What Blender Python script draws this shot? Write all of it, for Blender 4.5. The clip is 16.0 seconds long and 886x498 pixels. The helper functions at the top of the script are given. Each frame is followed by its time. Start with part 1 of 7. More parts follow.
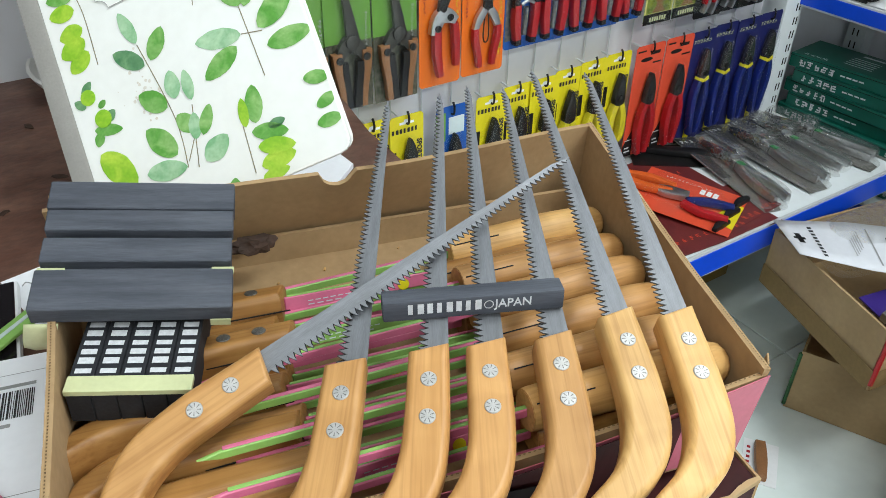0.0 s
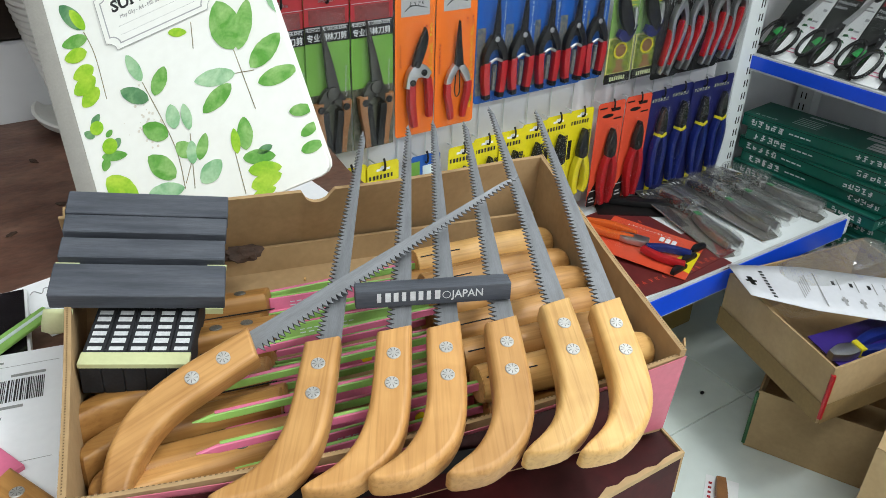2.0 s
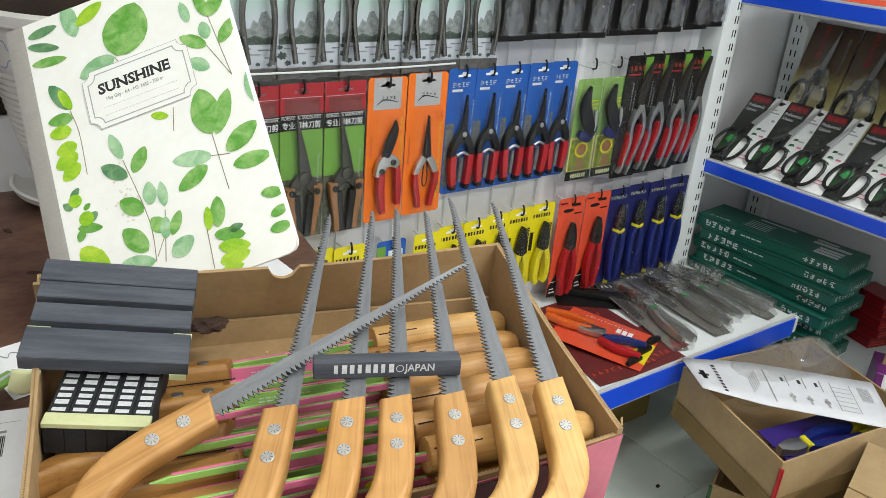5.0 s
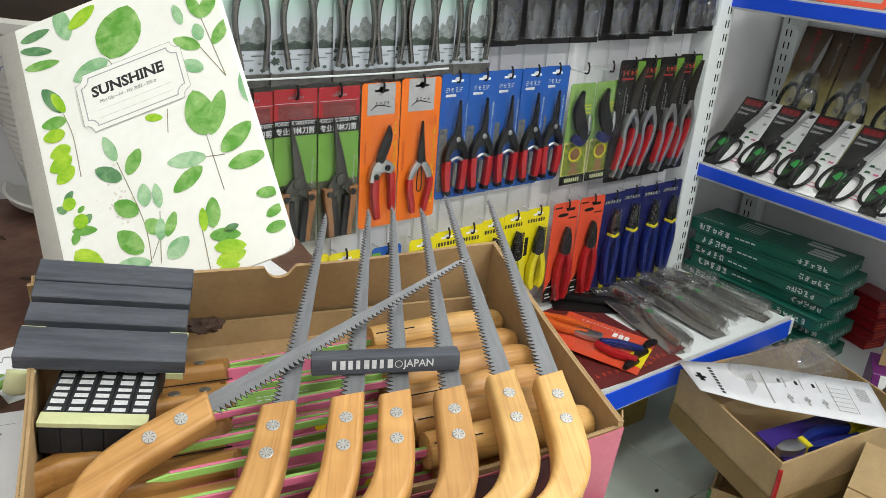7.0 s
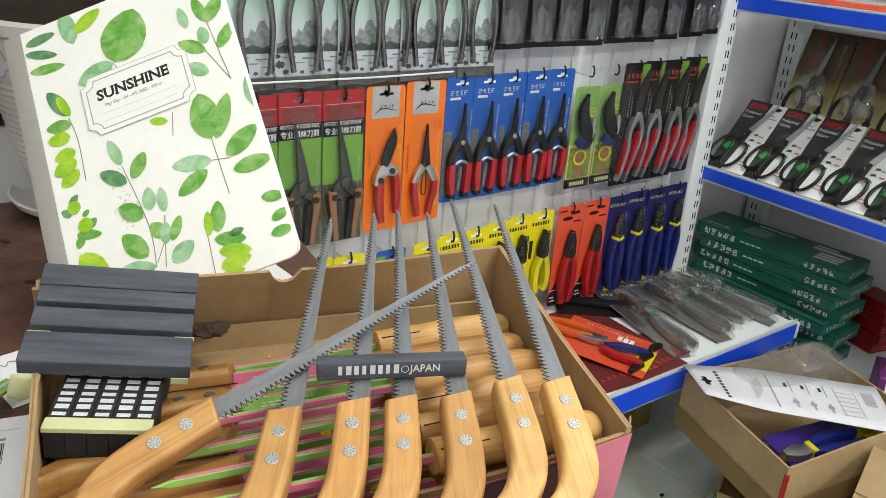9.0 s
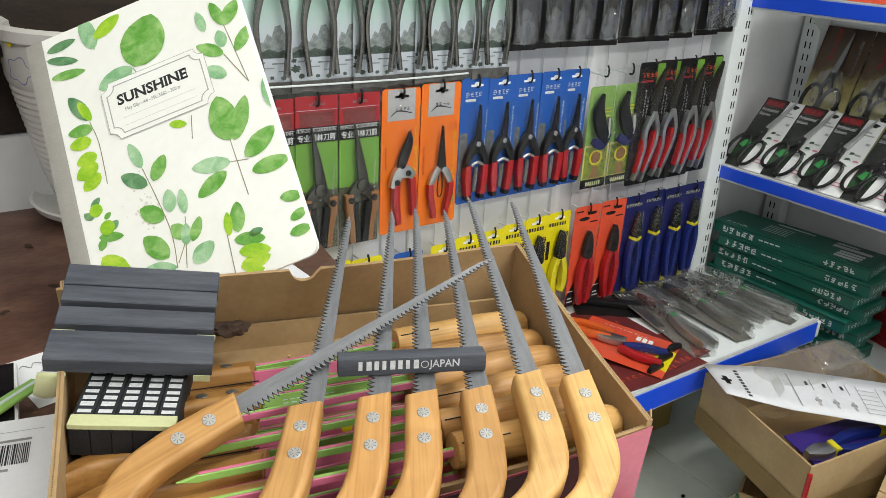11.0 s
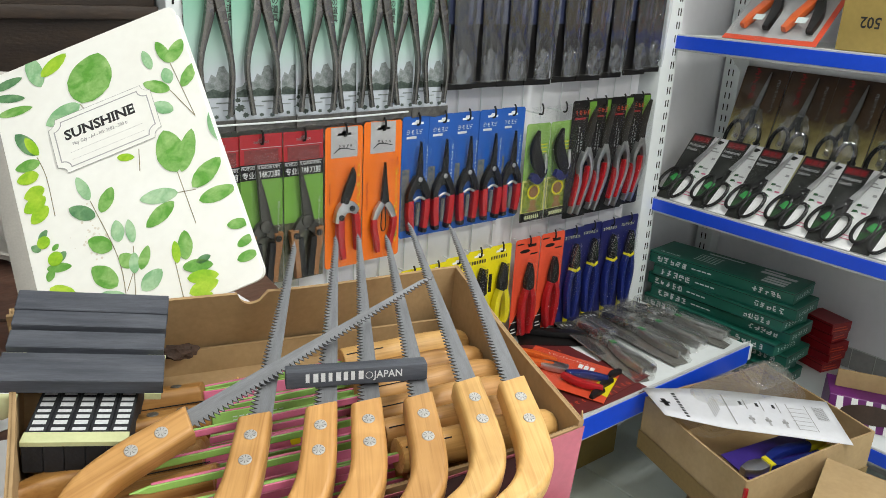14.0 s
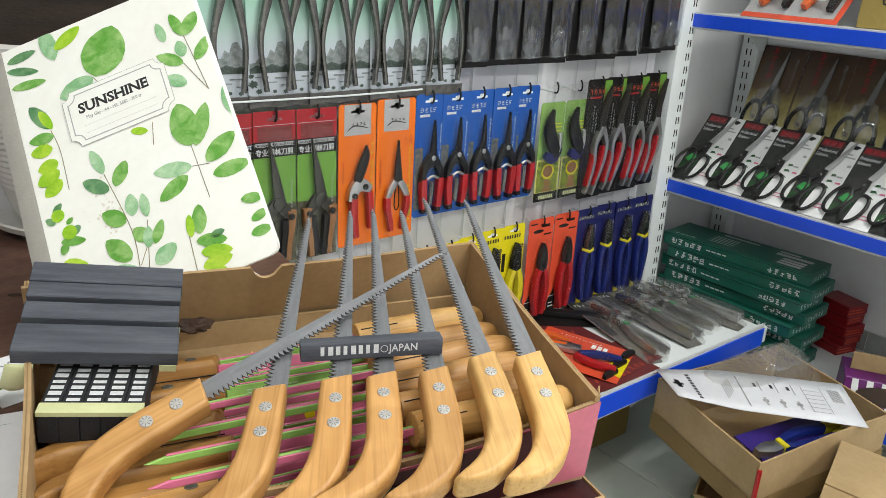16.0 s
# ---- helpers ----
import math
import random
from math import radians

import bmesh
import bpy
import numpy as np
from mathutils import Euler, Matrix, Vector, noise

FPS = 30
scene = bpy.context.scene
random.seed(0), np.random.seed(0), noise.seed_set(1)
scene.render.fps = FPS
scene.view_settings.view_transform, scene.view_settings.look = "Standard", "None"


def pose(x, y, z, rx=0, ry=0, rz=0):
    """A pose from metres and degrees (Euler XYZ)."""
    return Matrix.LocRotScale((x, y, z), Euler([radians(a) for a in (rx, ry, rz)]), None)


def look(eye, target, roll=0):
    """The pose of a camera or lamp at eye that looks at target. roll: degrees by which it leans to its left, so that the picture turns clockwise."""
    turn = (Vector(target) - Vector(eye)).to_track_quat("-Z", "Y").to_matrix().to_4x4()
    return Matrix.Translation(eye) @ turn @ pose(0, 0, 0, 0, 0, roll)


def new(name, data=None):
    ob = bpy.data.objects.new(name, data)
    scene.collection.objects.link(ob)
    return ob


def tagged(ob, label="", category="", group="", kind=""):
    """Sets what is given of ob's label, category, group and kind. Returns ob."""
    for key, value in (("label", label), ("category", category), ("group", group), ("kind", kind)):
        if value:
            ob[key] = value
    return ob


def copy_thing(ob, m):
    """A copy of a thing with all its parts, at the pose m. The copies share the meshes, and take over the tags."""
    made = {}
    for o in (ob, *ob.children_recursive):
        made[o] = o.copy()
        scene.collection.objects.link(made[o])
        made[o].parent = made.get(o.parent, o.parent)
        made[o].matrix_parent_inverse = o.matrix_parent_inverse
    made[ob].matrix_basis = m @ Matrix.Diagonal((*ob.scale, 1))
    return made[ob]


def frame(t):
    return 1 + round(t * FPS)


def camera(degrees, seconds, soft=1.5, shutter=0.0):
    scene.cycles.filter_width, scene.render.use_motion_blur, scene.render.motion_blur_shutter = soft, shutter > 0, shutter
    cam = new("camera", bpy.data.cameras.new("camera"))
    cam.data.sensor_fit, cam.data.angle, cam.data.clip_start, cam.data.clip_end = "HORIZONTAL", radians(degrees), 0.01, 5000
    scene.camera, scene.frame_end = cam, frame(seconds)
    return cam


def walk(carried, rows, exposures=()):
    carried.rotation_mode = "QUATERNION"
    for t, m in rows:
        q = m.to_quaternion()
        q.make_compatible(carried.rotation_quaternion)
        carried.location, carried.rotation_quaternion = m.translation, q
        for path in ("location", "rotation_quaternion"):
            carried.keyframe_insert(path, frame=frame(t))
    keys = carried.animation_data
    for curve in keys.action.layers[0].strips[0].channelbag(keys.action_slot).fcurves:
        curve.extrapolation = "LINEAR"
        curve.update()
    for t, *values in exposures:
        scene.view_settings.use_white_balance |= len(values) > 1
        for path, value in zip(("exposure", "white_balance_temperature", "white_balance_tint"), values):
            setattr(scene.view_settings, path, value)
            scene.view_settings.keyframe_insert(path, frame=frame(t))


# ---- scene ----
cam = camera(58.45, 16.0, soft=0.8)
PATH = [
    (0, (-0.00561, 0.08477, 1.11158), (0.44598, 0.76810, 0.53788), 0.80),
    (0.5, (-0.01090, 0.06957, 1.11304), (0.44699, 0.75689, 0.54919), 0.91),
    (1, (-0.02752, 0.04424, 1.11504), (0.44005, 0.73848, 0.56787), 1.25),
    (1.5, (-0.04116, 0.01557, 1.11474), (0.44099, 0.71713, 0.59001), 1.56),
    (2, (-0.04354, 0.00953, 1.11897), (0.45323, 0.71552, 0.61419), 1.98),
    (2.5, (-0.04125, 0.01562, 1.12050), (0.46662, 0.72154, 0.62679), 2.60),
    (3, (-0.04438, 0.00889, 1.11897), (0.47266, 0.71327, 0.63264), 3.37),
    (3.5, (-0.05334, 0.00691, 1.12658), (0.47350, 0.71463, 0.65587), 4.22),
    (4, (-0.05839, -0.01436, 1.13126), (0.48090, 0.70549, 0.69424), 4.92),
    (4.5, (-0.05764, -0.02313, 1.13251), (0.49296, 0.70146, 0.71802), 5.22),
    (7, (-0.06070, -0.02596, 1.11917), (0.50257, 0.70321, 0.73054), 4.47),
    (7.5, (-0.06149, -0.02382, 1.11990), (0.50353, 0.70544, 0.73397), 4.53),
    (8, (-0.05873, -0.02091, 1.11932), (0.50375, 0.70915, 0.73123), 4.54),
    (10.5, (-0.06399, -0.02426, 1.11714), (0.49045, 0.71684, 0.73851), 3.79),
    (11, (-0.06413, -0.02529, 1.11343), (0.48095, 0.72170, 0.73279), 3.19),
    (11.5, (-0.06370, -0.03157, 1.10878), (0.48165, 0.71350, 0.72477), 3.20),
    (12, (-0.06752, -0.04626, 1.10505), (0.48601, 0.69506, 0.72551), 3.33),
    (12.5, (-0.07293, -0.05391, 1.10493), (0.49550, 0.68571, 0.74458), 3.36),
    (13, (-0.08141, -0.05533, 1.10805), (0.51048, 0.67628, 0.76980), 3.48),
    (13.5, (-0.08418, -0.05866, 1.10741), (0.52382, 0.66506, 0.78098), 3.49),
    (14, (-0.08344, -0.06035, 1.10833), (0.52466, 0.66367, 0.78275), 3.21),
    (14.5, (-0.08473, -0.05863, 1.10685), (0.51848, 0.66819, 0.77840), 3.11),
    (15, (-0.08267, -0.05595, 1.10219), (0.51251, 0.67389, 0.76590), 2.99),
    (15.5, (-0.08243, -0.05595, 1.10134), (0.50581, 0.67609, 0.75770), 2.89),
    (16, (-0.08338, -0.05576, 1.09963), (0.50976, 0.67093, 0.75306), 3.23),
]
walk(cam, [(t, look(eye, target, roll)) for t, eye, target, roll in PATH],
     [(0, -0.34, 6250, 10), (2.5, -0.34, 6500, 11), (7, -0.34, 6850, 13), (12, -0.34, 6900, 13), (16, -0.33, 6850, 13)])

# ---- light, world, exposure ----
scene.view_settings.exposure = 0.0
world = bpy.data.worlds.new("world")
scene.world = world
world.use_nodes = True
bg = world.node_tree.nodes["Background"]
bg.inputs[0].default_value = (0.9, 0.95, 1.0, 1)
bg.inputs[1].default_value = 0.05


def tube_lamp(x, y, z, length, width, power, rz=0):
    data = bpy.data.lights.new("ceiling_tube_light", "AREA")
    data.shape, data.size, data.size_y = "RECTANGLE", length, width
    data.energy, data.color = power, (0.95, 1.0, 0.97)
    ob = new("ceiling_tube_light", data)
    ob.matrix_basis = pose(x, y, z, 0, 0, rz)
    tagged(ob, "unseen white fluorescent tube light under the shop ceiling", "ceiling light", kind="structure")
    return ob


# unseen tubes: places and powers chosen to balance brightness, the last three as fill
tube_lamp(0.75, -2.1, 2.62, 1.8, 0.14, 68)
tube_lamp(0.75, -0.30, 2.62, 1.2, 0.14, 14)
tube_lamp(1.10, -0.1, 2.62, 1.2, 0.14, 24, 90)
tube_lamp(-1.0, -0.5, 2.62, 1.2, 0.14, 26)

# ---- materials ----
MATS = {}


def mat(name, color, rough=0.5, metal=0.0, vary=0.12, scale=40.0, bump=0.1, stretch=(1, 1, 1), color2=None,
        coat=0.0, spec=0.5, fine=8.0, per_object=0.0, dirt=0.0, alpha=1.0):
    """A surface with coarse and fine variation; color2: the second tone of the coarse pattern."""
    if name in MATS:
        return MATS[name]
    m = bpy.data.materials.new(name)
    m.use_nodes = True
    nt = m.node_tree
    bsdf = nt.nodes["Principled BSDF"]
    tc = nt.nodes.new("ShaderNodeTexCoord")
    mp = nt.nodes.new("ShaderNodeMapping")
    mp.inputs["Scale"].default_value = stretch
    nt.links.new(tc.outputs["Object"], mp.inputs[0])
    n1 = nt.nodes.new("ShaderNodeTexNoise")
    n1.inputs["Scale"].default_value, n1.inputs["Detail"].default_value = scale, 4
    n2 = nt.nodes.new("ShaderNodeTexNoise")
    n2.inputs["Scale"].default_value, n2.inputs["Detail"].default_value = scale * fine, 3
    for n in (n1, n2):
        nt.links.new(mp.outputs[0], n.inputs[0])
    if per_object:
        info = nt.nodes.new("ShaderNodeObjectInfo")
        add = nt.nodes.new("ShaderNodeVectorMath")
        mul = nt.nodes.new("ShaderNodeMath")
        mul.operation, mul.inputs[1].default_value = "MULTIPLY", 13.0
        nt.links.new(info.outputs["Random"], mul.inputs[0])
        nt.links.new(mp.outputs[0], add.inputs[0])
        nt.links.new(mul.outputs[0], add.inputs[1])
        for n in (n1, n2):
            nt.links.new(add.outputs[0], n.inputs[0])
    ramp = nt.nodes.new("ShaderNodeValToRGB")
    c2 = color2 or tuple(max(0, c * (1 - vary * 1.6)) for c in color)
    ramp.color_ramp.elements[0].position, ramp.color_ramp.elements[1].position = 0.3, 0.7
    ramp.color_ramp.elements[0].color = (*c2, 1)
    ramp.color_ramp.elements[1].color = (*color, 1)
    nt.links.new(n1.outputs[0], ramp.inputs[0])
    mix = nt.nodes.new("ShaderNodeMix")
    mix.data_type, mix.blend_type = "RGBA", "MULTIPLY"
    mix.inputs[0].default_value = min(1.0, vary * 2.2)
    nt.links.new(ramp.outputs[0], mix.inputs[6])
    nt.links.new(n2.outputs[0], mix.inputs[7])
    out = mix.outputs[2]
    if per_object:
        hs = nt.nodes.new("ShaderNodeHueSaturation")
        mr = nt.nodes.new("ShaderNodeMapRange")
        mr.inputs[3].default_value, mr.inputs[4].default_value = 1 - per_object, 1 + per_object
        nt.links.new(info.outputs["Random"], mr.inputs[0])
        nt.links.new(mr.outputs[0], hs.inputs["Value"])
        nt.links.new(out, hs.inputs["Color"])
        out = hs.outputs[0]
    if dirt:
        n3 = nt.nodes.new("ShaderNodeTexNoise")
        n3.inputs["Scale"].default_value, n3.inputs["Detail"].default_value = scale * 0.35, 6
        nt.links.new(mp.outputs[0], n3.inputs[0])
        r3 = nt.nodes.new("ShaderNodeValToRGB")
        r3.color_ramp.elements[0].position, r3.color_ramp.elements[1].position = 0.56, 0.72
        r3.color_ramp.elements[0].color = (0, 0, 0, 1)
        r3.color_ramp.elements[1].color = (dirt, dirt, dirt, 1)
        nt.links.new(n3.outputs[0], r3.inputs[0])
        dm = nt.nodes.new("ShaderNodeMix")
        dm.data_type = "RGBA"
        dm.inputs[7].default_value = (color[0] * 0.45, color[1] * 0.4, color[2] * 0.35, 1)
        nt.links.new(r3.outputs[0], dm.inputs[0])
        nt.links.new(out, dm.inputs[6])
        out = dm.outputs[2]
    nt.links.new(out, bsdf.inputs["Base Color"])
    rr = nt.nodes.new("ShaderNodeMapRange")
    rr.inputs[3].default_value, rr.inputs[4].default_value = max(0.02, rough - 0.08), min(1, rough + 0.1)
    nt.links.new(n1.outputs[0], rr.inputs[0])
    nt.links.new(rr.outputs[0], bsdf.inputs["Roughness"])
    bsdf.inputs["Metallic"].default_value = metal
    bsdf.inputs["Specular IOR Level"].default_value = spec
    bsdf.inputs["Coat Weight"].default_value = coat
    bsdf.inputs["Coat Roughness"].default_value = 0.12
    bsdf.inputs["Alpha"].default_value = alpha
    if bump:
        b = nt.nodes.new("ShaderNodeBump")
        b.inputs["Strength"].default_value, b.inputs["Distance"].default_value = bump, 0.001
        nt.links.new(n2.outputs[0], b.inputs["Height"])
        nt.links.new(b.outputs[0], bsdf.inputs["Normal"])
    MATS[name] = m
    return m


def clear_film(name, tint=(0.9, 0.92, 0.93), rough=0.12, amount=0.03, gloss=0.05):
    """Thin clear packaging plastic: mostly see-through, with a glossy skin and creases."""
    if name in MATS:
        return MATS[name]
    m = bpy.data.materials.new(name)
    m.use_nodes = True
    nt = m.node_tree
    nt.nodes.remove(nt.nodes["Principled BSDF"])
    out = nt.nodes["Material Output"]
    tr = nt.nodes.new("ShaderNodeBsdfTransparent")
    tr.inputs[0].default_value = (*tint, 1)
    gl = nt.nodes.new("ShaderNodeBsdfGlossy")
    gl.inputs["Roughness"].default_value = rough
    gl.inputs[0].default_value = (1, 1, 1, 1)
    df = nt.nodes.new("ShaderNodeBsdfDiffuse")
    df.inputs[0].default_value = (0.75, 0.76, 0.77, 1)
    noi = nt.nodes.new("ShaderNodeTexNoise")
    noi.inputs["Scale"].default_value = 38
    bp = nt.nodes.new("ShaderNodeBump")
    bp.inputs["Strength"].default_value, bp.inputs["Distance"].default_value = 0.5, 0.004
    tcd = nt.nodes.new("ShaderNodeTexCoord")
    nt.links.new(tcd.outputs["Object"], noi.inputs[0])
    nt.links.new(noi.outputs[0], bp.inputs["Height"])
    nt.links.new(bp.outputs[0], gl.inputs["Normal"])
    m0 = nt.nodes.new("ShaderNodeMixShader")
    m0.inputs[0].default_value = amount
    nt.links.new(tr.outputs[0], m0.inputs[1])
    nt.links.new(df.outputs[0], m0.inputs[2])
    m1 = nt.nodes.new("ShaderNodeMixShader")
    m1.inputs[0].default_value = gloss
    nt.links.new(m0.outputs[0], m1.inputs[1])
    nt.links.new(gl.outputs[0], m1.inputs[2])
    nt.links.new(m1.outputs[0], out.inputs[0])
    MATS[name] = m
    return m


def wood_mat(name, light, dark, rough=0.42, scale=14.0, stretch=(0.22, 2.6, 2.6), coat=0.04, spec=0.4):
    """Sanded lacquered wood: long wavy grain along local x, fine pores, soft figure across it."""
    if name in MATS:
        return MATS[name]
    m = bpy.data.materials.new(name)
    m.use_nodes = True
    nt = m.node_tree
    bsdf = nt.nodes["Principled BSDF"]
    link = nt.links.new
    tc = nt.nodes.new("ShaderNodeTexCoord")
    info = nt.nodes.new("ShaderNodeObjectInfo")
    off = nt.nodes.new("ShaderNodeMath")
    off.operation, off.inputs[1].default_value = "MULTIPLY", 3.7
    link(info.outputs["Random"], off.inputs[0])
    add = nt.nodes.new("ShaderNodeVectorMath")
    link(tc.outputs["Object"], add.inputs[0])
    link(off.outputs[0], add.inputs[1])

    def layer(size, st, detail, distort):
        mp = nt.nodes.new("ShaderNodeMapping")
        mp.inputs["Scale"].default_value = st
        n = nt.nodes.new("ShaderNodeTexNoise")
        n.inputs["Scale"].default_value, n.inputs["Detail"].default_value, n.inputs["Distortion"].default_value = size, detail, distort
        link(add.outputs[0], mp.inputs[0])
        link(mp.outputs[0], n.inputs[0])
        return n.outputs[0]

    def ramp(src, stops):
        r = nt.nodes.new("ShaderNodeValToRGB")
        while len(r.color_ramp.elements) < len(stops):
            r.color_ramp.elements.new(0.5)
        for e, (p, c) in zip(r.color_ramp.elements, stops):
            e.position, e.color = p, (*c, 1)
        link(src, r.inputs[0])
        return r.outputs[0]

    def times(a, b, amount):
        x = nt.nodes.new("ShaderNodeMix")
        x.data_type, x.blend_type = "RGBA", "MULTIPLY"
        x.inputs[0].default_value = amount
        link(a, x.inputs[6])
        link(b, x.inputs[7])
        return x.outputs[2]

    mid = tuple((p + q) / 2 for p, q in zip(light, dark))
    grain = layer(scale, stretch, 5, 1.4)
    col = ramp(grain, [(0.30, dark), (0.44, mid), (0.52, light), (0.60, mid), (0.74, light)])
    pores = layer(scale * 14, (0.06, 2.2, 2.2), 3, 0.2)
    col = times(col, ramp(pores, [(0.30, (0.66, 0.58, 0.48)), (0.52, (1, 1, 1))]), 0.55)
    figure = layer(scale * 1.6, (1.4, 0.5, 0.5), 2, 0.8)
    col = times(col, ramp(figure, [(0.30, (0.80, 0.75, 0.68)), (0.62, (1, 1, 1))]), 0.75)
    hs = nt.nodes.new("ShaderNodeHueSaturation")
    mr = nt.nodes.new("ShaderNodeMapRange")
    mr.inputs[3].default_value, mr.inputs[4].default_value = 0.90, 1.10
    link(info.outputs["Random"], mr.inputs[0])
    link(mr.outputs[0], hs.inputs["Value"])
    link(col, hs.inputs["Color"])
    link(hs.outputs[0], bsdf.inputs["Base Color"])
    rr = nt.nodes.new("ShaderNodeMapRange")
    rr.inputs[3].default_value, rr.inputs[4].default_value = rough - 0.10, rough + 0.14
    link(grain, rr.inputs[0])
    link(rr.outputs[0], bsdf.inputs["Roughness"])
    bsdf.inputs["Specular IOR Level"].default_value = spec
    bsdf.inputs["Coat Weight"].default_value = coat
    bsdf.inputs["Coat Roughness"].default_value = 0.22
    bp = nt.nodes.new("ShaderNodeBump")
    bp.inputs["Strength"].default_value, bp.inputs["Distance"].default_value = 0.12, 0.0008
    link(pores, bp.inputs["Height"])
    link(bp.outputs[0], bsdf.inputs["Normal"])
    MATS[name] = m
    return m


def gradient_print(name, lo, hi, stops, blotch=0.10, size=30.0, rough=0.42):
    """A printed card whose colours run from one height of its local y axis to another."""
    if name in MATS:
        return MATS[name]
    m = bpy.data.materials.new(name)
    m.use_nodes = True
    nt = m.node_tree
    bsdf = nt.nodes["Principled BSDF"]
    tc = nt.nodes.new("ShaderNodeTexCoord")
    sep = nt.nodes.new("ShaderNodeSeparateXYZ")
    nt.links.new(tc.outputs["Object"], sep.inputs[0])
    mr = nt.nodes.new("ShaderNodeMapRange")
    mr.inputs[1].default_value, mr.inputs[2].default_value = lo, hi
    nt.links.new(sep.outputs[1], mr.inputs[0])
    noi = nt.nodes.new("ShaderNodeTexNoise")
    noi.inputs["Scale"].default_value, noi.inputs["Detail"].default_value = size, 5
    nt.links.new(tc.outputs["Object"], noi.inputs[0])
    nm = nt.nodes.new("ShaderNodeMath")
    nm.operation, nm.inputs[1].default_value, nm.inputs[2].default_value = "MULTIPLY_ADD", blotch * 2, -blotch
    nt.links.new(noi.outputs[0], nm.inputs[0])
    sm = nt.nodes.new("ShaderNodeMath")
    nt.links.new(mr.outputs[0], sm.inputs[0])
    nt.links.new(nm.outputs[0], sm.inputs[1])
    r = nt.nodes.new("ShaderNodeValToRGB")
    while len(r.color_ramp.elements) < len(stops):
        r.color_ramp.elements.new(0.5)
    for e, (p, c) in zip(r.color_ramp.elements, stops):
        e.position, e.color = p, (*c, 1)
    nt.links.new(sm.outputs[0], r.inputs[0])
    nt.links.new(r.outputs[0], bsdf.inputs["Base Color"])
    bsdf.inputs["Roughness"].default_value = rough
    MATS[name] = m
    return m


def leaf_paint(name, light, dark):
    """Watercolour wash: each half of a leaf takes its own tone, with blooms and granulation."""
    m = bpy.data.materials.new(name)
    m.use_nodes = True
    nt = m.node_tree
    bsdf = nt.nodes["Principled BSDF"]
    tc = nt.nodes.new("ShaderNodeTexCoord")
    geo = nt.nodes.new("ShaderNodeNewGeometry")
    noi = nt.nodes.new("ShaderNodeTexNoise")
    noi.inputs["Scale"].default_value, noi.inputs["Detail"].default_value, noi.inputs["Distortion"].default_value = 62, 4, 0.7
    nt.links.new(tc.outputs["Object"], noi.inputs[0])
    fine = nt.nodes.new("ShaderNodeTexNoise")
    fine.inputs["Scale"].default_value, fine.inputs["Detail"].default_value = 420, 3
    nt.links.new(tc.outputs["Object"], fine.inputs[0])
    mix = nt.nodes.new("ShaderNodeMath")
    mix.operation, mix.inputs[1].default_value = "MULTIPLY_ADD", 0.42
    nt.links.new(geo.outputs["Random Per Island"], mix.inputs[0])
    nt.links.new(noi.outputs[0], mix.inputs[2])
    r = nt.nodes.new("ShaderNodeValToRGB")
    r.color_ramp.elements[0].position, r.color_ramp.elements[1].position = 0.42, 0.92
    r.color_ramp.elements[0].color, r.color_ramp.elements[1].color = (*light, 1), (*dark, 1)
    nt.links.new(mix.outputs[0], r.inputs[0])
    gm = nt.nodes.new("ShaderNodeMix")
    gm.data_type, gm.blend_type = "RGBA", "SOFT_LIGHT"
    gm.inputs[0].default_value = 0.35
    nt.links.new(r.outputs[0], gm.inputs[6])
    nt.links.new(fine.outputs[0], gm.inputs[7])
    nt.links.new(gm.outputs[2], bsdf.inputs["Base Color"])
    bsdf.inputs["Roughness"].default_value = 0.5
    MATS[name] = m
    return m


CARDBOARD = mat("cardboard", (0.48, 0.325, 0.17), 0.85, 0, 0.10, 22, 0.25, (1, 1, 1), (0.40, 0.26, 0.13), dirt=0.35, spec=0.2)
CARTON_EDGE = mat("carton_edge", (0.32, 0.21, 0.105), 0.9, 0, 0.3, 260, 0.5, spec=0.1)
CARTON_TAN = mat("carton_tan", (0.50, 0.355, 0.19), 0.8, 0, 0.08, 15, 0.15, (1, 1, 1), (0.43, 0.295, 0.15), dirt=0.25, spec=0.25)
CARTON_OCHRE = mat("carton_ochre", (0.45, 0.32, 0.09), 0.7, 0, 0.08, 12, 0.1, dirt=0.2)
PINK_PRINT = mat("pink_printed_card", (0.62, 0.16, 0.22), 0.45, 0, 0.08, 30, 0.05, spec=0.4)
PINK = mat("pink_sleeve_card", (0.72, 0.17, 0.30), 0.4, 0, 0.06, 40, 0.03)
GREEN = mat("green_sleeve_card", (0.30, 0.56, 0.13), 0.4, 0, 0.08, 40, 0.03)
MAROON = mat("maroon_carton", (0.075, 0.010, 0.011), 0.55, 0, 0.2, 18, 0.15, (1, 1, 1), (0.03, 0.008, 0.008), dirt=0.5, spec=0.2)
HANDLE = wood_mat("varnished_beech", (0.58, 0.315, 0.110), (0.46, 0.228, 0.068))
HANDLE_PALE = wood_mat("pale_beech", (0.70, 0.430, 0.160), (0.57, 0.318, 0.098))
# beech darkened for the packed handles: carton shade is put into this colour
HANDLE_DARK = wood_mat("shade_dark_beech", (0.44, 0.225, 0.066), (0.31, 0.142, 0.036))
STEEL = mat("brushed_saw_steel", (0.29, 0.30, 0.32), 0.42, 0.6, 0.14, 30, 0.06, (1, 8, 8), dirt=0.2)
RIVET = mat("rivet_steel", (0.62, 0.61, 0.59), 0.45, 0.75, 0.1, 300, 0.15)
RIVET_DULL = mat("dull_rivet_steel", (0.22, 0.21, 0.19), 0.5, 0.7, 0.2, 300, 0.2)
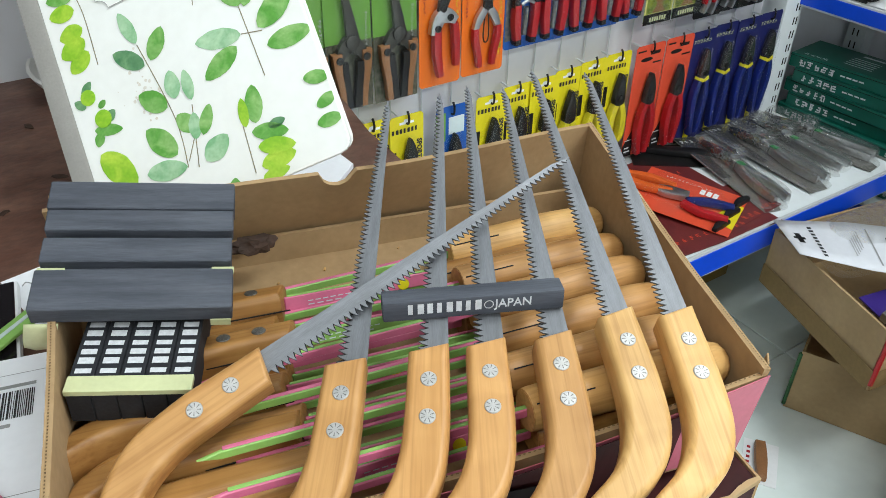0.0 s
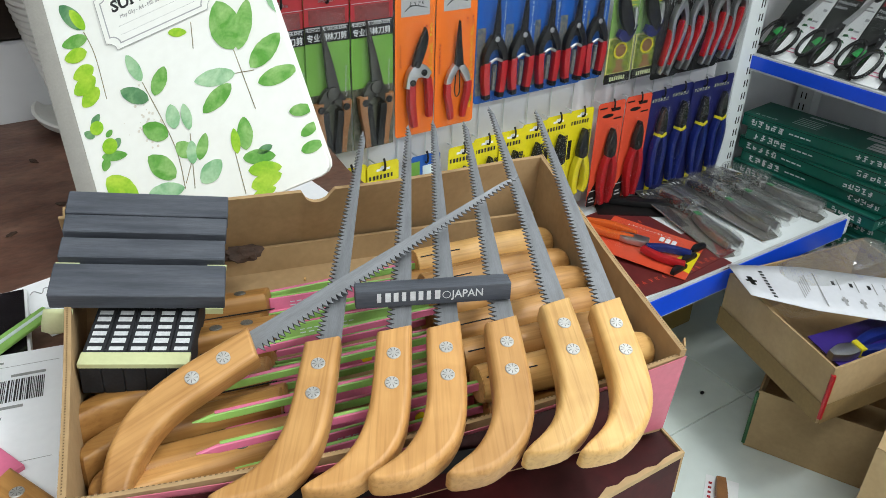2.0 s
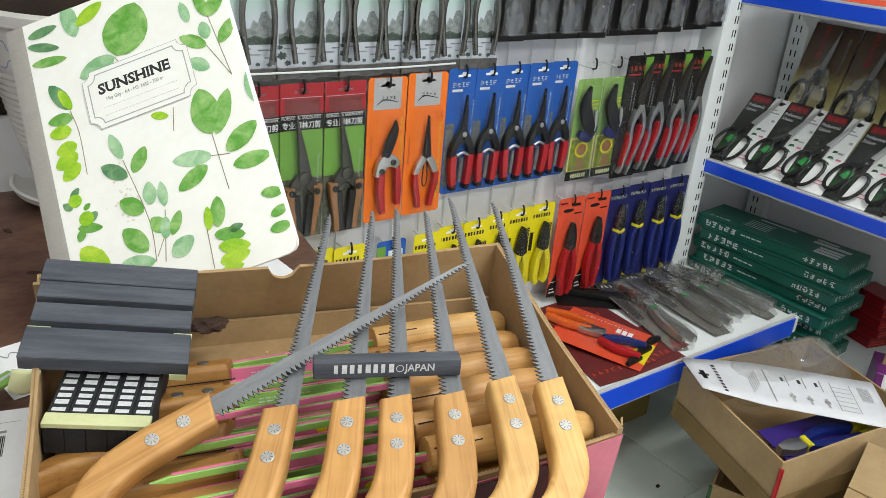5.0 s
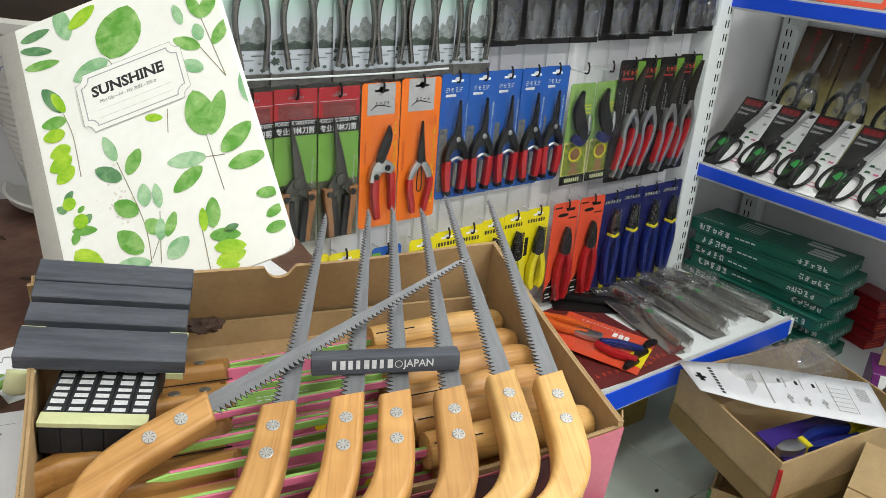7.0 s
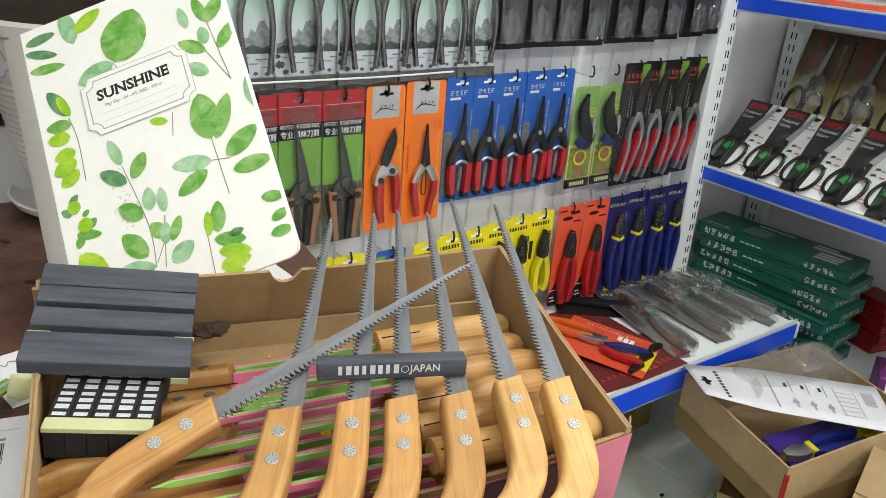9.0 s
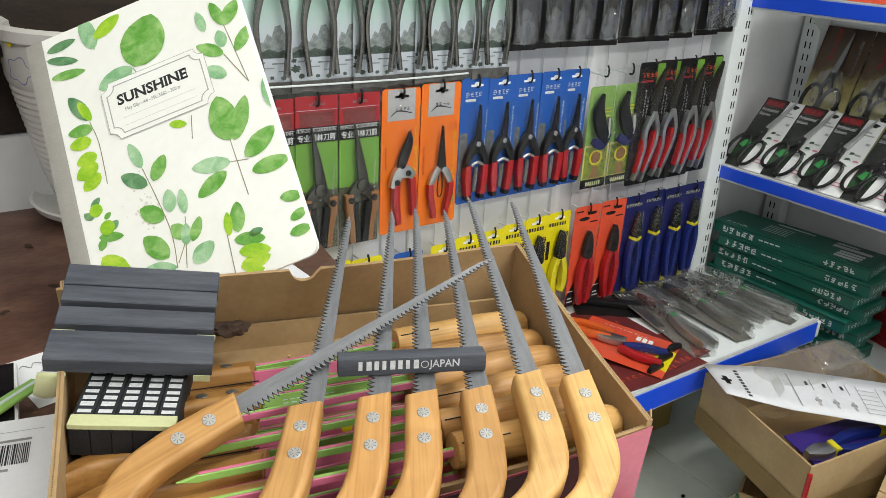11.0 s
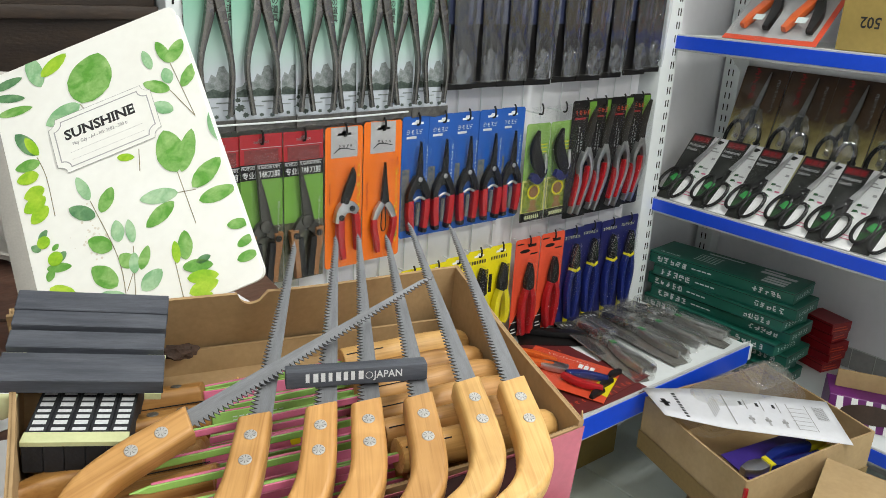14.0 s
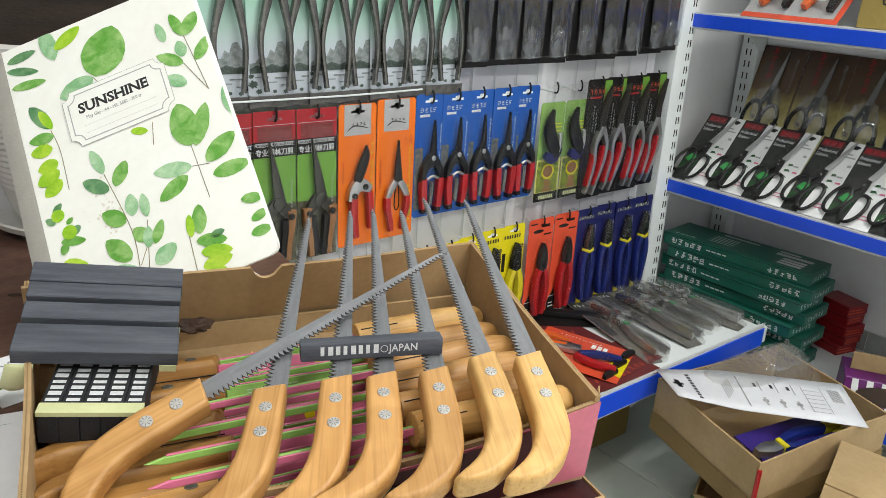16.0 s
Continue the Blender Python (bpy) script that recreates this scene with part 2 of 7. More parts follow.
RIVET_DARK = mat("rivet_groove", (0.24, 0.23, 0.22), 0.5, 0.5, 0.1, 300, 0.1)
STONE = mat("charcoal_whetstone", (0.062, 0.069, 0.088), 0.72, 0, 0.25, 45, 0.3, (0.35, 3, 3), (0.115, 0.125, 0.150), spec=0.35)
STONE_SIDE = mat("whetstone_stick", (0.030, 0.032, 0.038), 0.7, 0, 0.2, 60, 0.25, spec=0.3)
YELLOW_TAPE = mat("pale_yellow_tape", (0.62, 0.65, 0.36), 0.6, 0, 0.06, 40, 0.1)
INK_WHITE = mat("white_ink", (0.80, 0.82, 0.84), 0.6, 0, 0.15, 300, 0.0)
INK_BLACK = mat("black_ink", (0.02, 0.02, 0.022), 0.6, 0, 0.1, 200, 0.0)
INK_GREY = mat("grey_ink", (0.35, 0.35, 0.35), 0.6, 0, 0.1, 200, 0.0)
PAPER = mat("white_paper", (0.88, 0.89, 0.92), 0.75, 0, 0.03, 20, 0.05)
COVER = mat("cream_book_cover", (0.90, 0.91, 0.87), 0.42, 0, 0.03, 14, 0.06, (1, 1, 1), (0.87, 0.87, 0.82), spec=0.4)
SPINE = mat("grey_book_spine", (0.36, 0.345, 0.315), 0.6, 0, 0.06, 60, 0.2)
LEAF_A = leaf_paint("leaf_watercolour", (0.44, 0.66, 0.26), (0.10, 0.33, 0.04))
LEAF_B = leaf_paint("leaf_watercolour_bright", (0.58, 0.74, 0.07), (0.24, 0.50, 0.015))
LEAF_C = leaf_paint("leaf_watercolour_pale", (0.56, 0.74, 0.50), (0.20, 0.44, 0.21))
LEAF_D = leaf_paint("leaf_watercolour_dark", (0.26, 0.46, 0.22), (0.06, 0.20, 0.08))
STEM = mat("stem_watercolour", (0.36, 0.30, 0.17), 0.6, 0, 0.2, 90, 0.0)
STAIN = mat("tea_stain", (0.76, 0.68, 0.56), 0.6, 0, 0.1, 90, 0.0, (1, 1, 1), (0.82, 0.80, 0.72))
WHITE_PAINT = mat("white_painted_steel", (0.74, 0.78, 0.79), 0.4, 0, 0.03, 8, 0.03)
PANEL_WHITE = mat("white_back_panel", (0.86, 0.86, 0.90), 0.5, 0, 0.03, 6, 0.03)
WALL_PAINT = mat("white_wall_paint", (0.70, 0.70, 0.72), 0.7, 0, 0.04, 5, 0.1, dirt=0.1)
CEIL_PAINT = mat("ceiling_paint", (0.8, 0.8, 0.8), 0.8, 0, 0.03, 5, 0.05)
BLUE_STRIP = mat("blue_price_strip", (0.005, 0.075, 0.72), 0.35, 0, 0.05, 14, 0.02)
GREY_LIP = mat("grey_shelf_lip", (0.55, 0.57, 0.58), 0.4, 0, 0.05, 20, 0.02)
TILE = mat("pale_floor_tile", (0.82, 0.89, 0.86), 0.22, 0, 0.05, 4, 0.02, (1, 1, 1), (0.76, 0.84, 0.81), spec=0.6, dirt=0.12)
GROUT = mat("tile_grout", (0.70, 0.74, 0.72), 0.9, 0, 0.1, 60, 0.2)
TABLE_WOOD = mat("worn_brown_table", (0.12, 0.045, 0.028), 0.5, 0, 0.38, 11, 0.6, (1, 1.6, 1), (0.29, 0.155, 0.108), spec=0.4, dirt=0.55)
DARK_WOOD = mat("dark_old_wood", (0.050, 0.028, 0.014), 0.55, 0, 0.3, 14, 0.4, (1, 1, 3), (0.022, 0.012, 0.008))
POT = mat("white_glazed_pot", (0.66, 0.65, 0.62), 0.3, 0, 0.06, 20, 0.1, (1, 1, 3), (0.60, 0.58, 0.54), coat=0.3)
SOIL = mat("potting_soil", (0.05, 0.032, 0.02), 0.95, 0, 0.4, 90, 1.0)
DEAD_LEAF = mat("dry_leaf", (0.075, 0.035, 0.018), 0.8, 0, 0.3, 60, 0.6)
PHONE = mat("black_phone_glass", (0.012, 0.010, 0.012), 0.08, 0, 0.05, 30, 0.0)
BLISTER = clear_film("clear_blister", (0.975, 0.98, 0.98), 0.05, 0.004, 0.020)
BLISTER_GREY = clear_film("grey_blister", (0.94, 0.94, 0.93), 0.05, 0.048, 0.13)
BAG = clear_film("creased_plastic_bag", (0.80, 0.82, 0.85), 0.12, 0.045, 0.08)
BLACK_PLASTIC = mat("black_plastic", (0.010, 0.010, 0.011), 0.4, 0, 0.1, 60, 0.05, spec=0.3)
DARK_STEEL = mat("dark_tool_steel", (0.03, 0.03, 0.031), 0.35, 0.6, 0.15, 60, 0.1)
GREY_STEEL = mat("grey_tool_steel", (0.085, 0.080, 0.072), 0.34, 0.8, 0.12, 60, 0.08)
BRIGHT_STEEL = mat("bright_tool_steel", (0.64, 0.64, 0.64), 0.36, 1.0, 0.1, 60, 0.05)
RED_GRIP = mat("red_grip", (0.46, 0.008, 0.013), 0.38, 0, 0.1, 50, 0.05)
ORANGE_GRIP = mat("orange_grip", (0.78, 0.13, 0.02), 0.38, 0, 0.1, 50, 0.05)
BLUE_GRIP = mat("navy_grip", (0.008, 0.02, 0.17), 0.35, 0, 0.1, 50, 0.05)
YELLOW_GRIP = mat("yellow_grip", (0.72, 0.62, 0.02), 0.38, 0, 0.08, 50, 0.05)
TAN_GRIP = mat("tan_wood_grip", (0.36, 0.16, 0.06), 0.5, 0, 0.15, 50, 0.1)
GREEN_GRIP = mat("green_grip", (0.02, 0.30, 0.06), 0.4, 0, 0.1, 50, 0.05)
C_RED = mat("red_card", (0.38, 0.016, 0.024), 0.35, 0, 0.06, 25, 0.02)
C_GREEN = mat("lime_card", (0.125, 0.30, 0.035), 0.4, 0, 0.06, 18, 0.02, (1, 1, 1), (0.15, 0.345, 0.05))
C_SCENE = mat("mottled_print", (0.035, 0.05, 0.02), 0.45, 0, 0.4, 110, 0.02, (1, 1, 1), (0.24, 0.22, 0.16))
C_FLORAL = mat("beige_floral_print", (0.36, 0.33, 0.26), 0.45, 0, 0.4, 150, 0.02, (1, 1, 1), (0.06, 0.10, 0.16))
C_ORANGE = mat("orange_card", (0.84, 0.17, 0.01), 0.38, 0, 0.05, 20, 0.02)
C_BLUE = mat("blue_card", (0.010, 0.095, 0.41), 0.38, 0, 0.06, 20, 0.02)
C_NAVY = mat("navy_card", (0.012, 0.015, 0.105), 0.38, 0, 0.08, 20, 0.02)
C_YELLOW = mat("yellow_card", (0.78, 0.66, 0.01), 0.38, 0, 0.05, 20, 0.02)
C_VERMILION = mat("vermilion_card", (0.74, 0.085, 0.035), 0.38, 0, 0.06, 20, 0.02)
C_BLACK = mat("black_card", (0.012, 0.011, 0.011), 0.4, 0, 0.1, 30, 0.02, spec=0.3)
C_WHITE = mat("white_card", (0.86, 0.87, 0.88), 0.45, 0, 0.03, 20, 0.02)
C_GREY = mat("grey_card", (0.42, 0.42, 0.43), 0.4, 0, 0.06, 30, 0.02)
C_PALE = mat("pale_mist_card", (0.66, 0.76, 0.76), 0.4, 0, 0.06, 10, 0.02)
C_ROCK = mat("ink_landscape_print", (0.18, 0.24, 0.22), 0.45, 0, 0.4, 120, 0.02, (1, 1, 1), (0.58, 0.62, 0.64))
C_TREE = mat("tree_print", (0.50, 0.58, 0.06), 0.45, 0, 0.3, 110, 0.02, (1, 1, 1), (0.07, 0.13, 0.02))
C_FOREST = mat("dark_wood_print", (0.035, 0.060, 0.050), 0.45, 0, 0.4, 200, 0.02, (1, 1, 1), (0.14, 0.19, 0.16))
C_OLIVE = mat("olive_print", (0.80, 0.75, 0.42), 0.45, 0, 0.15, 40, 0.02, (1, 1, 1), (0.50, 0.42, 0.15))
WARM_STEEL = mat("polished_cutter_steel", (0.23, 0.22, 0.205), 0.24, 0.9, 0.12, 60, 0.05)
DEEP_GREEN = mat("deep_green_print", (0.006, 0.10, 0.025), 0.4, 0, 0.1, 50, 0.02)
C_BROWN = mat("brown_print", (0.060, 0.030, 0.018), 0.45, 0, 0.2, 30, 0.02)
BOX_GREEN = mat("dark_green_box", (0.005, 0.115, 0.080), 0.36, 0, 0.08, 20, 0.03)
BOX_RED = mat("red_box", (0.30, 0.010, 0.016), 0.36, 0, 0.08, 20, 0.03)
BOX_PURPLE = mat("purple_box", (0.16, 0.015, 0.17), 0.36, 0, 0.08, 20, 0.03)
SLOT_BLACK = mat("slot_shadow", (0.012, 0.012, 0.012), 0.9, 0, 0.05, 50, 0.0)

# ---- mesh helpers ----


def finish(ob, smooth=True, angle=35):
    for p in ob.data.polygons:
        p.use_smooth = smooth
    if smooth:
        ob.data.set_sharp_from_angle(angle=radians(angle))
    return ob


def thing(name, label, category, m=None, group="", kind=""):
    ob = new(name)
    ob.empty_display_size = 0.02
    if m is not None:
        ob.matrix_basis = m
    return tagged(ob, label, category, group, kind)


def part(name, bm, material, parent=None, label="", m=None, smooth=True):
    me = bpy.data.meshes.new(name)
    bm.to_mesh(me)
    bm.free()
    me.materials.append(material)
    ob = new(name, me)
    if parent is not None:
        ob.parent = parent
    if m is not None:
        ob.matrix_basis = m
    if label:
        ob["label"] = label
    return finish(ob, smooth)


def share(name, me, parent, m, label=""):
    ob = new(name, me)
    ob.parent = parent
    ob.matrix_basis = m
    if label:
        ob["label"] = label
    return ob


def solid(name, bm, material, label, category, m=None, group="", kind="", smooth=True):
    return tagged(part(name, bm, material, None, "", m, smooth), label, category, group, kind)


def bevel(bm, w, seg=2):
    if w > 0:
        bmesh.ops.bevel(bm, geom=bm.edges[:], offset=w, segments=seg, affect="EDGES", profile=0.6, clamp_overlap=True)
    return bm


def box(x0, x1, y0, y1, z0, z1, b=0.0, seg=2):
    bm = bmesh.new()
    bmesh.ops.create_cube(bm, size=1)
    for v in bm.verts:
        v.co = Vector((x0 + (v.co.x + 0.5) * (x1 - x0), y0 + (v.co.y + 0.5) * (y1 - y0), z0 + (v.co.z + 0.5) * (z1 - z0)))
    return bevel(bm, b, seg)


def prism(outline, z0, z1, b=0.0, seg=2):
    """A plate of an xy outline between two heights."""
    bm = bmesh.new()
    f = bm.faces.new([bm.verts.new((x, y, z0)) for x, y in outline])
    r = bmesh.ops.extrude_face_region(bm, geom=[f])
    for v in r["geom"]:
        if isinstance(v, bmesh.types.BMVert):
            v.co.z = z1
    bmesh.ops.recalc_face_normals(bm, faces=bm.faces)
    if b:
        es = [e for e in bm.edges if abs(e.verts[0].co.z - e.verts[1].co.z) < 1e-7]
        bmesh.ops.bevel(bm, geom=es, offset=b, segments=seg, affect="EDGES", profile=0.6, clamp_overlap=True)
    return bm


def spline(pts, n=6):
    """Catmull-Rom through 2D or 3D points."""
    p = [Vector(q) if len(q) == 3 else Vector((*q, 0)) for q in pts]
    out = []
    for i in range(len(p) - 1):
        a, b, c, d = p[max(i - 1, 0)], p[i], p[i + 1], p[min(i + 2, len(p) - 1)]
        for k in range(n):
            t = k / n
            out.append(0.5 * ((2 * b) + (c - a) * t + (2 * a - 5 * b + 4 * c - d) * t * t + (3 * b - a - 3 * c + d) * t ** 3))
    out.append(p[-1])
    return out


def ribbon(pts, widths, y0, y1, b=0.0, n=4):
    """A bar along xz points with a width at each, between two depths y0 and y1 (front to back)."""
    ext = [(p[0], p[1], w) for p, w in zip(pts, widths)]
    line = spline(ext, n)
    left, right = [], []
    for i, q in enumerate(line):
        a, c = line[max(i - 1, 0)], line[min(i + 1, len(line) - 1)]
        d = Vector((c.x - a.x, c.y - a.y)).normalized()
        s = Vector((-d.y, d.x)) * max(q.z, 0.0003) * 0.5
        left.append((q.x + s.x, q.y + s.y))
        right.append((q.x - s.x, q.y - s.y))
    bm = prism(left + right[::-1], -y1, -y0, b, 2)
    bmesh.ops.rotate(bm, verts=bm.verts, matrix=Matrix.Rotation(radians(90), 3, "X"))
    return bm


def rod(pts, r, sides=8, n=4):
    line = spline(pts, n)
    bm = bmesh.new()
    rings = []
    up = Vector((0.13, 0.37, 0.92)).normalized()
    for i, q in enumerate(line):
        d = (line[min(i + 1, len(line) - 1)] - line[max(i - 1, 0)]).normalized()
        s = d.cross(up)
        if s.length < 0.05:
            s = d.cross(Vector((1, 0, 0)))
        s.normalize()
        t = s.cross(d)
        rr = r[min(i * len(r) // len(line), len(r) - 1)] if isinstance(r, (list, tuple)) else r
        rings.append([bm.verts.new(q + (s * math.cos(a) + t * math.sin(a)) * rr) for a in [2 * math.pi * k / sides for k in range(sides)]])
    for a, b in zip(rings, rings[1:]):
        for k in range(sides):
            bm.faces.new((a[k], a[(k + 1) % sides], b[(k + 1) % sides], b[k]))
    bm.faces.new(rings[0][::-1])
    bm.faces.new(rings[-1])
    bmesh.ops.recalc_face_normals(bm, faces=bm.faces)
    return bm


def tube(pts, radii, sides=14):
    """A round bar through 3D points with a radius at each, ends closed."""
    line = spline(pts, 5)
    rad = [q.x for q in spline([(r, 0) for r in radii], 5)]
    bm = bmesh.new()
    rings = []
    for i, q in enumerate(line):
        d = (line[min(i + 1, len(line) - 1)] - line[max(i - 1, 0)]).normalized()
        s = d.cross(Vector((0, 0.2, 1))).normalized()
        t = s.cross(d)
        rings.append([bm.verts.new(q + (s * math.cos(2 * math.pi * k / sides) + t * math.sin(2 * math.pi * k / sides)) * max(rad[i], 0.0004)) for k in range(sides)])
    for a, b in zip(rings, rings[1:]):
        for k in range(sides):
            bm.faces.new((a[k], a[(k + 1) % sides], b[(k + 1) % sides], b[k]))
    bm.faces.new(rings[0][::-1])
    bm.faces.new(rings[-1])
    bmesh.ops.recalc_face_normals(bm, faces=bm.faces)
    return bm


def lathe(profile, sides=48):
    bm = bmesh.new()
    rings = [[bm.verts.new((r * math.cos(2 * math.pi * k / sides), r * math.sin(2 * math.pi * k / sides), z)) for k in range(sides)] for r, z in profile]
    for a, b in zip(rings, rings[1:]):
        for k in range(sides):
            bm.faces.new((a[k], a[(k + 1) % sides], b[(k + 1) % sides], b[k]))
    bm.faces.new(rings[0][::-1])
    bm.faces.new(rings[-1])
    bmesh.ops.recalc_face_normals(bm, faces=bm.faces)
    return bm


def dome(w, h, d, cx=0.0, cz=0.0):
    """A clear bulged tray in front of a card, open at the back; faces -y."""
    bm = bmesh.new()
    rings = []
    for k, (s, y) in enumerate(((1.0, 0.0), (0.97, -d * 0.55), (0.9, -d * 0.9), (0.78, -d))):
        ring = []
        for i in range(20):
            a = 2 * math.pi * i / 20
            ca, sa = math.cos(a), math.sin(a)
            e = 0.45
            x = math.copysign(abs(ca) ** e, ca) * w * 0.5
            z = math.copysign(abs(sa) ** e, sa) * h * 0.5
            ring.append(bm.verts.new((cx + x - math.copysign(min(abs(x), (1 - s) * w * 0.5), x), y, cz + z - math.copysign(min(abs(z), (1 - s) * w * 0.5), z))))
        rings.append(ring)
    for a, b in zip(rings, rings[1:]):
        for i in range(20):
            bm.faces.new((a[i], a[(i + 1) % 20], b[(i + 1) % 20], b[i]))
    bm.faces.new(rings[-1])
    bmesh.ops.recalc_face_normals(bm, faces=bm.faces)
    return bm


def merge(*bms):
    """Joins several bmeshes into one mesh of one part."""
    out = bmesh.new()
    for b in bms:
        me = bpy.data.meshes.new("tmp")
        b.to_mesh(me)
        b.free()
        out.from_mesh(me)
        bpy.data.meshes.remove(me)
    return out


def shift(bm, m):
    bmesh.ops.transform(bm, matrix=m, verts=bm.verts)
    if m.determinant() < 0:
        bmesh.ops.reverse_faces(bm, faces=bm.faces)
    return bm


def lettering(text, size, material, parent, m, name="lettering", bold=0.0, width=1.0, align="LEFT", label=""):
    """Printed words lying in the local xy plane of m."""
    cu = bpy.data.curves.new(name, "FONT")
    cu.body, cu.size, cu.align_x, cu.extrude, cu.offset, cu.resolution_u = text, size, align, 0.00012, bold, 2
    tmp = bpy.data.objects.new(name, cu)
    scene.collection.objects.link(tmp)
    bpy.context.view_layer.update()
    me = bpy.data.meshes.new_from_object(tmp.evaluated_get(bpy.context.evaluated_depsgraph_get()))
    bpy.data.objects.remove(tmp)
    bpy.data.curves.remove(cu)
    me.materials.clear()
    me.materials.append(material)
    ob = new(name, me)
    if parent is not None:
        ob.parent = parent
    ob.matrix_basis = m @ Matrix.Diagonal((width, 1, 1, 1))
    if label:
        ob["label"] = label
    return ob


def bars(spec, material, parent, m, name="print", label=""):
    """Flat print: rectangles (x, y, w, h) in the local xy plane of m, as one mesh."""
    bm = bmesh.new()
    for x, y, w, h in spec:
        bm.faces.new([bm.verts.new(c) for c in ((x, y, 0), (x + w, y, 0), (x + w, y + h, 0), (x, y + h, 0))])
    ob = part(name, bm, material, parent, label, m, False)
    ob["kind"] = "stuff"
    return ob


def glyph_bars(x, y, size, count, vertical, rng, gap=1.25, sw=0.13):
    """Small stroke clusters that stand for unreadable characters."""
    out = []
    for k in range(count):
        ox, oy = (x, y - k * size * gap) if vertical else (x + k * size * gap, y)
        for j in range(rng.choice((2, 3, 3))):
            a = rng.uniform(0, 0.35)
            out.append((ox + a * size, oy + (0.05 + 0.36 * j + rng.uniform(-0.06, 0.06)) * size, size * rng.uniform(0.35, 0.95 - a), size * sw))
        for j in range(rng.choice((1, 1, 2))):
            b = rng.uniform(0, 0.4)
            out.append((ox + rng.uniform(0.05, 0.8) * size, oy + b * size, size * sw, size * rng.uniform(0.45, 0.95 - b)))
    return out


def wordmark(width, h, count, material, parent, m, label=""):
    """A trade mark as plain upright blocks of its size and colour."""
    cell = width / count
    spec = []
    for k in range(count):
        x = k * cell
        spec.append((x, 0, cell * (0.50, 0.66, 0.58)[k % 3], h))
    return bars(spec, material, parent, m, "trade_mark", label)


RNG = random.Random(7)
FRONT = Matrix.Rotation(radians(90), 4, "X")  # xy print onto an upright card that faces -y


def frame_of(o, x, up):
    """A pose with the given origin, its x axis along x and its z axis as near to up as may be."""
    x = Vector(x).normalized()
    z = (Vector(up) - x * Vector(up).dot(x)).normalized()
    y = z.cross(x)
    m = Matrix((x, y, z)).transposed().to_4x4()
    m.translation = Vector(o)
    return m


# ---- setting ----
tagged(part("wall_north", box(-2.6, 2.6, 1.13, 1.25, 0, 2.8), WALL_PAINT), "plain white painted shop wall behind the display", "wall", kind="structure")
tagged(part("wall_east", box(1.86, 1.98, -2.6, 1.13, 0, 2.8), WALL_PAINT), "plain white painted side wall behind the shelves", "wall", kind="structure")
tagged(part("wall_west", box(-2.7, -2.58, -2.6, 1.13, 0, 2.8), WALL_PAINT), "plain white painted wall", "wall", kind="structure")
tagged(part("wall_south", box(-2.6, 2.6, -2.72, -2.6, 0, 2.8), WALL_PAINT), "plain white painted wall", "wall", kind="structure")
tagged(part("ceiling", box(-2.7, 2.7, -2.72, 1.25, 2.8, 2.9), CEIL_PAINT), "plain white ceiling", "ceiling", kind="structure")
floor = tagged(part("floor", box(-2.7, 2.7, -2.72, 1.25, -0.1, -0.004), GROUT), "pale glossy floor tiles with thin grey joints", "floor", kind="structure")
tile_bm = box(0, 0.397, 0, 0.397, -0.006, 0.0, 0.001, 1)
tile_me = bpy.data.meshes.new("floor_tile")
tile_bm.to_mesh(tile_me)
tile_bm.free()
tile_me.materials.append(TILE)
for i in range(-3, 5):
    for j in range(-3, 4):
        share("tile", tile_me, floor, pose(i * 0.4 + 0.07, j * 0.4 - 0.08, 0))

# ---- table, carton base ----
BO, BU, BV, BW = Vector((-0.0318, 0.3258, 0.8199)), Vector((0.97663, -0.21466, -0.01067)), Vector((0.21471, 0.97219, 0.09349)), Vector((-0.0097, -0.0936, 0.99556))
BOXM = Matrix((BU, BV, BW)).transposed().to_4x4()
BOXM.translation = BO  # frame of the saw carton: rim plane at z = 0


def flat_uv(u, v, z):
    p = BO + BU * u + BV * v
    return (p.x, p.y, z)


TABLE_TOP = 0.742
table = thing("table", "worn brown wooden table, scratched, under carton, notebook and pot", "table")
outl = [flat_uv(u, v, 0)[:2] for u, v in ((-0.9, -0.16), (0.06, -0.16), (0.06, 0.125), (0.335, 0.125), (0.27, 0.49), (0.25, 0.80), (-0.9, 0.80))]
part("tabletop", prism(outl, TABLE_TOP - 0.045, TABLE_TOP, 0.003), TABLE_WOOD, table)
for u, v in ((-0.8, -0.1), (-0.02, -0.1), (-0.8, 0.7), (0.17, 0.7)):
    x, y, _ = flat_uv(u, v, 0)
    part("leg", box(x - 0.03, x + 0.03, y - 0.03, y + 0.03, 0, TABLE_TOP - 0.045, 0.004), TABLE_WOOD, table)

maroon = thing("maroon_carton", "tall dark maroon printed carton with a torn scuffed corner", "cardboard box")
mo = [flat_uv(u, v, 0)[:2] for u, v in ((0.068, -0.075), (0.361, -0.013), (0.361, 0.10), (0.068, 0.10))]
bm = prism(mo, 0.0, 0.737, 0.004)
bmesh.ops.subdivide_edges(bm, edges=bm.edges[:], cuts=2)
part("carton_body", bm, MAROON, maroon)
rag = random.Random(3)
torn = []
for k in range(19):
    f = k / 18
    torn.append((0.3618 - 0.150 * f, -0.0142 - 0.0318 * f))
for k in range(18, -1, -1):
    f = k / 18
    torn.append((0.3618 - 0.150 * f, -0.0142 - 0.0318 * f + (0.0012 + 0.0050 * rag.random() * math.sin(math.pi * min(1, f * 1.1 + 0.15)))))
part("torn_corner", prism([flat_uv(u, v, 0)[:2] for u, v in torn], 0.7345, 0.7385), CARTON_TAN, maroon, "torn bare cardboard edge", None, False)
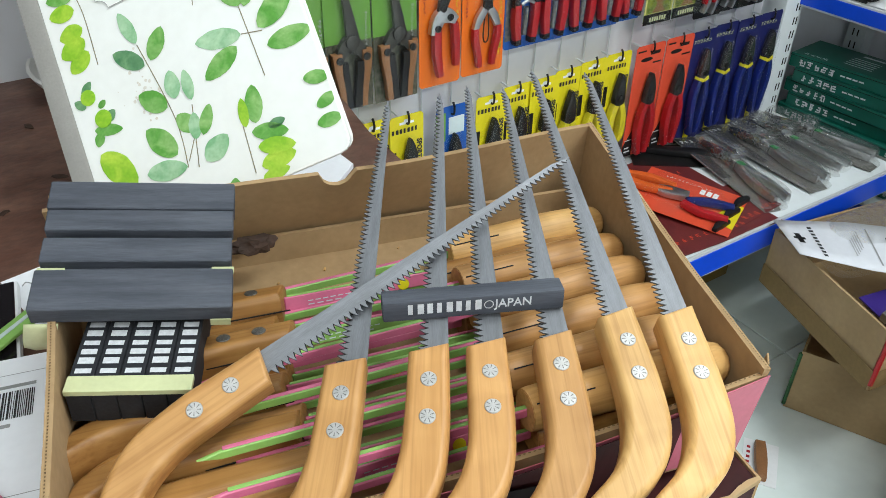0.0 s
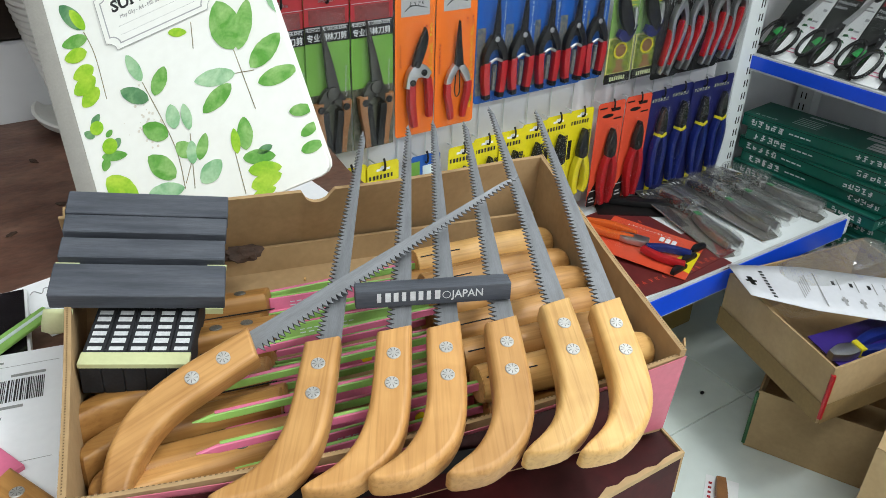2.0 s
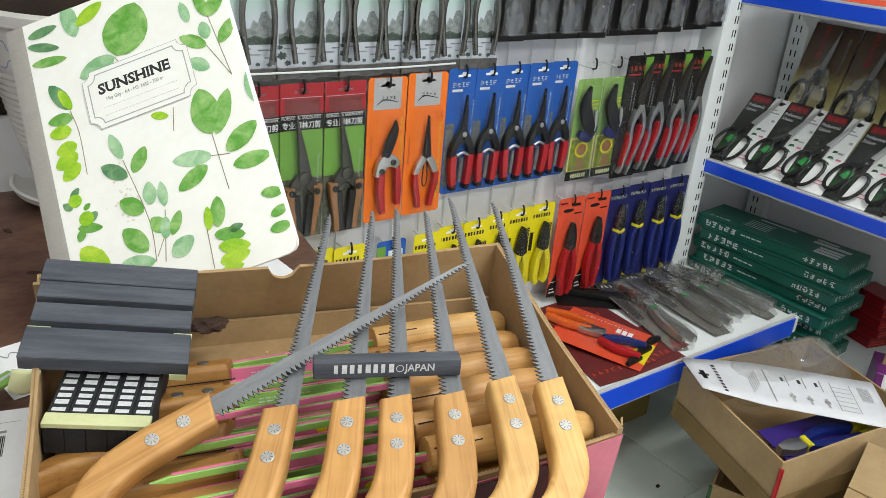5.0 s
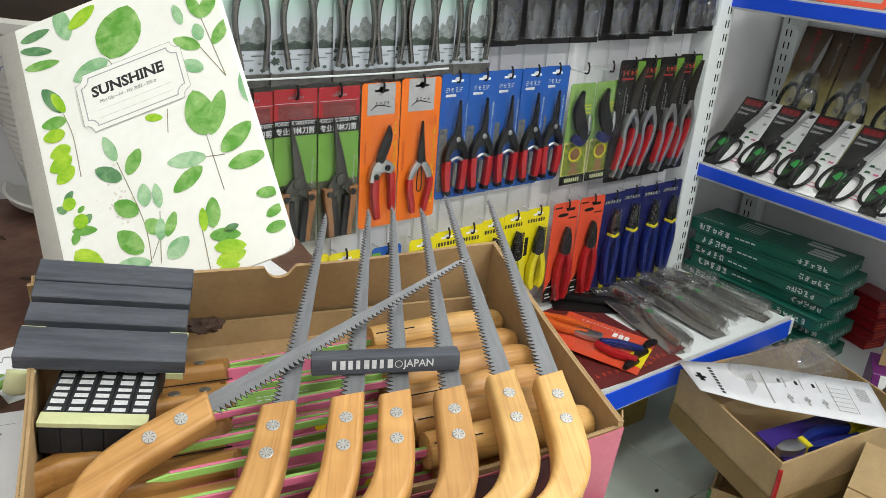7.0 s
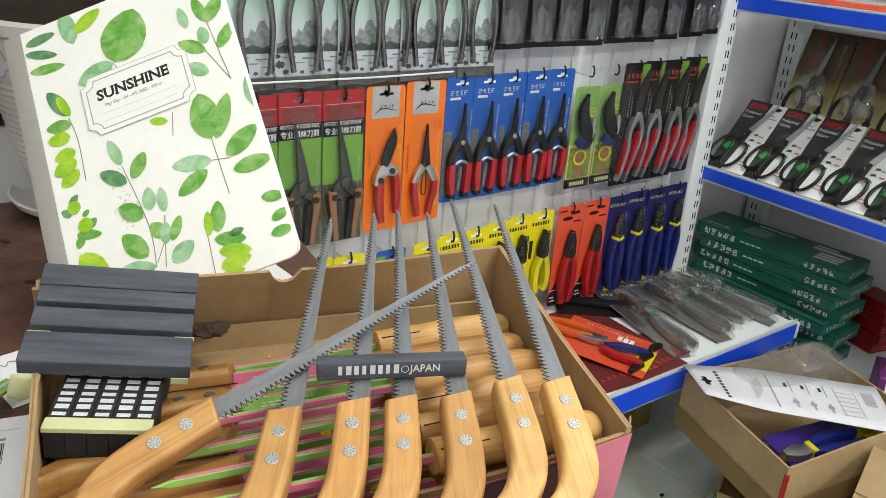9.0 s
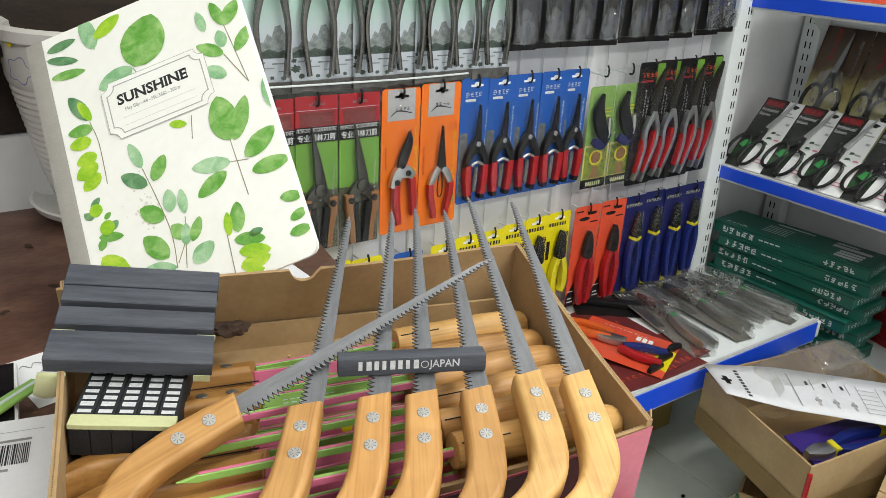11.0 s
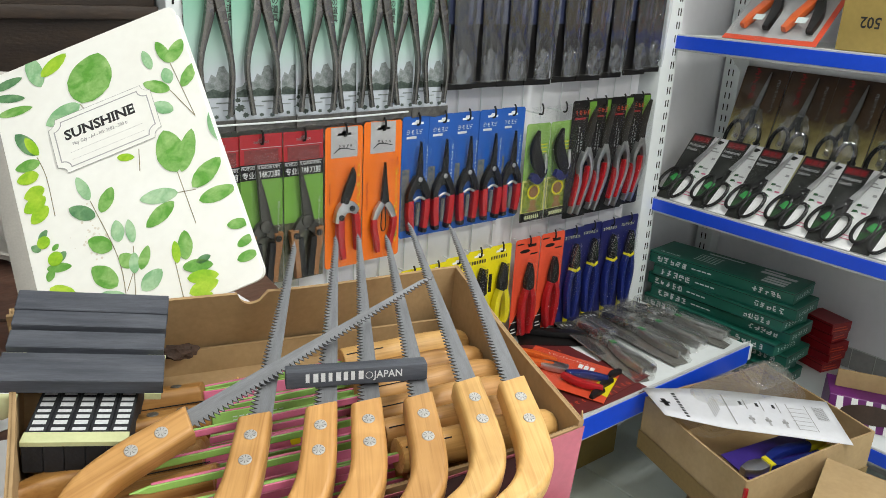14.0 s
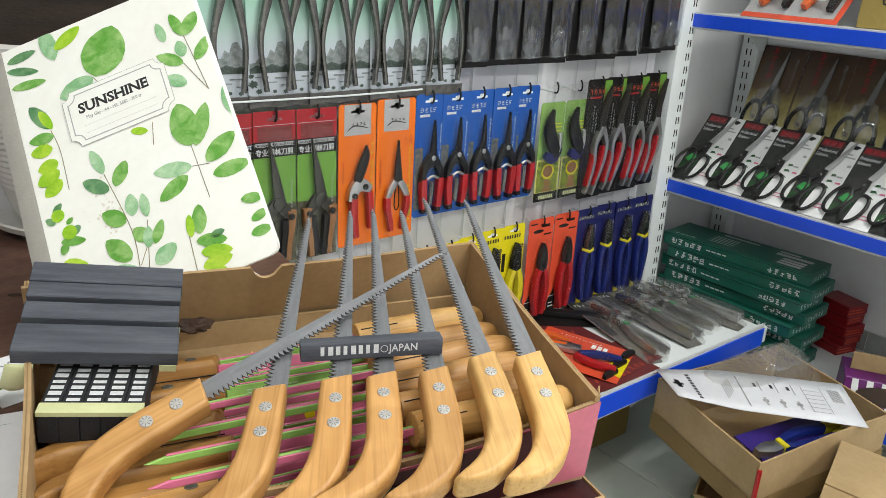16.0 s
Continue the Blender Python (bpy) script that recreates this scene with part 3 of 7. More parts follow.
part("torn_edge", prism([flat_uv(u, v, 0)[:2] for u, v in ((0.3605, -0.013), (0.3622, -0.0135), (0.3622, 0.06), (0.3608, 0.07))], 0.70, 0.7378), CARDBOARD, maroon, "torn bare cardboard edge", None, False)

# ---- saw carton ----
carton = thing("saw_carton", "open shallow brown cardboard carton full of pruning saws", "cardboard box", BOXM)
QD = -0.070
FL, FR, BR, BL = (-0.008, 0.0), (0.3555, -0.001), (0.386, 0.255), (-0.004, 0.268)


def wall_panel(a, b, t, z0, z1, ztop=None, n=14, wob=0.0006, lean=None):
    """A corrugated wall from a to b, t thick to its left, with a slightly wavy rim."""
    bm = bmesh.new()
    d = Vector((b[0] - a[0], b[1] - a[1], 0))
    s = Vector((-d.y, d.x, 0)).normalized() * t
    cols = []
    for i in range(n + 1):
        f = i / n
        p = Vector((a[0], a[1], 0)) + d * f
        bow = Vector((s.x, s.y, 0)).normalized() * (0.002 * math.sin(math.pi * f) + (lean(f) if lean else 0.0))
        top = (ztop(f) if ztop else z1) + wob * math.sin(7 * f + a[0] * 40)
        cols.append([bm.verts.new(q) for q in (p + Vector((0, 0, z0)), p + bow + Vector((0, 0, top)), p + bow + s + Vector((0, 0, top)), p + s + Vector((0, 0, z0)))])
    for c0, c1 in zip(cols, cols[1:]):
        for k in range(4):
            bm.faces.new((c0[k], c1[k], c1[(k + 1) % 4], c0[(k + 1) % 4]))
    bm.faces.new(cols[0])
    bm.faces.new(cols[-1][::-1])
    bmesh.ops.recalc_face_normals(bm, faces=bm.faces)
    return bm


def front_rim(f):
    """The front wall has sunk in the middle under the saws."""
    return -0.004 - 0.017 * math.sin(math.pi * f) ** 0.9


def sag(f):
    """How far the back wall has given way, from its right corner to the left."""
    q = min(1.0, f / 0.49)
    return q * q * (3 - 2 * q)


def notch(f):
    """The rim of the back wall with its finger notch."""
    x = 0.386 - f * 0.378
    cut = 0.010 * max(0.0, 1 - ((x - 0.1835) / 0.011) ** 2) ** 0.5
    return 0.010 * sag(f) - cut


part("front_wall", wall_panel(FL, FR, 0.003, QD, -0.004, front_rim, 40), CARDBOARD, carton)
part("right_wall", wall_panel(FR, BR, 0.004, QD, 0.0), CARDBOARD, carton)
part("back_wall", wall_panel(BR, BL, 0.004, QD, 0.0, notch, 120, 0.0006, lambda f: 0.028 * sag(f)), CARDBOARD, carton)
part("left_wall", wall_panel(BL, FL, 0.004, QD, 0.0), CARDBOARD, carton)
part("bottom", prism([FL, FR, BR, BL], QD - 0.004, QD, 0), CARDBOARD, carton)
part("inner_flap", wall_panel((0.01, 0.2475), (0.375, 0.236), 0.003, QD, QD + 0.022), CARDBOARD, carton, "folded cardboard flap")
part("front_print", wall_panel((FR[0] + 0.0005, FR[1] - 0.0008), (FL[0] - 0.0005, FL[1] - 0.0008), 0.0005, QD, -0.0045, lambda f: front_rim(1 - f) - 0.0005, 40), PINK_PRINT, carton, "glossy pink printed front")
part("front_panel_print", wall_panel((0.305, -0.0036), (0.030, -0.0036), 0.0005, QD + 0.002, -0.0045, lambda f: front_rim(0.862 - 0.757 * f) - 0.0022, 40), MAROON, carton, "dark maroon printed panel", None, False)
oval = [(0.135 + 0.095 * math.cos(a), -0.040 + 0.011 * math.sin(a)) for a in [2 * math.pi * k / 32 for k in range(32)]]
o_bm = prism(oval, 0, 0.0005)
part("front_oval", o_bm, C_BLACK, carton, "dark oval print", Matrix.Translation((0, -0.0070, 0)) @ FRONT)
for k, (a, b) in enumerate(((FL, FR), (FR, BR), (BL, FL))):
    d = Vector((b[0] - a[0], b[1] - a[1])).normalized()
    s = Vector((-d.y, d.x))
    n = 130
    flute = bmesh.new()
    L = (Vector(b) - Vector(a)).length
    for i in range(n):
        p0, p1 = L * i / n, L * (i + 0.5) / n
        f0, f1 = p0 / L, p1 / L
        zt = front_rim(f0) + 0.0005 if k == 0 else 0.0005
        bow0, bow1 = 0.002 * math.sin(math.pi * f0), 0.002 * math.sin(math.pi * f1)
        q = [Vector(a) + d * p0 + s * (0.0016 + bow0), Vector(a) + d * p1 + s * (0.0016 + bow1), Vector(a) + d * p1 + s * (0.0023 + bow1), Vector(a) + d * p0 + s * (0.0023 + bow0)]
        vs = [flute.verts.new((c.x, c.y, zt + 0.0004 + 0.0006 * math.sin(7 * f0 + a[0] * 40))) for c in q]
        flute.faces.new(vs)
    part("flute_edge", flute, CARTON_EDGE, carton, "corrugated raw cardboard edge", smooth=False)
part("tear_flap", prism([(0, 0), (0.006, 0.002), (0.013, -0.03), (0.009, -0.062), (0.002, -0.066)], 0, 0.0012, 0.0003), CARDBOARD, carton, "loose peeling corner of cardboard",
     pose(FR[0] + 0.001, FR[1] + 0.004, 0.0, 90, 0, 60))
# chips of wood dust and a dry leaf lie inside
for k in range(9):
    u, v = RNG.uniform(0.12, 0.36), RNG.uniform(0.205, 0.238)
    s = RNG.uniform(0.0008, 0.002)
    solid("wood_chip", box(-s, s, -s * 0.5, s * 0.5, 0, s, s * 0.2, 1), HANDLE_PALE, "tiny chip of pale wood on cardboard", "wood chip", BOXM @ pose(u, v, QD + 0.0003, 0, 0, RNG.uniform(0, 180)), "wood chips in the carton")
bm = bmesh.new()
bmesh.ops.create_icosphere(bm, subdivisions=3, radius=1)
for v in bm.verts:
    v.co = Vector((v.co.x * 0.015, v.co.y * 0.007, v.co.z * 0.005)) * (1 + 0.5 * noise.noise(v.co * 2.2))
solid("dry_leaf", bm, DEAD_LEAF, "crumpled dry brown leaf lying in the carton", "dry leaf", BOXM @ pose(0.115, 0.222, -0.033, 20, 10, 10))

# ---- pruning saws ----
HAND = [(0.0170, 0.0112), (-0.015, 0.0115), (-0.040, 0.0128), (-0.060, 0.0172), (-0.077, 0.0262), (-0.0905, 0.0400), (-0.0950, 0.0442), (-0.0982, 0.0415),
        (-0.0985, 0.0320), (-0.0945, 0.0175), (-0.0785, 0.0008), (-0.056, -0.0085), (-0.027, -0.0112), (0.0, -0.0108), (0.0228, -0.0100)]


def rounded_plate(outline, thick, edge, middle):
    """A plate below z = 0 whose rim is rounded off towards both faces, drawn in towards its middle line."""
    n = len(outline)
    inward = []
    for p in outline:
        p = Vector(p)
        best = min(((Vector(q) - p) for q in middle), key=lambda v: v.length)
        inward.append(best.normalized() * min(1.0, 0.62 * best.length / edge))
    steps = [(edge * (1 - math.cos(a)), edge * (1 - math.sin(a))) for a in [math.pi / 2 * k / 5 for k in range(6)]]
    flat_in = steps[-1][0] * 0.85 + 0.0003
    profile = [(flat_in, 0.0)] + [(i * 0.85, -z) for i, z in steps[::-1]] + [(i * 0.85, z - thick) for i, z in steps] + [(flat_in, -thick)]
    bm = bmesh.new()
    rings = [[bm.verts.new((p[0] + q.x * ins, p[1] + q.y * ins, z)) for p, q in zip(outline, inward)] for ins, z in profile]
    for r0, r1 in zip(rings, rings[1:]):
        for i in range(n):
            bm.faces.new((r0[i], r0[(i + 1) % n], r1[(i + 1) % n], r1[i]))
    bm.faces.new(rings[0])
    bm.faces.new(rings[-1][::-1])
    bmesh.ops.recalc_face_normals(bm, faces=bm.faces)
    return bm


def handle_bm(thick=0.019, bend=1.0, edge=0.0048, reach=0.86):
    """The handle as a plate with rounded edges; bend below 1 straightens its hooked end."""
    def at(x, y):
        return (x if x > -0.0206 else -0.0206 + (x + 0.0206) * reach, y - (1 - bend) * 0.034 * (max(0.0, -x - 0.038) / 0.06) ** 1.6)
    hp_ = [at(x, y) for x, y in HAND]
    body = spline(hp_[:7], 4)[:-1] + spline(hp_[6:9], 3)[:-1] + spline(hp_[8:], 4)
    mid_ = [at(x, y) for x, y in ((0.0125, 0.0005), (-0.02, 0.0), (-0.05, 0.0025), (-0.068, 0.0095), (-0.082, 0.0195), (-0.0915, 0.032), (-0.0945, 0.0375))]
    return rounded_plate([(p.x, p.y) for p in body], thick, edge, [(p.x, p.y) for p in spline(mid_, 12)])


def blade_bm(length, th=0.0011, zc=-0.0095):
    """Tapered blade with coarse set teeth on its left edge."""
    top, x, pitch = [], 0.0215, 0.0037
    end = length - 0.006
    while x < end:
        f = (x - 0.0215) / (length - 0.0215)
        base = 0.0066 - 0.0050 * f
        d = 0.0044 - 0.0016 * f
        top += [(x, base - d), (x + pitch * 0.22, base - d * 0.55), (x + pitch * 0.62, base), (x + pitch * 0.80, base - d * 0.6)]
        x += pitch
    outline = [(0.004, -0.0098), (0.004, 0.004), (0.018, 0.0030)] + top + [(length - 0.003, 0.0006), (length, 0.0), (length - 0.013, -0.0030), (0.0215, -0.0098)]
    return prism(outline, zc - th / 2, zc + th / 2)


def tooth_bevels(length, th=0.0011, zc=-0.0095):
    """The ground flank of each tooth, its shade put into a black face, on both faces of the blade."""
    bm, x, pitch = bmesh.new(), 0.0215, 0.0037
    while x < length - 0.0105:
        f = (x - 0.0215) / (length - 0.0215)
        base, d = 0.0066 - 0.0050 * f, 0.0044 - 0.0016 * f
        for z in (zc + th / 2 + 0.00012, zc - th / 2 - 0.00012):
            bm.faces.new([bm.verts.new((px, py, z)) for px, py in ((x + pitch * 0.64, base - d * 0.05), (x + pitch * 0.80, base - d * 0.6), (x + pitch, base - d), (x + pitch * 0.92, base - d * 1.28), (x + pitch * 0.62, base - d * 0.6))])
        x += pitch
    return bm


def rivet_on(parent, x, y, z, turn, flip=False, metal=None):
    r = part("rivet", lathe([(0.0042, -0.0012), (0.0042, 0.0003), (0.0038, 0.0007), (0.0012, 0.0008)], 20), metal or RIVET, parent, "round steel rivet", pose(x, y, z, 180 if flip else 0, 0, turn))
    sp = []
    for k in range(8):
        a = math.pi * k / 4
        q = [Matrix.Rotation(a, 2) @ Vector(c) for c in ((0.0013, -0.0001), (0.0034, -0.00035), (0.0034, 0.00035), (0.0013, 0.0001))]
        sp.append([(c.x, c.y) for c in q])
    bm = bmesh.new()
    for quad in sp:
        bm.faces.new([bm.verts.new((cx, cy, 0.00085)) for cx, cy in quad])
    part("groove", bm, RIVET_DARK, r, "", None, False)


def saw(rv, tip, material, label, mirrored=False, group="pruning saws across the carton", lean=0.0, reach=0.86, bend=1.0):
    rv, tip = Vector(rv), Vector(tip)
    d0 = (tip - rv).normalized()
    n0 = (Vector((0, 0, 1)) - d0 * d0.z).normalized()
    m = frame_of(rv, tip + n0 * 0.0095 - rv, (0, 0, 1)) @ pose(0, 0, 0, lean, 0, 0)
    t = thing("pruning_saw", label, "hand saw", m, group)
    L = (tip + n0 * 0.0095 - rv).length
    hb, bb, tb = handle_bm(reach=reach, bend=bend), blade_bm(L), tooth_bevels(L)
    if mirrored:
        for b in (hb, bb, tb):
            for v in b.verts:
                v.co.y = -v.co.y
            bmesh.ops.reverse_faces(b, faces=b.faces)
    part("handle", hb, material, t, "curved varnished wooden handle")
    bl = part("blade", bb, STEEL, t, "tapered grey steel blade with coarse teeth", smooth=False)
    # flat black faces stand for the shading of the tooth bevels
    part("tooth_bevel", tb, BLACK_PLASTIC, bl, "ground tooth flanks, their shade in the colour", None, False)["kind"] = "stuff"
    a = RNG.uniform(0, 90)
    rivet_on(t, 0, 0, 0, a)
    rivet_on(t, -0.0206, 0.0, 0, a + 30)
    return t


saw((0.10728, 0.34567, 0.82766), (0.24500, 0.53700, 0.87700), HANDLE, "pruning saw with honey-coloured curved wooden handle and toothed steel blade")
saw((0.14876, 0.32978, 0.82867), (0.27240, 0.51250, 0.88520), HANDLE, "pruning saw with honey-coloured handle marked by a small dark knot")
saw((0.17754, 0.31689, 0.82987), (0.30800, 0.53100, 0.87600), HANDLE, "pruning saw with honey-coloured curved wooden handle and toothed steel blade")
saw((0.21117, 0.30101, 0.83066), (0.32600, 0.51150, 0.87820), HANDLE, "pruning saw whose curved wooden handle has a dark grain streak")
saw((0.25040, 0.29397, 0.83398), (0.35220, 0.51220, 0.88580), HANDLE_PALE, "pruning saw with a pale figured wooden handle")
saw((0.27942, 0.27787, 0.83288), (0.38200, 0.48700, 0.88600), HANDLE_PALE, "pruning saw with the palest yellowish wooden handle")
saw((0.06372, 0.38189, 0.82570), (0.30000, 0.40200, 0.87600), HANDLE, "pruning saw laid slantwise over the other blades, teeth facing down", True, lean=23.0, reach=1.0, bend=1.45)

# ---- saws packed in the carton ----


def packed_saw(v, w, left, material, roll, turn, u0, sleeve_mat, sleeve_label, with_rivets=False, sleeve_roll=50, second=None):
    """A sleeved saw on edge in the carton. left: handle end at the left wall."""
    base = BOXM @ pose(u0, v, w, 0, 0, turn + (0 if left else 180)) @ pose(0, 0, 0, roll if left else -roll, 0, 0)
    t = thing("packed_pruning_saw", "packed pruning saw with wooden handle and " + sleeve_label + " card sleeve", "hand saw", base, "saws packed in the carton")
    if left:
        hb = handle_bm(0.0235, 0.55, 0.0060 if with_rivets else 0.0080, 1.0)
    else:
        hb = tube([(0.0228, 0, -0.0115), (0.0222, 0, -0.0115), (-0.02, 0.0005, -0.0115), (-0.055, 0.001, -0.0115), (-0.088, 0.003, -0.0115), (-0.099, 0.0045, -0.0115), (-0.1015, 0.005, -0.0115)],
                  [0.010, 0.0122, 0.0127, 0.0138, 0.0136, 0.0110, 0.004])
    if left:
        for q in hb.verts:
            q.co.y = -q.co.y * 0.86
        bmesh.ops.reverse_faces(hb, faces=hb.faces)
    part("handle", hb, material, t, "varnished wooden handle")
    # the sawn slot for the blade along the edge that lies up
    # a dark strip on the wood stands for the shade in the slot
    e = -0.0103 if left else -0.0113
    if left:
        part("blade_slot", box(-0.038, 0.0222, e - 0.0003, e + 0.0005, -0.0122, -0.0115), SLOT_BLACK, t, "sawn slot as a dark strip", smooth=False)
    else:
        part("blade_slot", box(-0.012, 0.0226, -0.0129, -0.0121, -0.00035, 0.00035), SLOT_BLACK, t, "sawn slot as a dark strip", pose(0, 0, -0.0115, -38, 0, 0), False)
    if with_rivets:
        rivet_on(t, 0, 0, 0, 20, False, RIVET_DULL)
        rivet_on(t, -0.0206, 0, 0, 50, False, RIVET_DULL)
    s = 1 if left else -1
    ys = sorted((0.0035 * s, -0.0062 * s)) if left else [-0.0024, 0.0032]
    reach = 0.165 if left else 0.182
    sl = prism([(0.020, ys[0]), (reach, ys[0] * 0.9), (reach + 0.012, sum(ys) / 2), (reach, ys[1] * 0.9), (0.020, ys[1])], -0.0118, -0.0092, 0.0006, 1)
    sm = pose(0, 0, -0.0105, (66 - roll) * s if left else (76 - roll) * s, 0, 0) @ pose(0, 0, 0.0105)
    so = part("sleeve", sl, sleeve_mat, t, sleeve_label + " card sleeve", sm)
    back = GREEN if sleeve_mat is PINK else PINK
    te = 0.0037 if left else -0.0026
    part("sleeve_edge", box(0.022, reach - 0.001, te - 0.0004, te + 0.0005, -0.0126, -0.0098, 0.0004, 1), back, so)
    if with_rivets:
        bars([(0.035 + 0.006 * k, -0.004, 0.004, 0.0008) for k in range(6)] + [(0.035 + 0.005 * k, -0.0015, 0.0035, 0.0007) for k in range(8)], C_PALE, so, pose(0, 0, -0.0089))
    if second is not None:
        dsc = prism([(second + 0.004 * math.cos(a), -0.002 + 0.004 * math.sin(a)) for a in [2 * math.pi * k / 20 for k in range(20)]], -0.0091, -0.0087)
        part("print_disc", dsc, C_YELLOW, so, "round yellow sticker print")
    return t


W_AT = lambda v: -0.005 - 0.18 * v
# handles at the left wall, four in the beech with shade in its colour
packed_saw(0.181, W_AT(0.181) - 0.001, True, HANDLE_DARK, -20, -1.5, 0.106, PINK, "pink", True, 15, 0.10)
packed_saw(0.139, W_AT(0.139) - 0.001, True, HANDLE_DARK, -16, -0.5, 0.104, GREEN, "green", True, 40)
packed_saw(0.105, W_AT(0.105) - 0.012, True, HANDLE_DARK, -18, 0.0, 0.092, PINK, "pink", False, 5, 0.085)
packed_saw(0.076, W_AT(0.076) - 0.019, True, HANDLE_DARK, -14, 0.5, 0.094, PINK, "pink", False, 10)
packed_saw(0.041, W_AT(0.041) - 0.026, True, HANDLE, -20, 2.0, 0.104, PINK, "pink", True, -10, 0.09)
# handles at the right wall
for v, u, tn, sm, lab, hm in ((0.186, 0.272, 3.0, GREEN, "green", HANDLE_PALE), (0.145, 0.264, 3.0, GREEN, "green", HANDLE), (0.114, 0.261, 2.5, PINK, "pink", HANDLE),
                              (0.080, 0.257, 2.0, GREEN, "green", HANDLE), (0.048, 0.2525, 1.0, GREEN, "green", HANDLE), (0.018, 0.2515, 0.5, PINK, "pink", HANDLE_PALE)):
    packed_saw(v, W_AT(v) - 0.0105, False, hm, 80, tn, u, sm, lab, False, 30)

# a lower layer shows in the gaps, its handles in the shade-darkened beech
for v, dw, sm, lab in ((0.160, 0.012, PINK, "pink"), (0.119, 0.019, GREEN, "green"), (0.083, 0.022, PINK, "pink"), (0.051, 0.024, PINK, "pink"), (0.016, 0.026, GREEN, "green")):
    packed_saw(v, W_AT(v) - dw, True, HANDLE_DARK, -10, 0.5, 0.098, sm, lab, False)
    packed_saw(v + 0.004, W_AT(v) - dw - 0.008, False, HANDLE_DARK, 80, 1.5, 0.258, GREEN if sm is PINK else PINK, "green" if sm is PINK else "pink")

# ---- whetstones ----


def P(u, v, w):
    return BOXM @ Vector((u, v, w))


wa, wb, wc = P(-0.0124, 0.1503, -0.0005), P(0.0875, 0.132, -0.0095), P(0.0025, 0.2370, 0.0300)
wx = (wb - wa).normalized()
wz = wx.cross((wc - wa)).normalized()
wz = wx.cross((wc - wz * 0.0125 - wa)).normalized()
WM = frame_of(wa, wx, wz)
slabs = thing("whetstone_set", "set of four charcoal-grey whetstone slabs taped side by side", "whetstone", WM)
WLEN = 0.1045
part("slab", box(0, WLEN, 0.000, 0.027, 0.0, 0.0125, 0.0007, 1), STONE, slabs)
part("slab", box(0.001, WLEN - 0.001, 0.0325, 0.0500, 0.0, 0.0125, 0.0007, 1), STONE, slabs)
part("spacer_slab", box(0.0015, WLEN - 0.0015, 0.0272, 0.0322, 0.0, 0.0065, 0.0004, 1), STONE, slabs)
up = pose(0, 0.0512, 0.0012, 3, 0, 0)
part("slab", box(0.0005, WLEN - 0.0005, 0.0045, 0.0195, 0.0005, 0.0115, 0.0007, 1), STONE, slabs, "", up)
part("slab", box(0, WLEN, 0.0198, 0.0400, 0.0, 0.0125, 0.0007, 1), STONE, slabs, "", up)
# low strip in the gap between slabs, its shade put into the darker stone
part("spacer_slab", box(0.003, WLEN - 0.003, 0.0503, 0.0552, 0.0, 0.0050, 0.0004, 1), STONE_SIDE, slabs)
part("tape_end", box(-0.0003, 0.014, 0.0276, 0.0318, 0.0062, 0.0075), YELLOW_TAPE, slabs, "pale yellow paper tape", smooth=False)
part("tape_end", box(WLEN - 0.012, WLEN + 0.0003, 0.0276, 0.0318, 0.0062, 0.0075), YELLOW_TAPE, slabs, "pale yellow paper tape", smooth=False)
tf = bmesh.new()
rows = []
for i in range(7):
    f = i / 6
    rows.append([tf.verts.new((-0.003 - 0.004 * f + 0.017 * g, -0.001 - 0.002 * math.sin(3 * f), 0.001 - 0.022 * f + 0.003 * math.sin(4 * g + 3 * f) * f)) for g in (0, 0.33, 0.66, 1)])
for r0, r1 in zip(rows, rows[1:]):
    for k in range(3):
        tf.faces.new((r0[k], r0[k + 1], r1[k + 1], r1[k]))
tape = part("tape_tail", tf, YELLOW_TAPE, slabs, "crumpled loose end of yellow paper tape")
tape.modifiers.new("thickness", "SOLIDIFY").thickness = 0.0005
part("tape_tail", box(WLEN - 0.012, WLEN - 0.001, -0.0006, 0.0, -0.0045, 0.001), YELLOW_TAPE, slabs, "pale yellow paper tape", smooth=False)

# taped pack of five lettered sticks
pk0 = P(0.0010, 0.1060, -0.0110)
PM = frame_of(pk0, P(0.0630, 0.0900, -0.0135) - pk0, BW + BV * 0.02)
pack = thing("whetstone_pack", "five lettered charcoal whetstone sticks bound with pale yellow tape", "whetstone", PM)
for k in range(5):
    st = part("stick", box(k * 0.0126, k * 0.0126 + 0.0123, 0.0, 0.100, -0.0235, 0.0, 0.0005, 1), STONE_SIDE, pack)
    wordmark(0.0545, 0.0082, 8, INK_WHITE, st, pose(k * 0.0126 + 0.0104, 0.0125, 0.00015, 0, 0, 90), "white stamped mark")
part("tape_band", box(-0.0004, 0.0631, -0.0004, 0.0105, -0.0030, 0.0004, 0.0002, 1), YELLOW_TAPE, pack, "band of pale yellow paper tape")

# single stick across the blades
SA, SB = Vector((0.1480, 0.3747, 0.8335)), Vector((0.2390, 0.3330, 0.8332))
SM = frame_of(SA, SB - SA, (-0.05, 0.06, 1))
bar = thing("whetstone_stick", "single charcoal whetstone stick with white letters lying across blades", "whetstone", SM)
SL = (SB - SA).length
part("stick", box(0, SL, 0.0, 0.0125, 0.0, 0.0125, 0.0012, 2), STONE, bar)
wordmark(0.0420, 0.0066, 8, INK_WHITE, bar, Matrix.Translation((0.0135, -0.0003, 0.0042)) @ FRONT, "white stamped mark")
lettering("JAPAN", 0.0078, INK_WHITE, bar, Matrix.Translation((0.0612, -0.0002, 0.0046)) @ FRONT, "lettering", 0.00008, 0.92, label="white stamped letters")
ring = bmesh.new()
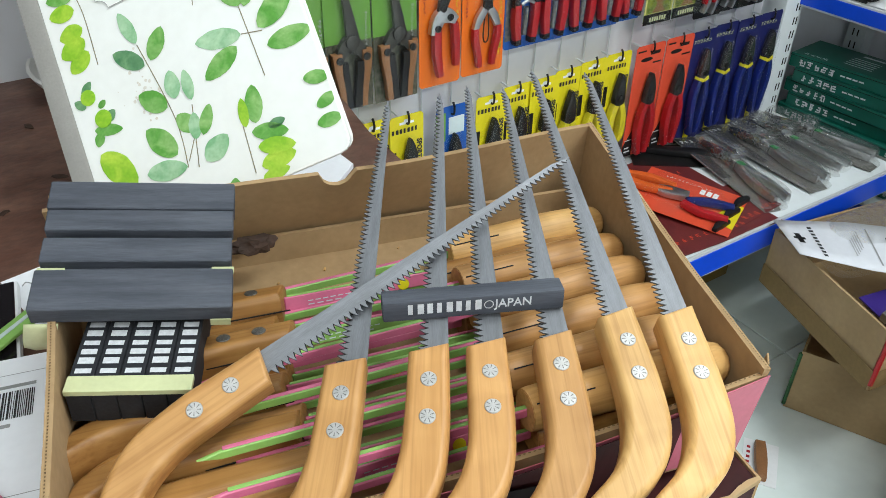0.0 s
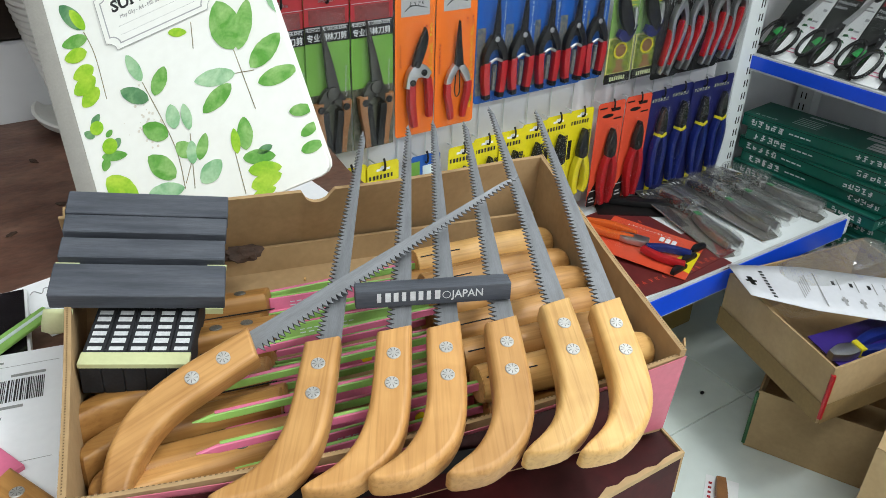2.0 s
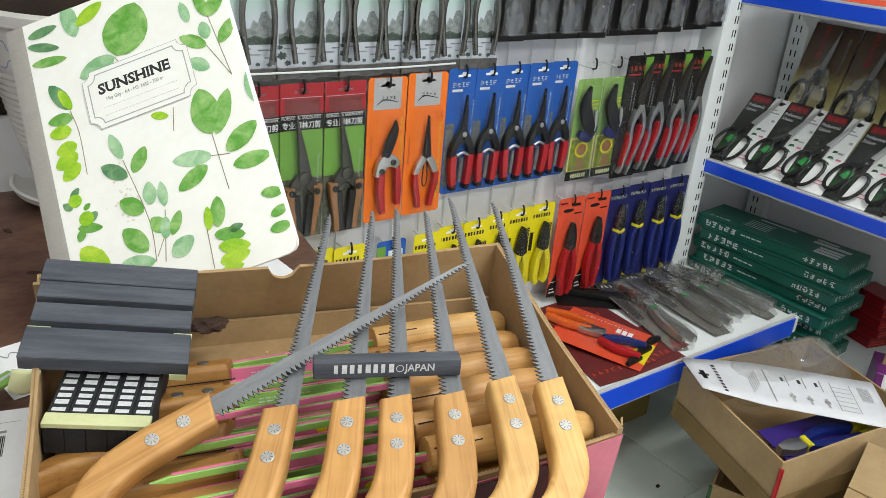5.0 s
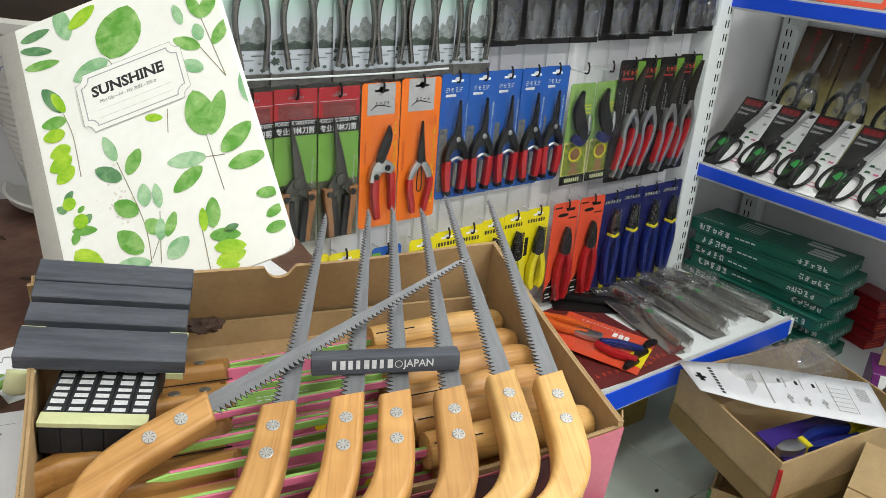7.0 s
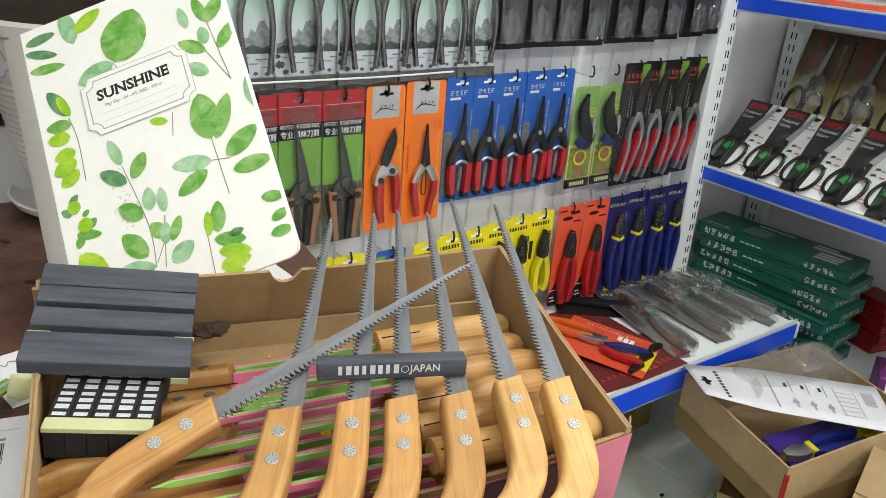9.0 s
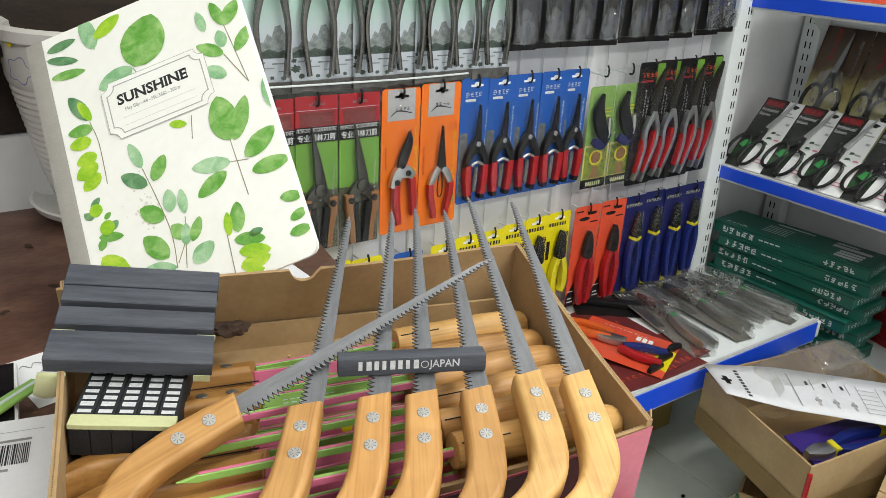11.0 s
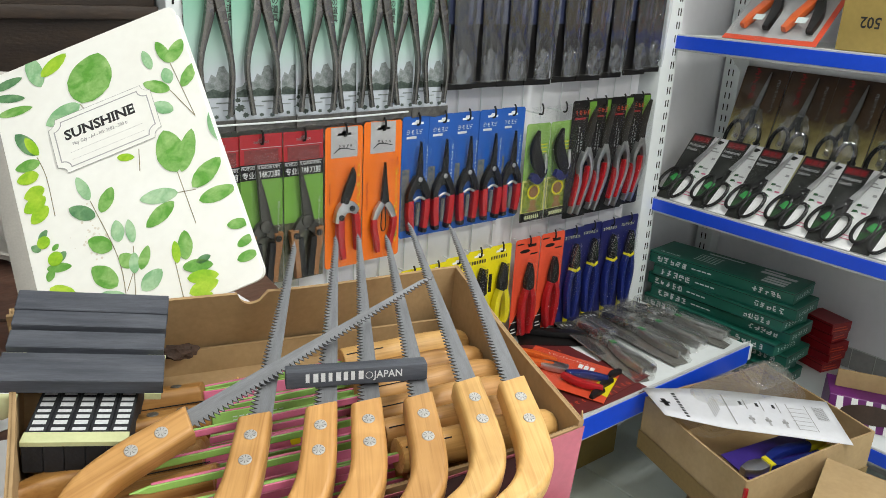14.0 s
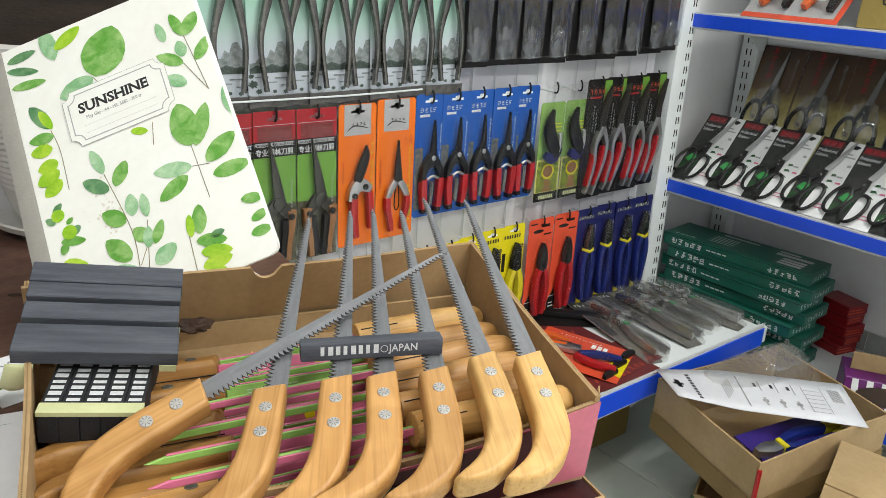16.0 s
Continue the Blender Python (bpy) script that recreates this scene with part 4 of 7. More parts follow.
for k in range(24):
    a0, a1 = 2 * math.pi * k / 24, 2 * math.pi * (k + 1) / 24
    ring.faces.new([ring.verts.new((r * math.cos(a), r * math.sin(a), 0)) for r, a in ((0.0027, a0), (0.0027, a1), (0.0022, a1), (0.0022, a0))])
part("ring_mark", ring, INK_WHITE, bar, "white ring mark", Matrix.Translation((0.0578, -0.0003, 0.0070)) @ FRONT, False)

# ---- notebook ----
NX, NY = Vector((0.793, -0.4535, 0.4068)), Vector((0.0502, 0.7141, 0.6982))
NM = frame_of((0.0425, 0.6351, 0.7695), NX, NX.cross(NY))
book = thing("notebook", "cream hardcover A4 notebook with green watercolour leaves, leaning against the pot", "notebook", NM)
NWD, NHT = 0.2155, 0.3008


def round_rect(x0, x1, y0, y1, r, left=True):
    out = []
    for cx, cy, a0, rr in ((x1 - r, y0 + r, -90, r), (x1 - r, y1 - r, 0, r), (x0, y1, 90, 0), (x0, y0, 180, 0)):
        out += [(cx + rr * math.cos(radians(a0 + 30 * k)), cy + rr * math.sin(radians(a0 + 30 * k))) for k in range(4)] if rr else [(cx, cy)]
    return out


part("front_cover", prism(round_rect(0.0175, NWD, -0.0085, NHT, 0.009), -0.0025, 0.0, 0.0006, 1), COVER, book)
part("back_cover", prism(round_rect(0.0175, NWD, -0.004, NHT, 0.009), -0.0135, -0.0115, 0.0006, 1), COVER, book)
part("page_block", prism(round_rect(0.004, NWD - 0.004, 0.004, NHT - 0.004, 0.006), -0.0114, -0.0026), PAPER, book, "white page edges")
part("spine", box(0, 0.0178, -0.0085, NHT, -0.0140, 0.0006, 0.0015, 2), SPINE, book, "grey cloth spine strip")


def leaf(x0, y0, x1, y1, w, material, z):
    d = Vector((x1 - x0, y1 - y0))
    L = max(d.length, 1e-5)
    d /= L
    s = Vector((-d.y, d.x))
    n = 14
    w *= 1.18
    up_, dn = [], []
    for k in range(n + 1):
        f = k / n
        ww = 0.5 * w * (math.sin(math.pi * f ** 0.92) ** 0.62 if 0 < f < 1 else 0) * (1 + RNG.uniform(-0.03, 0.03))
        c = Vector((x0, y0)) + d * (L * f)
        if 0 < k < n:
            dn.append(c - s * ww)
        up_.append(c + s * ww)
    bm = bmesh.new()
    spine_ = [Vector((x0, y0)) + d * (L * k / n) + s * (0.05 * w * math.sin(math.pi * k / n)) for k in range(n + 1)]
    for side in ([up_[0]] + up_[1:n] + [up_[n]], [up_[0]] + dn + [up_[n]]):
        vs = []
        for q in list(side) + spine_[1:n][::-1]:
            vs.append(bm.verts.new((min(max(q.x, 0.0178), NWD - 0.0005), min(max(q.y, -0.0080), NHT - 0.0005), z)))
        f = bm.faces.new(vs)
        if f.calc_area() > 0:
            f.normal_update()
            if f.normal.z < 0:
                f.normal_flip()
    part("painted_leaf", bm, material, book, "", None, False)


LEAVES = """21 285 52 287 8.7 D;19 276 50 263 7.8 D;20 255 55 250 8.7 A;68 268 62 308 14 C;70 279 100 294 12.4 B;102 232 131 280 38.8 A;100 232 63 224 17 C;195 237 188 266 9.3 A;195 237 213 258 12.4 A;187 208 164 227 10.8 A;189 215 188 234 9.9 C;199 206 218 227 10.8 A;184 185 167 201 10.8 C;176 238 173 262 7.8 C;217 136 216 169 10.8 C;170 122 169 169 23 A;174 120 195 159 14 A;179 101 212 119 15.5 A;181 86 217 85 13 A;165 102 129 110 13 C;159 95 128 81 13 A;48 197 32 228 12.4 D;49 196 40 220 7.8 B;49 188 24 191 10.8 A;45 176 23 178 11.8 B;47 160 26 158 12.4 B;46 151 23 144 14 B;46 141 27 130 12.4 B;31 81 54 74 7.8 A;40 96 47 100 4.6 A;85 130 78 158 9.3 C;92 113 108 134 11.8 A;86 111 64 130 11.8 D;93 74 74 92 14 A;101 78 103 100 10.8 C;113 72 114 96 7.8 C;108 50 98 66 11.8 A;107 43 111 63 8.7 C;113 44 125 64 8.7 A;89 38 71 65 15.5 A;109 25 131 37 14 C;154 36 160 64 11.8 A;146 36 149 58 6.8 B;149 31 176 22 10.8 A;150 19 178 11 10.8 B;148 5 176 6 12 B;146 -4 168 -3 8 B;122 -8 126 5 8 A;30 100 22 108 6 D;42 84 52 90 7 D;36 78 30 68 7 A;30 110 40 118 6 D;162 30 176 31 6.2 D;198 52 218 47 8.7 A;201 29 218 34 7.8 A;197 17 217 17 8.7 A;120 161 136 154 6.8 B;30 62 52 30 18 B;61 33 94 27 13 C"""
for k, row in enumerate(LEAVES.split(";")):
    a = row.split()
    x0, y0, x1, y1, w = [float(q) / 1000 for q in a[:5]]
    leaf(x0, y0, x1, y1, w, {"A": LEAF_A, "B": LEAF_B, "C": LEAF_C, "D": LEAF_D}[a[5]], 0.00045 + 0.00004 * (k % 9))
for cx, cy, r in ((0.034, 0.107, 0.0062), (0.041, 0.087, 0.0070)):
    part("painted_berry", prism([(cx + r * math.cos(a), cy + r * math.sin(a)) for a in [2 * math.pi * k / 18 for k in range(18)]], 0.0003, 0.0010), LEAF_B, book, "", None, False)
for line in (((68, 268), (64, 290)), ((50, 128), (51, 170), (47, 195)), ((94, 26), (96, 65), (85, 129)), ((102, 23), (112, 69)), ((172, 66), (170, 122)), ((202, 171), (195, 237)), ((202, 171), (187, 208)),
             ((142, 2), (144, 38)), ((137, 138), (142, 161)), ((109, 50), (96, 30)), ((165, 102), (181, 98)), ((100, 232), (104, 222))):
    pts = spline([(x / 1000, y / 1000) for x, y in line], 5)
    bm = bmesh.new()
    for a, b in zip(pts, pts[1:]):
        s = (b - a).normalized().cross(Vector((0, 0, 1))) * 0.00038
        bm.faces.new([bm.verts.new((c.x, c.y, 0.0003)) for c in (a + s, b + s, b - s, a - s)])
    bmesh.ops.remove_doubles(bm, verts=bm.verts, dist=0.0004)
    part("painted_stem", bm, STEM, book, "", None, False)


def plate(inset):
    """Outline of the label with notched round corners."""
    x0, x1, y0, y1, r = 0.064 + inset, 0.169 - inset, 0.165 + inset, 0.2255 - inset, 0.0085
    out = []
    for cx, cy, a0 in ((x1, y0, 180), (x1, y1, 270), (x0, y1, 0), (x0, y0, 90)):
        out += [(cx + r * math.cos(radians(a0 - 18 * k)), cy + r * math.sin(radians(a0 - 18 * k))) for k in range(6)]
    return out


lab = part("label_panel", prism(plate(0), 0.0009, 0.0011), COVER, book, "cream printed label panel", None, False)


def outline_strip(pts, w, z, material):
    bm = bmesh.new()
    n = len(pts)
    c = Vector((sum(p[0] for p in pts) / n, sum(p[1] for p in pts) / n))
    for i in range(n):
        a, b = Vector(pts[i]), Vector(pts[(i + 1) % n])
        s = Vector((-(b - a).y, (b - a).x)).normalized() * w
        bm.faces.new([bm.verts.new((*q, z)) for q in (a, b, b + s, a + s)])
    part("label_line", bm, material, lab, "", None, False)


outline_strip(plate(0.0), 0.0004, 0.00125, INK_GREY)
outline_strip(plate(0.0045), 0.0011, 0.00125, C_GREY)
title = lettering("SUNSHINE", 0.0150, INK_BLACK, lab, pose(0.0778, 0.1992, 0.00125), "lettering", 0.0004, 1.02, label="bold black serif title letters")


def letter_spans(me):
    """The x span of each letter of a lettering mesh, left to right."""
    spans = []
    for x0, x1 in sorted((min(me.vertices[i].co.x for i in q.vertices), max(me.vertices[i].co.x for i in q.vertices)) for q in me.polygons):
        if spans and x0 <= spans[-1][1] + 1e-6:
            spans[-1][1] = max(spans[-1][1], x1)
        else:
            spans.append([x0, x1])
    return spans


spans = letter_spans(title.data)
tops = max(v.co.y for v in title.data.vertices)
serifs = []
if len(spans) == 8:
    for ch, (x0, x1) in zip("SUNSHINE", spans):
        for where, cx in (("l", x0 + 0.0010), ("r", x1 - 0.0010)):
            hw = 0.0021
            if (ch in "UNHIE" and not (ch == "E" and where == "r") and not (ch == "I" and where == "r")):
                cx = (x0 + x1) / 2 if ch == "I" else cx
                serifs.append((cx - hw, tops - 0.0012, 2 * hw, 0.0009))
                if ch in "HIE" or (ch == "N" and where == "l"):
                    serifs.append((cx - hw, 0.0001, 2 * hw, 0.0009))
        if ch in "SE":
            serifs += [(x1 - 0.0012, tops - 0.0042, 0.0009, 0.0034)]
        if ch == "S":
            serifs += [(x0 + 0.0003, 0.0004, 0.0009, 0.0036)]
        if ch == "E":
            serifs += [(x1 - 0.0011, 0.0003, 0.0009, 0.0034)]
    bars(serifs, INK_BLACK, lab, pose(0.0778, 0.1992, 0.00138) @ Matrix.Diagonal((1.02, 1, 1, 1)), "serif")
lettering("May Gáy - A4 - MS: 3682 - 300 tr", 0.0052, INK_GREY, lab, pose(0.0835, 0.1912, 0.00125), "lettering", 0, 0.80, label="small grey letters")
bars([(0.080 + 0.0014 * k, 0.1845, 0.0008, 0.0004) for k in range(52)] + [(0.080 + 0.0014 * k, 0.1765, 0.0008, 0.0004) for k in range(52)], INK_GREY, lab, pose(0, 0, 0.00125), "dotted_line")
bm = bmesh.new()
for k in range(60):
    a, r = RNG.uniform(0, 6.28), abs(RNG.gauss(0, 0.010))
    cx, cy, s = 0.082 + r * math.cos(a), 0.088 + 1.3 * r * math.sin(a), RNG.uniform(0.0003, 0.0016)
    bm.faces.new([bm.verts.new((cx + s * math.cos(t) * RNG.uniform(0.7, 1.2), cy + s * math.sin(t), 0.00022)) for t in [2 * math.pi * j / 7 for j in range(7)]])
part("stain", bm, STAIN, book, "faint brown stain", None, False)

# loose sheets under the notebook
solid("paper_sheet", prism([(0.06, 0.60), (0.255, 0.655), (0.2855, 0.681), (0.280, 0.76), (0.09, 0.74)], TABLE_TOP + 0.0005, TABLE_TOP + 0.006, 0.0004, 1), PAPER, "stack of loose white papers under the notebook", "paper")

# ---- pot ----
pot = thing("flower_pot", "white ribbed ceramic flower pot with a painted sun and cloud", "flower pot", pose(0.185, 1.025, TABLE_TOP))
prof = [(0.085, 0.016)]
for k in range(20):
    f = k / 19
    r = 0.088 + 0.036 * f ** 0.8
    z = 0.020 + 0.150 * f
    prof += [(r, z), (r + 0.0022, z + 0.0035)]
prof += [(0.128, 0.180), (0.130, 0.222), (0.136, 0.226), (0.137, 0.238), (0.130, 0.242), (0.122, 0.236), (0.118, 0.20), (0.110, 0.19)]
part("pot_body", lathe(prof, 64), POT, pot)
part("soil", lathe([(0.117, 0.205), (0.116, 0.212), (0.02, 0.216)], 40), SOIL, pot, "dark potting soil")
part("saucer", lathe([(0.095, 0.0), (0.098, 0.004), (0.118, 0.014), (0.122, 0.022), (0.118, 0.023), (0.112, 0.017), (0.090, 0.012)], 56), POT, pot, "white saucer")
cl = [(0.020 * math.cos(t) * (1 + 0.16 * math.cos(5 * t)), 0.014 * math.sin(t) * (1 + 0.16 * math.cos(5 * t))) for t in [2 * math.pi * k / 40 for k in range(40)]]


def on_pot(u, v):
    """A point on the upper wall of the pot: u metres round it, v up."""
    a = radians(205) + u / 0.131
    return Vector((0.1326 * math.cos(a), 0.1326 * math.sin(a), v))


INK_BLUE = mat("blue_glaze", (0.16, 0.20, 0.45), 0.4, 0, 0.1, 60, 0)
for pts, material, w in ((cl, INK_BLUE, 0.0012), ([(-0.012 + 0.006 * math.cos(t), 0.03 + 0.006 * math.sin(t)) for t in [2 * math.pi * k / 14 for k in range(14)]], C_YELLOW, 0.003)):
    bm = bmesh.new()
    n = len(pts)
    for i in range(n):
        (x0, y0), (x1, y1) = pts[i], pts[(i + 1) % n]
        k0, k1 = 1 - w / 0.014, 1
        bm.faces.new([bm.verts.new(on_pot(x * s, 0.195 + (y - (0.03 if material is C_YELLOW else 0)) * s + (0.03 if material is C_YELLOW else 0))) for x, y, s in ((x0, y0, 1), (x1, y1, 1), (x1, y1, k0), (x0, y0, k0))] if material is INK_BLUE else
                     [bm.verts.new(on_pot(x, 0.195 + y)) for x, y in ((x0, y0), (x1, y1), (-0.012, 0.03))])
    part("painted_motif", bm, material, pot, "painted glaze motif")

# dark wooden furniture behind the pot
cab = thing("dark_cabinet", "dark brown old wooden cabinet standing behind the table", "cabinet")
part("body", box(-0.9, 0.33, 1.17 - 0.09, 1.128, 0.74 + 0.10, 1.6, 0.004), DARK_WOOD, cab)
for z in (0.93, 1.03, 1.13, 1.23):
    part("rail", box(-0.9, 0.33, 1.066, 1.082, z, z + 0.018, 0.003), DARK_WOOD, cab)
tagged(part("wall_plinth", box(-0.9, 0.36, 1.07, 1.128, 0.66, 0.838, 0.004), WALL_PAINT), "white painted ledge behind the table", "ledge", kind="structure")
root = thing("driftwood_root", "dark gnarled branching piece of driftwood behind the pot", "driftwood")
for pts, rr in (([(0.02, 1.02, 1.0), (0.03, 1.03, 1.08), (0.0, 1.03, 1.16), (-0.05, 1.02, 1.26)], [0.018, 0.014, 0.010]), ([(0.03, 1.03, 1.06), (0.08, 1.03, 1.12), (0.16, 1.02, 1.16), (0.24, 1.03, 1.18)], [0.012, 0.009, 0.007]),
                ([(0.03, 1.03, 1.10), (0.06, 1.04, 1.18), (0.07, 1.03, 1.28)], [0.010, 0.008, 0.005]), ([(0.02, 1.03, 1.05), (-0.05, 1.04, 1.10), (-0.10, 1.04, 1.20)], [0.010, 0.008, 0.006])):
    part("branch", rod(pts, rr, 9), DARK_WOOD, root)
part("stump", rod([(0.02, 1.035, 0.95), (0.02, 1.03, 0.98), (0.025, 1.025, 1.03)], [0.045, 0.03, 0.02], 12), DARK_WOOD, root)

# ---- papers, phone and a stray saw on the table ----
lab1 = thing("shipping_label", "white printed shipping label with a barcode, lying on the table", "paper", frame_of((-0.006, 0.5435, TABLE_TOP + 0.0165), (0.97, -0.24, 0.0), (0, 0, 1)))
part("sheet", box(-0.16, 0.010, -0.190, 0.0, -0.0010, 0.0), PAPER, lab1, smooth=False)
x, spec = -0.080, []
while x < -0.008:
    w = RNG.choice((0.0005, 0.0008, 0.0013))
    spec.append((x, -0.056, w, 0.024))
    x += w + RNG.choice((0.0005, 0.0009))
bars(spec, INK_BLACK, lab1, pose(0, 0, 0.0003), "barcode")
bars([(-0.050, -0.063, 0.030, 0.0030), (-0.030, -0.029, 0.022, 0.0030), (-0.060, -0.012, 0.024, 0.0022), (-0.062, -0.073, 0.030, 0.0028)], INK_GREY, lab1, pose(0, 0, 0.0003), "print_line")
bars([(-0.15, -0.0165, 0.15, 0.0005), (-0.15, -0.116, 0.15, 0.0005), (-0.020, -0.19, 0.0005, 0.074)], INK_GREY, lab1, pose(0, 0, 0.0003), "ruled_line")
note = thing("handwritten_note", "small white slip of paper with grey handwriting", "paper", frame_of((-0.0235, 0.665, TABLE_TOP + 0.001), (0.98, 0.19, 0.0), (0, 0, 1)))
part("sheet", box(0, 0.075, -0.085, 0, -0.0004, 0.0), PAPER, note, smooth=False)
for k in range(2):
    pts = [(0.010 + 0.004 * i + 0.012 * k, -0.017 - 0.016 * k + 0.004 * math.sin(2.3 * i), 0.0006) for i in range(8)]
    part("handwriting", rod(pts, 0.0004, 5), INK_GREY, note, "grey handwriting")
ph = thing("mobile_phone", "black glass mobile phone lying face up on the table", "phone", pose(-0.058, 0.578, TABLE_TOP + 0.0145, 0, 0, 82))
part("body", box(-0.070, 0.070, -0.037, 0.037, -0.009, -0.0005, 0.003), C_WHITE, ph, "pale metal edge")
part("screen", box(-0.067, 0.067, -0.0345, 0.0345, -0.0008, 0.0003, 0.0003, 1), PHONE, ph)
stray = thing("stray_sleeved_saw", "pruning saw in a pink card sleeve on the table", "hand saw", frame_of((-0.0566, 0.403, TABLE_TOP + 0.0235), (-0.38, 0.925, 0.0), (0, 0, 1)))
part("handle", handle_bm(0.019), HANDLE_DARK, stray, "varnished wooden handle")
rivet_on(stray, 0, 0, 0, 10)
rivet_on(stray, -0.0206, 0, 0, 40)
part("sleeve", prism([(0.02, -0.016), (0.12, -0.016), (0.12, 0.016), (0.02, 0.016)], -0.010, -0.003, 0.0006, 1), PINK, stray, "pink card sleeve")
slv = thing("card_sleeve", "folded green card sleeve lying over phone and papers", "card sleeve", frame_of((-0.0035, 0.5885, TABLE_TOP + 0.022), (-0.82, -0.57, -0.02), (0, 0, 1)))
part("sleeve", prism([(0, -0.007), (0.2, -0.009), (0.2, 0.009), (0, 0.007)], -0.003, 0.0, 0.0006, 1), GREEN, slv)
part("sleeve_line", prism([(0.0, -0.002), (0.2, -0.003), (0.2, 0.002), (0, 0.001)], 0.0, 0.0004), C_PALE, slv, "pale printed band")
for k in range(14):
    u, v = RNG.uniform(-0.3, 0.1), RNG.uniform(0.30, 0.62)
    bm = bmesh.new()
    bmesh.ops.create_icosphere(bm, subdivisions=2, radius=1)
    s = RNG.uniform(0.003, 0.008)
    for q in bm.verts:
        q.co = Vector((q.co.x * s, q.co.y * s * 0.45, q.co.z * s * 0.18)) * (1 + 0.5 * noise.noise(q.co * 2 + Vector((k, 0, 0))))
    solid("fallen_leaf", bm, DEAD_LEAF, "small dry brown leaf crumb on the wooden table", "dry leaf", Matrix.Translation(flat_uv(u, v, TABLE_TOP + 0.001)) @ pose(0, 0, 0, 0, 0, RNG.uniform(0, 180)), "leaf crumbs on the table")

# ---- display wall ----
WY = 1.045  # depth of the hanging cards
tagged(part("display_panel", box(0.34, 1.50, 1.098, 1.128, 0.30, 2.0), PANEL_WHITE), "white back panel of the tool display", "panel", kind="structure")
tagged(part("side_panel", box(1.50, 1.86, 1.104, 1.128, 0.0, 2.0), PANEL_WHITE), "white painted end panel beside the shelves", "panel", kind="structure")
grid = thing("wire_grid", "white wire grid on the display panel that holds the hooks", "wire grid")
for k in range(20):
    x = 0.385 + 0.0575 * k
    part("wire", rod([(x, 1.093, 0.36), (x, 1.093, 1.95)], 0.0011, 6, 1), WHITE_PAINT, grid)
for z in (0.40, 1.5):
    part("cross_wire", rod([(0.37, 1.089, z), (1.47, 1.089, z)], 0.0022, 6, 1), WHITE_PAINT, grid)
part("front_rail", rod([(0.37, 1.040, 0.883), (0.60, 1.040, 0.881), (0.745, 1.040, 0.883)], 0.0016, 6, 2), WHITE_PAINT, grid)
# each slot is a dark slip on the post, its shade in the colour
slot_bm = box(-0.0016, 0.0016, -0.0005, 0.0002, -0.008, 0.008)
slot_me = bpy.data.meshes.new("slot")
slot_bm.to_mesh(slot_me)
slot_bm.free()
slot_me.materials.append(SLOT_BLACK)


def upright(x0, x1, y0, y1, z1, xs, turn=0, at=None, label="white slotted steel upright of the shop shelving"):
    t = thing("slotted_upright", label, "shelf upright", kind="structure")
    part("post", box(x0, x1, y0, y1, 0, z1, 0.002, 2), WHITE_PAINT, t)
    z = 0.33
    while z < 1.35:
        for q in xs:
            share("slot", slot_me, t, pose(*((q, y0, z) if not turn else (x0, q, z)), 0, 0, turn))
        z += 0.0292
    return t


upright(1.455, 1.512, 1.043, 1.10, 2.0, (1.4925, 1.5015))
upright(0.335, 0.372, 1.055, 1.10, 2.0, (0.3455, 0.3595))
upright(1.792, 1.83, 1.045, 1.092, 2.0, (1.064, 1.076), 90)


def hook(parent, x, y, z):
    part("hook_arm", rod([(x, 0.046, z - 0.010), (x, y + 0.002, z - 0.011)], 0.0015, 6, 1), WHITE_PAINT, parent, "white wire arm")
    part("hook", rod([(x, y + 0.002, z - 0.011), (x, y - 0.004, z - 0.011), (x, y - 0.0075, z - 0.006), (x, y - 0.007, z + 0.004), (x, y - 0.003, z + 0.010)], 0.0019, 6, 3), BLACK_PLASTIC, parent, "black hook tip")


def hang_card(name, label, category, x, z, w, h, material, group, y=WY, turn=0.0, b=0.004, slotc=None):
    t = thing(name, label, category, pose(x, y, z, 0, turn, 0), group)
    pr = prism([(-w / 2 + b, -h), (w / 2 - b, -h), (w / 2, -h + b), (w / 2, -b), (w / 2 - b, 0), (-w / 2 + b, 0), (-w / 2, -b), (-w / 2, -h + b)], -0.0004, 0.0004)
    part("card", pr, material, t, "printed card", FRONT, False)
    if slotc:
        part("hang_slot", prism([(-0.013, -0.011), (-0.006, -0.011), (-0.004, -0.007), (0.004, -0.007), (0.006, -0.011), (0.013, -0.011), (0.013, -0.015), (-0.013, -0.015)], 0.0004, 0.0007), slotc, t, "punched hang slot", FRONT, False)
    return t


def panel_on(t, x0, x1, z0, z1, material, name="printed_panel", lift=0.0007):
    return part(name, prism([(x0, z0), (x1, z0), (x1, z1), (x0, z1)], 0.0004, lift), material, t, "", FRONT, False)


def repeats(first, poses):
    for m in poses:
        copy_thing(first, m)


def hp(x, z, y=WY, turn=0.0):
    return pose(x, y, z, 0, turn, 0)


# red and green cards with long-bladed shears
t = hang_card("shears_card", "long-bladed shears on a red and lime-green blister card", "garden shears", 0.5415, 0.864, 0.072, 0.250, C_GREEN, "shears cards", slotc=C_GREY)
panel_on(t, -0.036, 0.036, -0.048, 0, C_RED)
part("rim_line", merge(box(-0.034, 0.034, -0.0012, -0.0008, -0.022, -0.0212), box(-0.034, 0.034, -0.0012, -0.0008, -0.050, -0.049)), C_GREY, t, "", None, False)
panel_on(t, -0.036, 0.036, -0.072, -0.047, C_BLACK, lift=0.0009)
panel_on(t, -0.036, 0.036, -0.25, -0.150, C_SCENE)
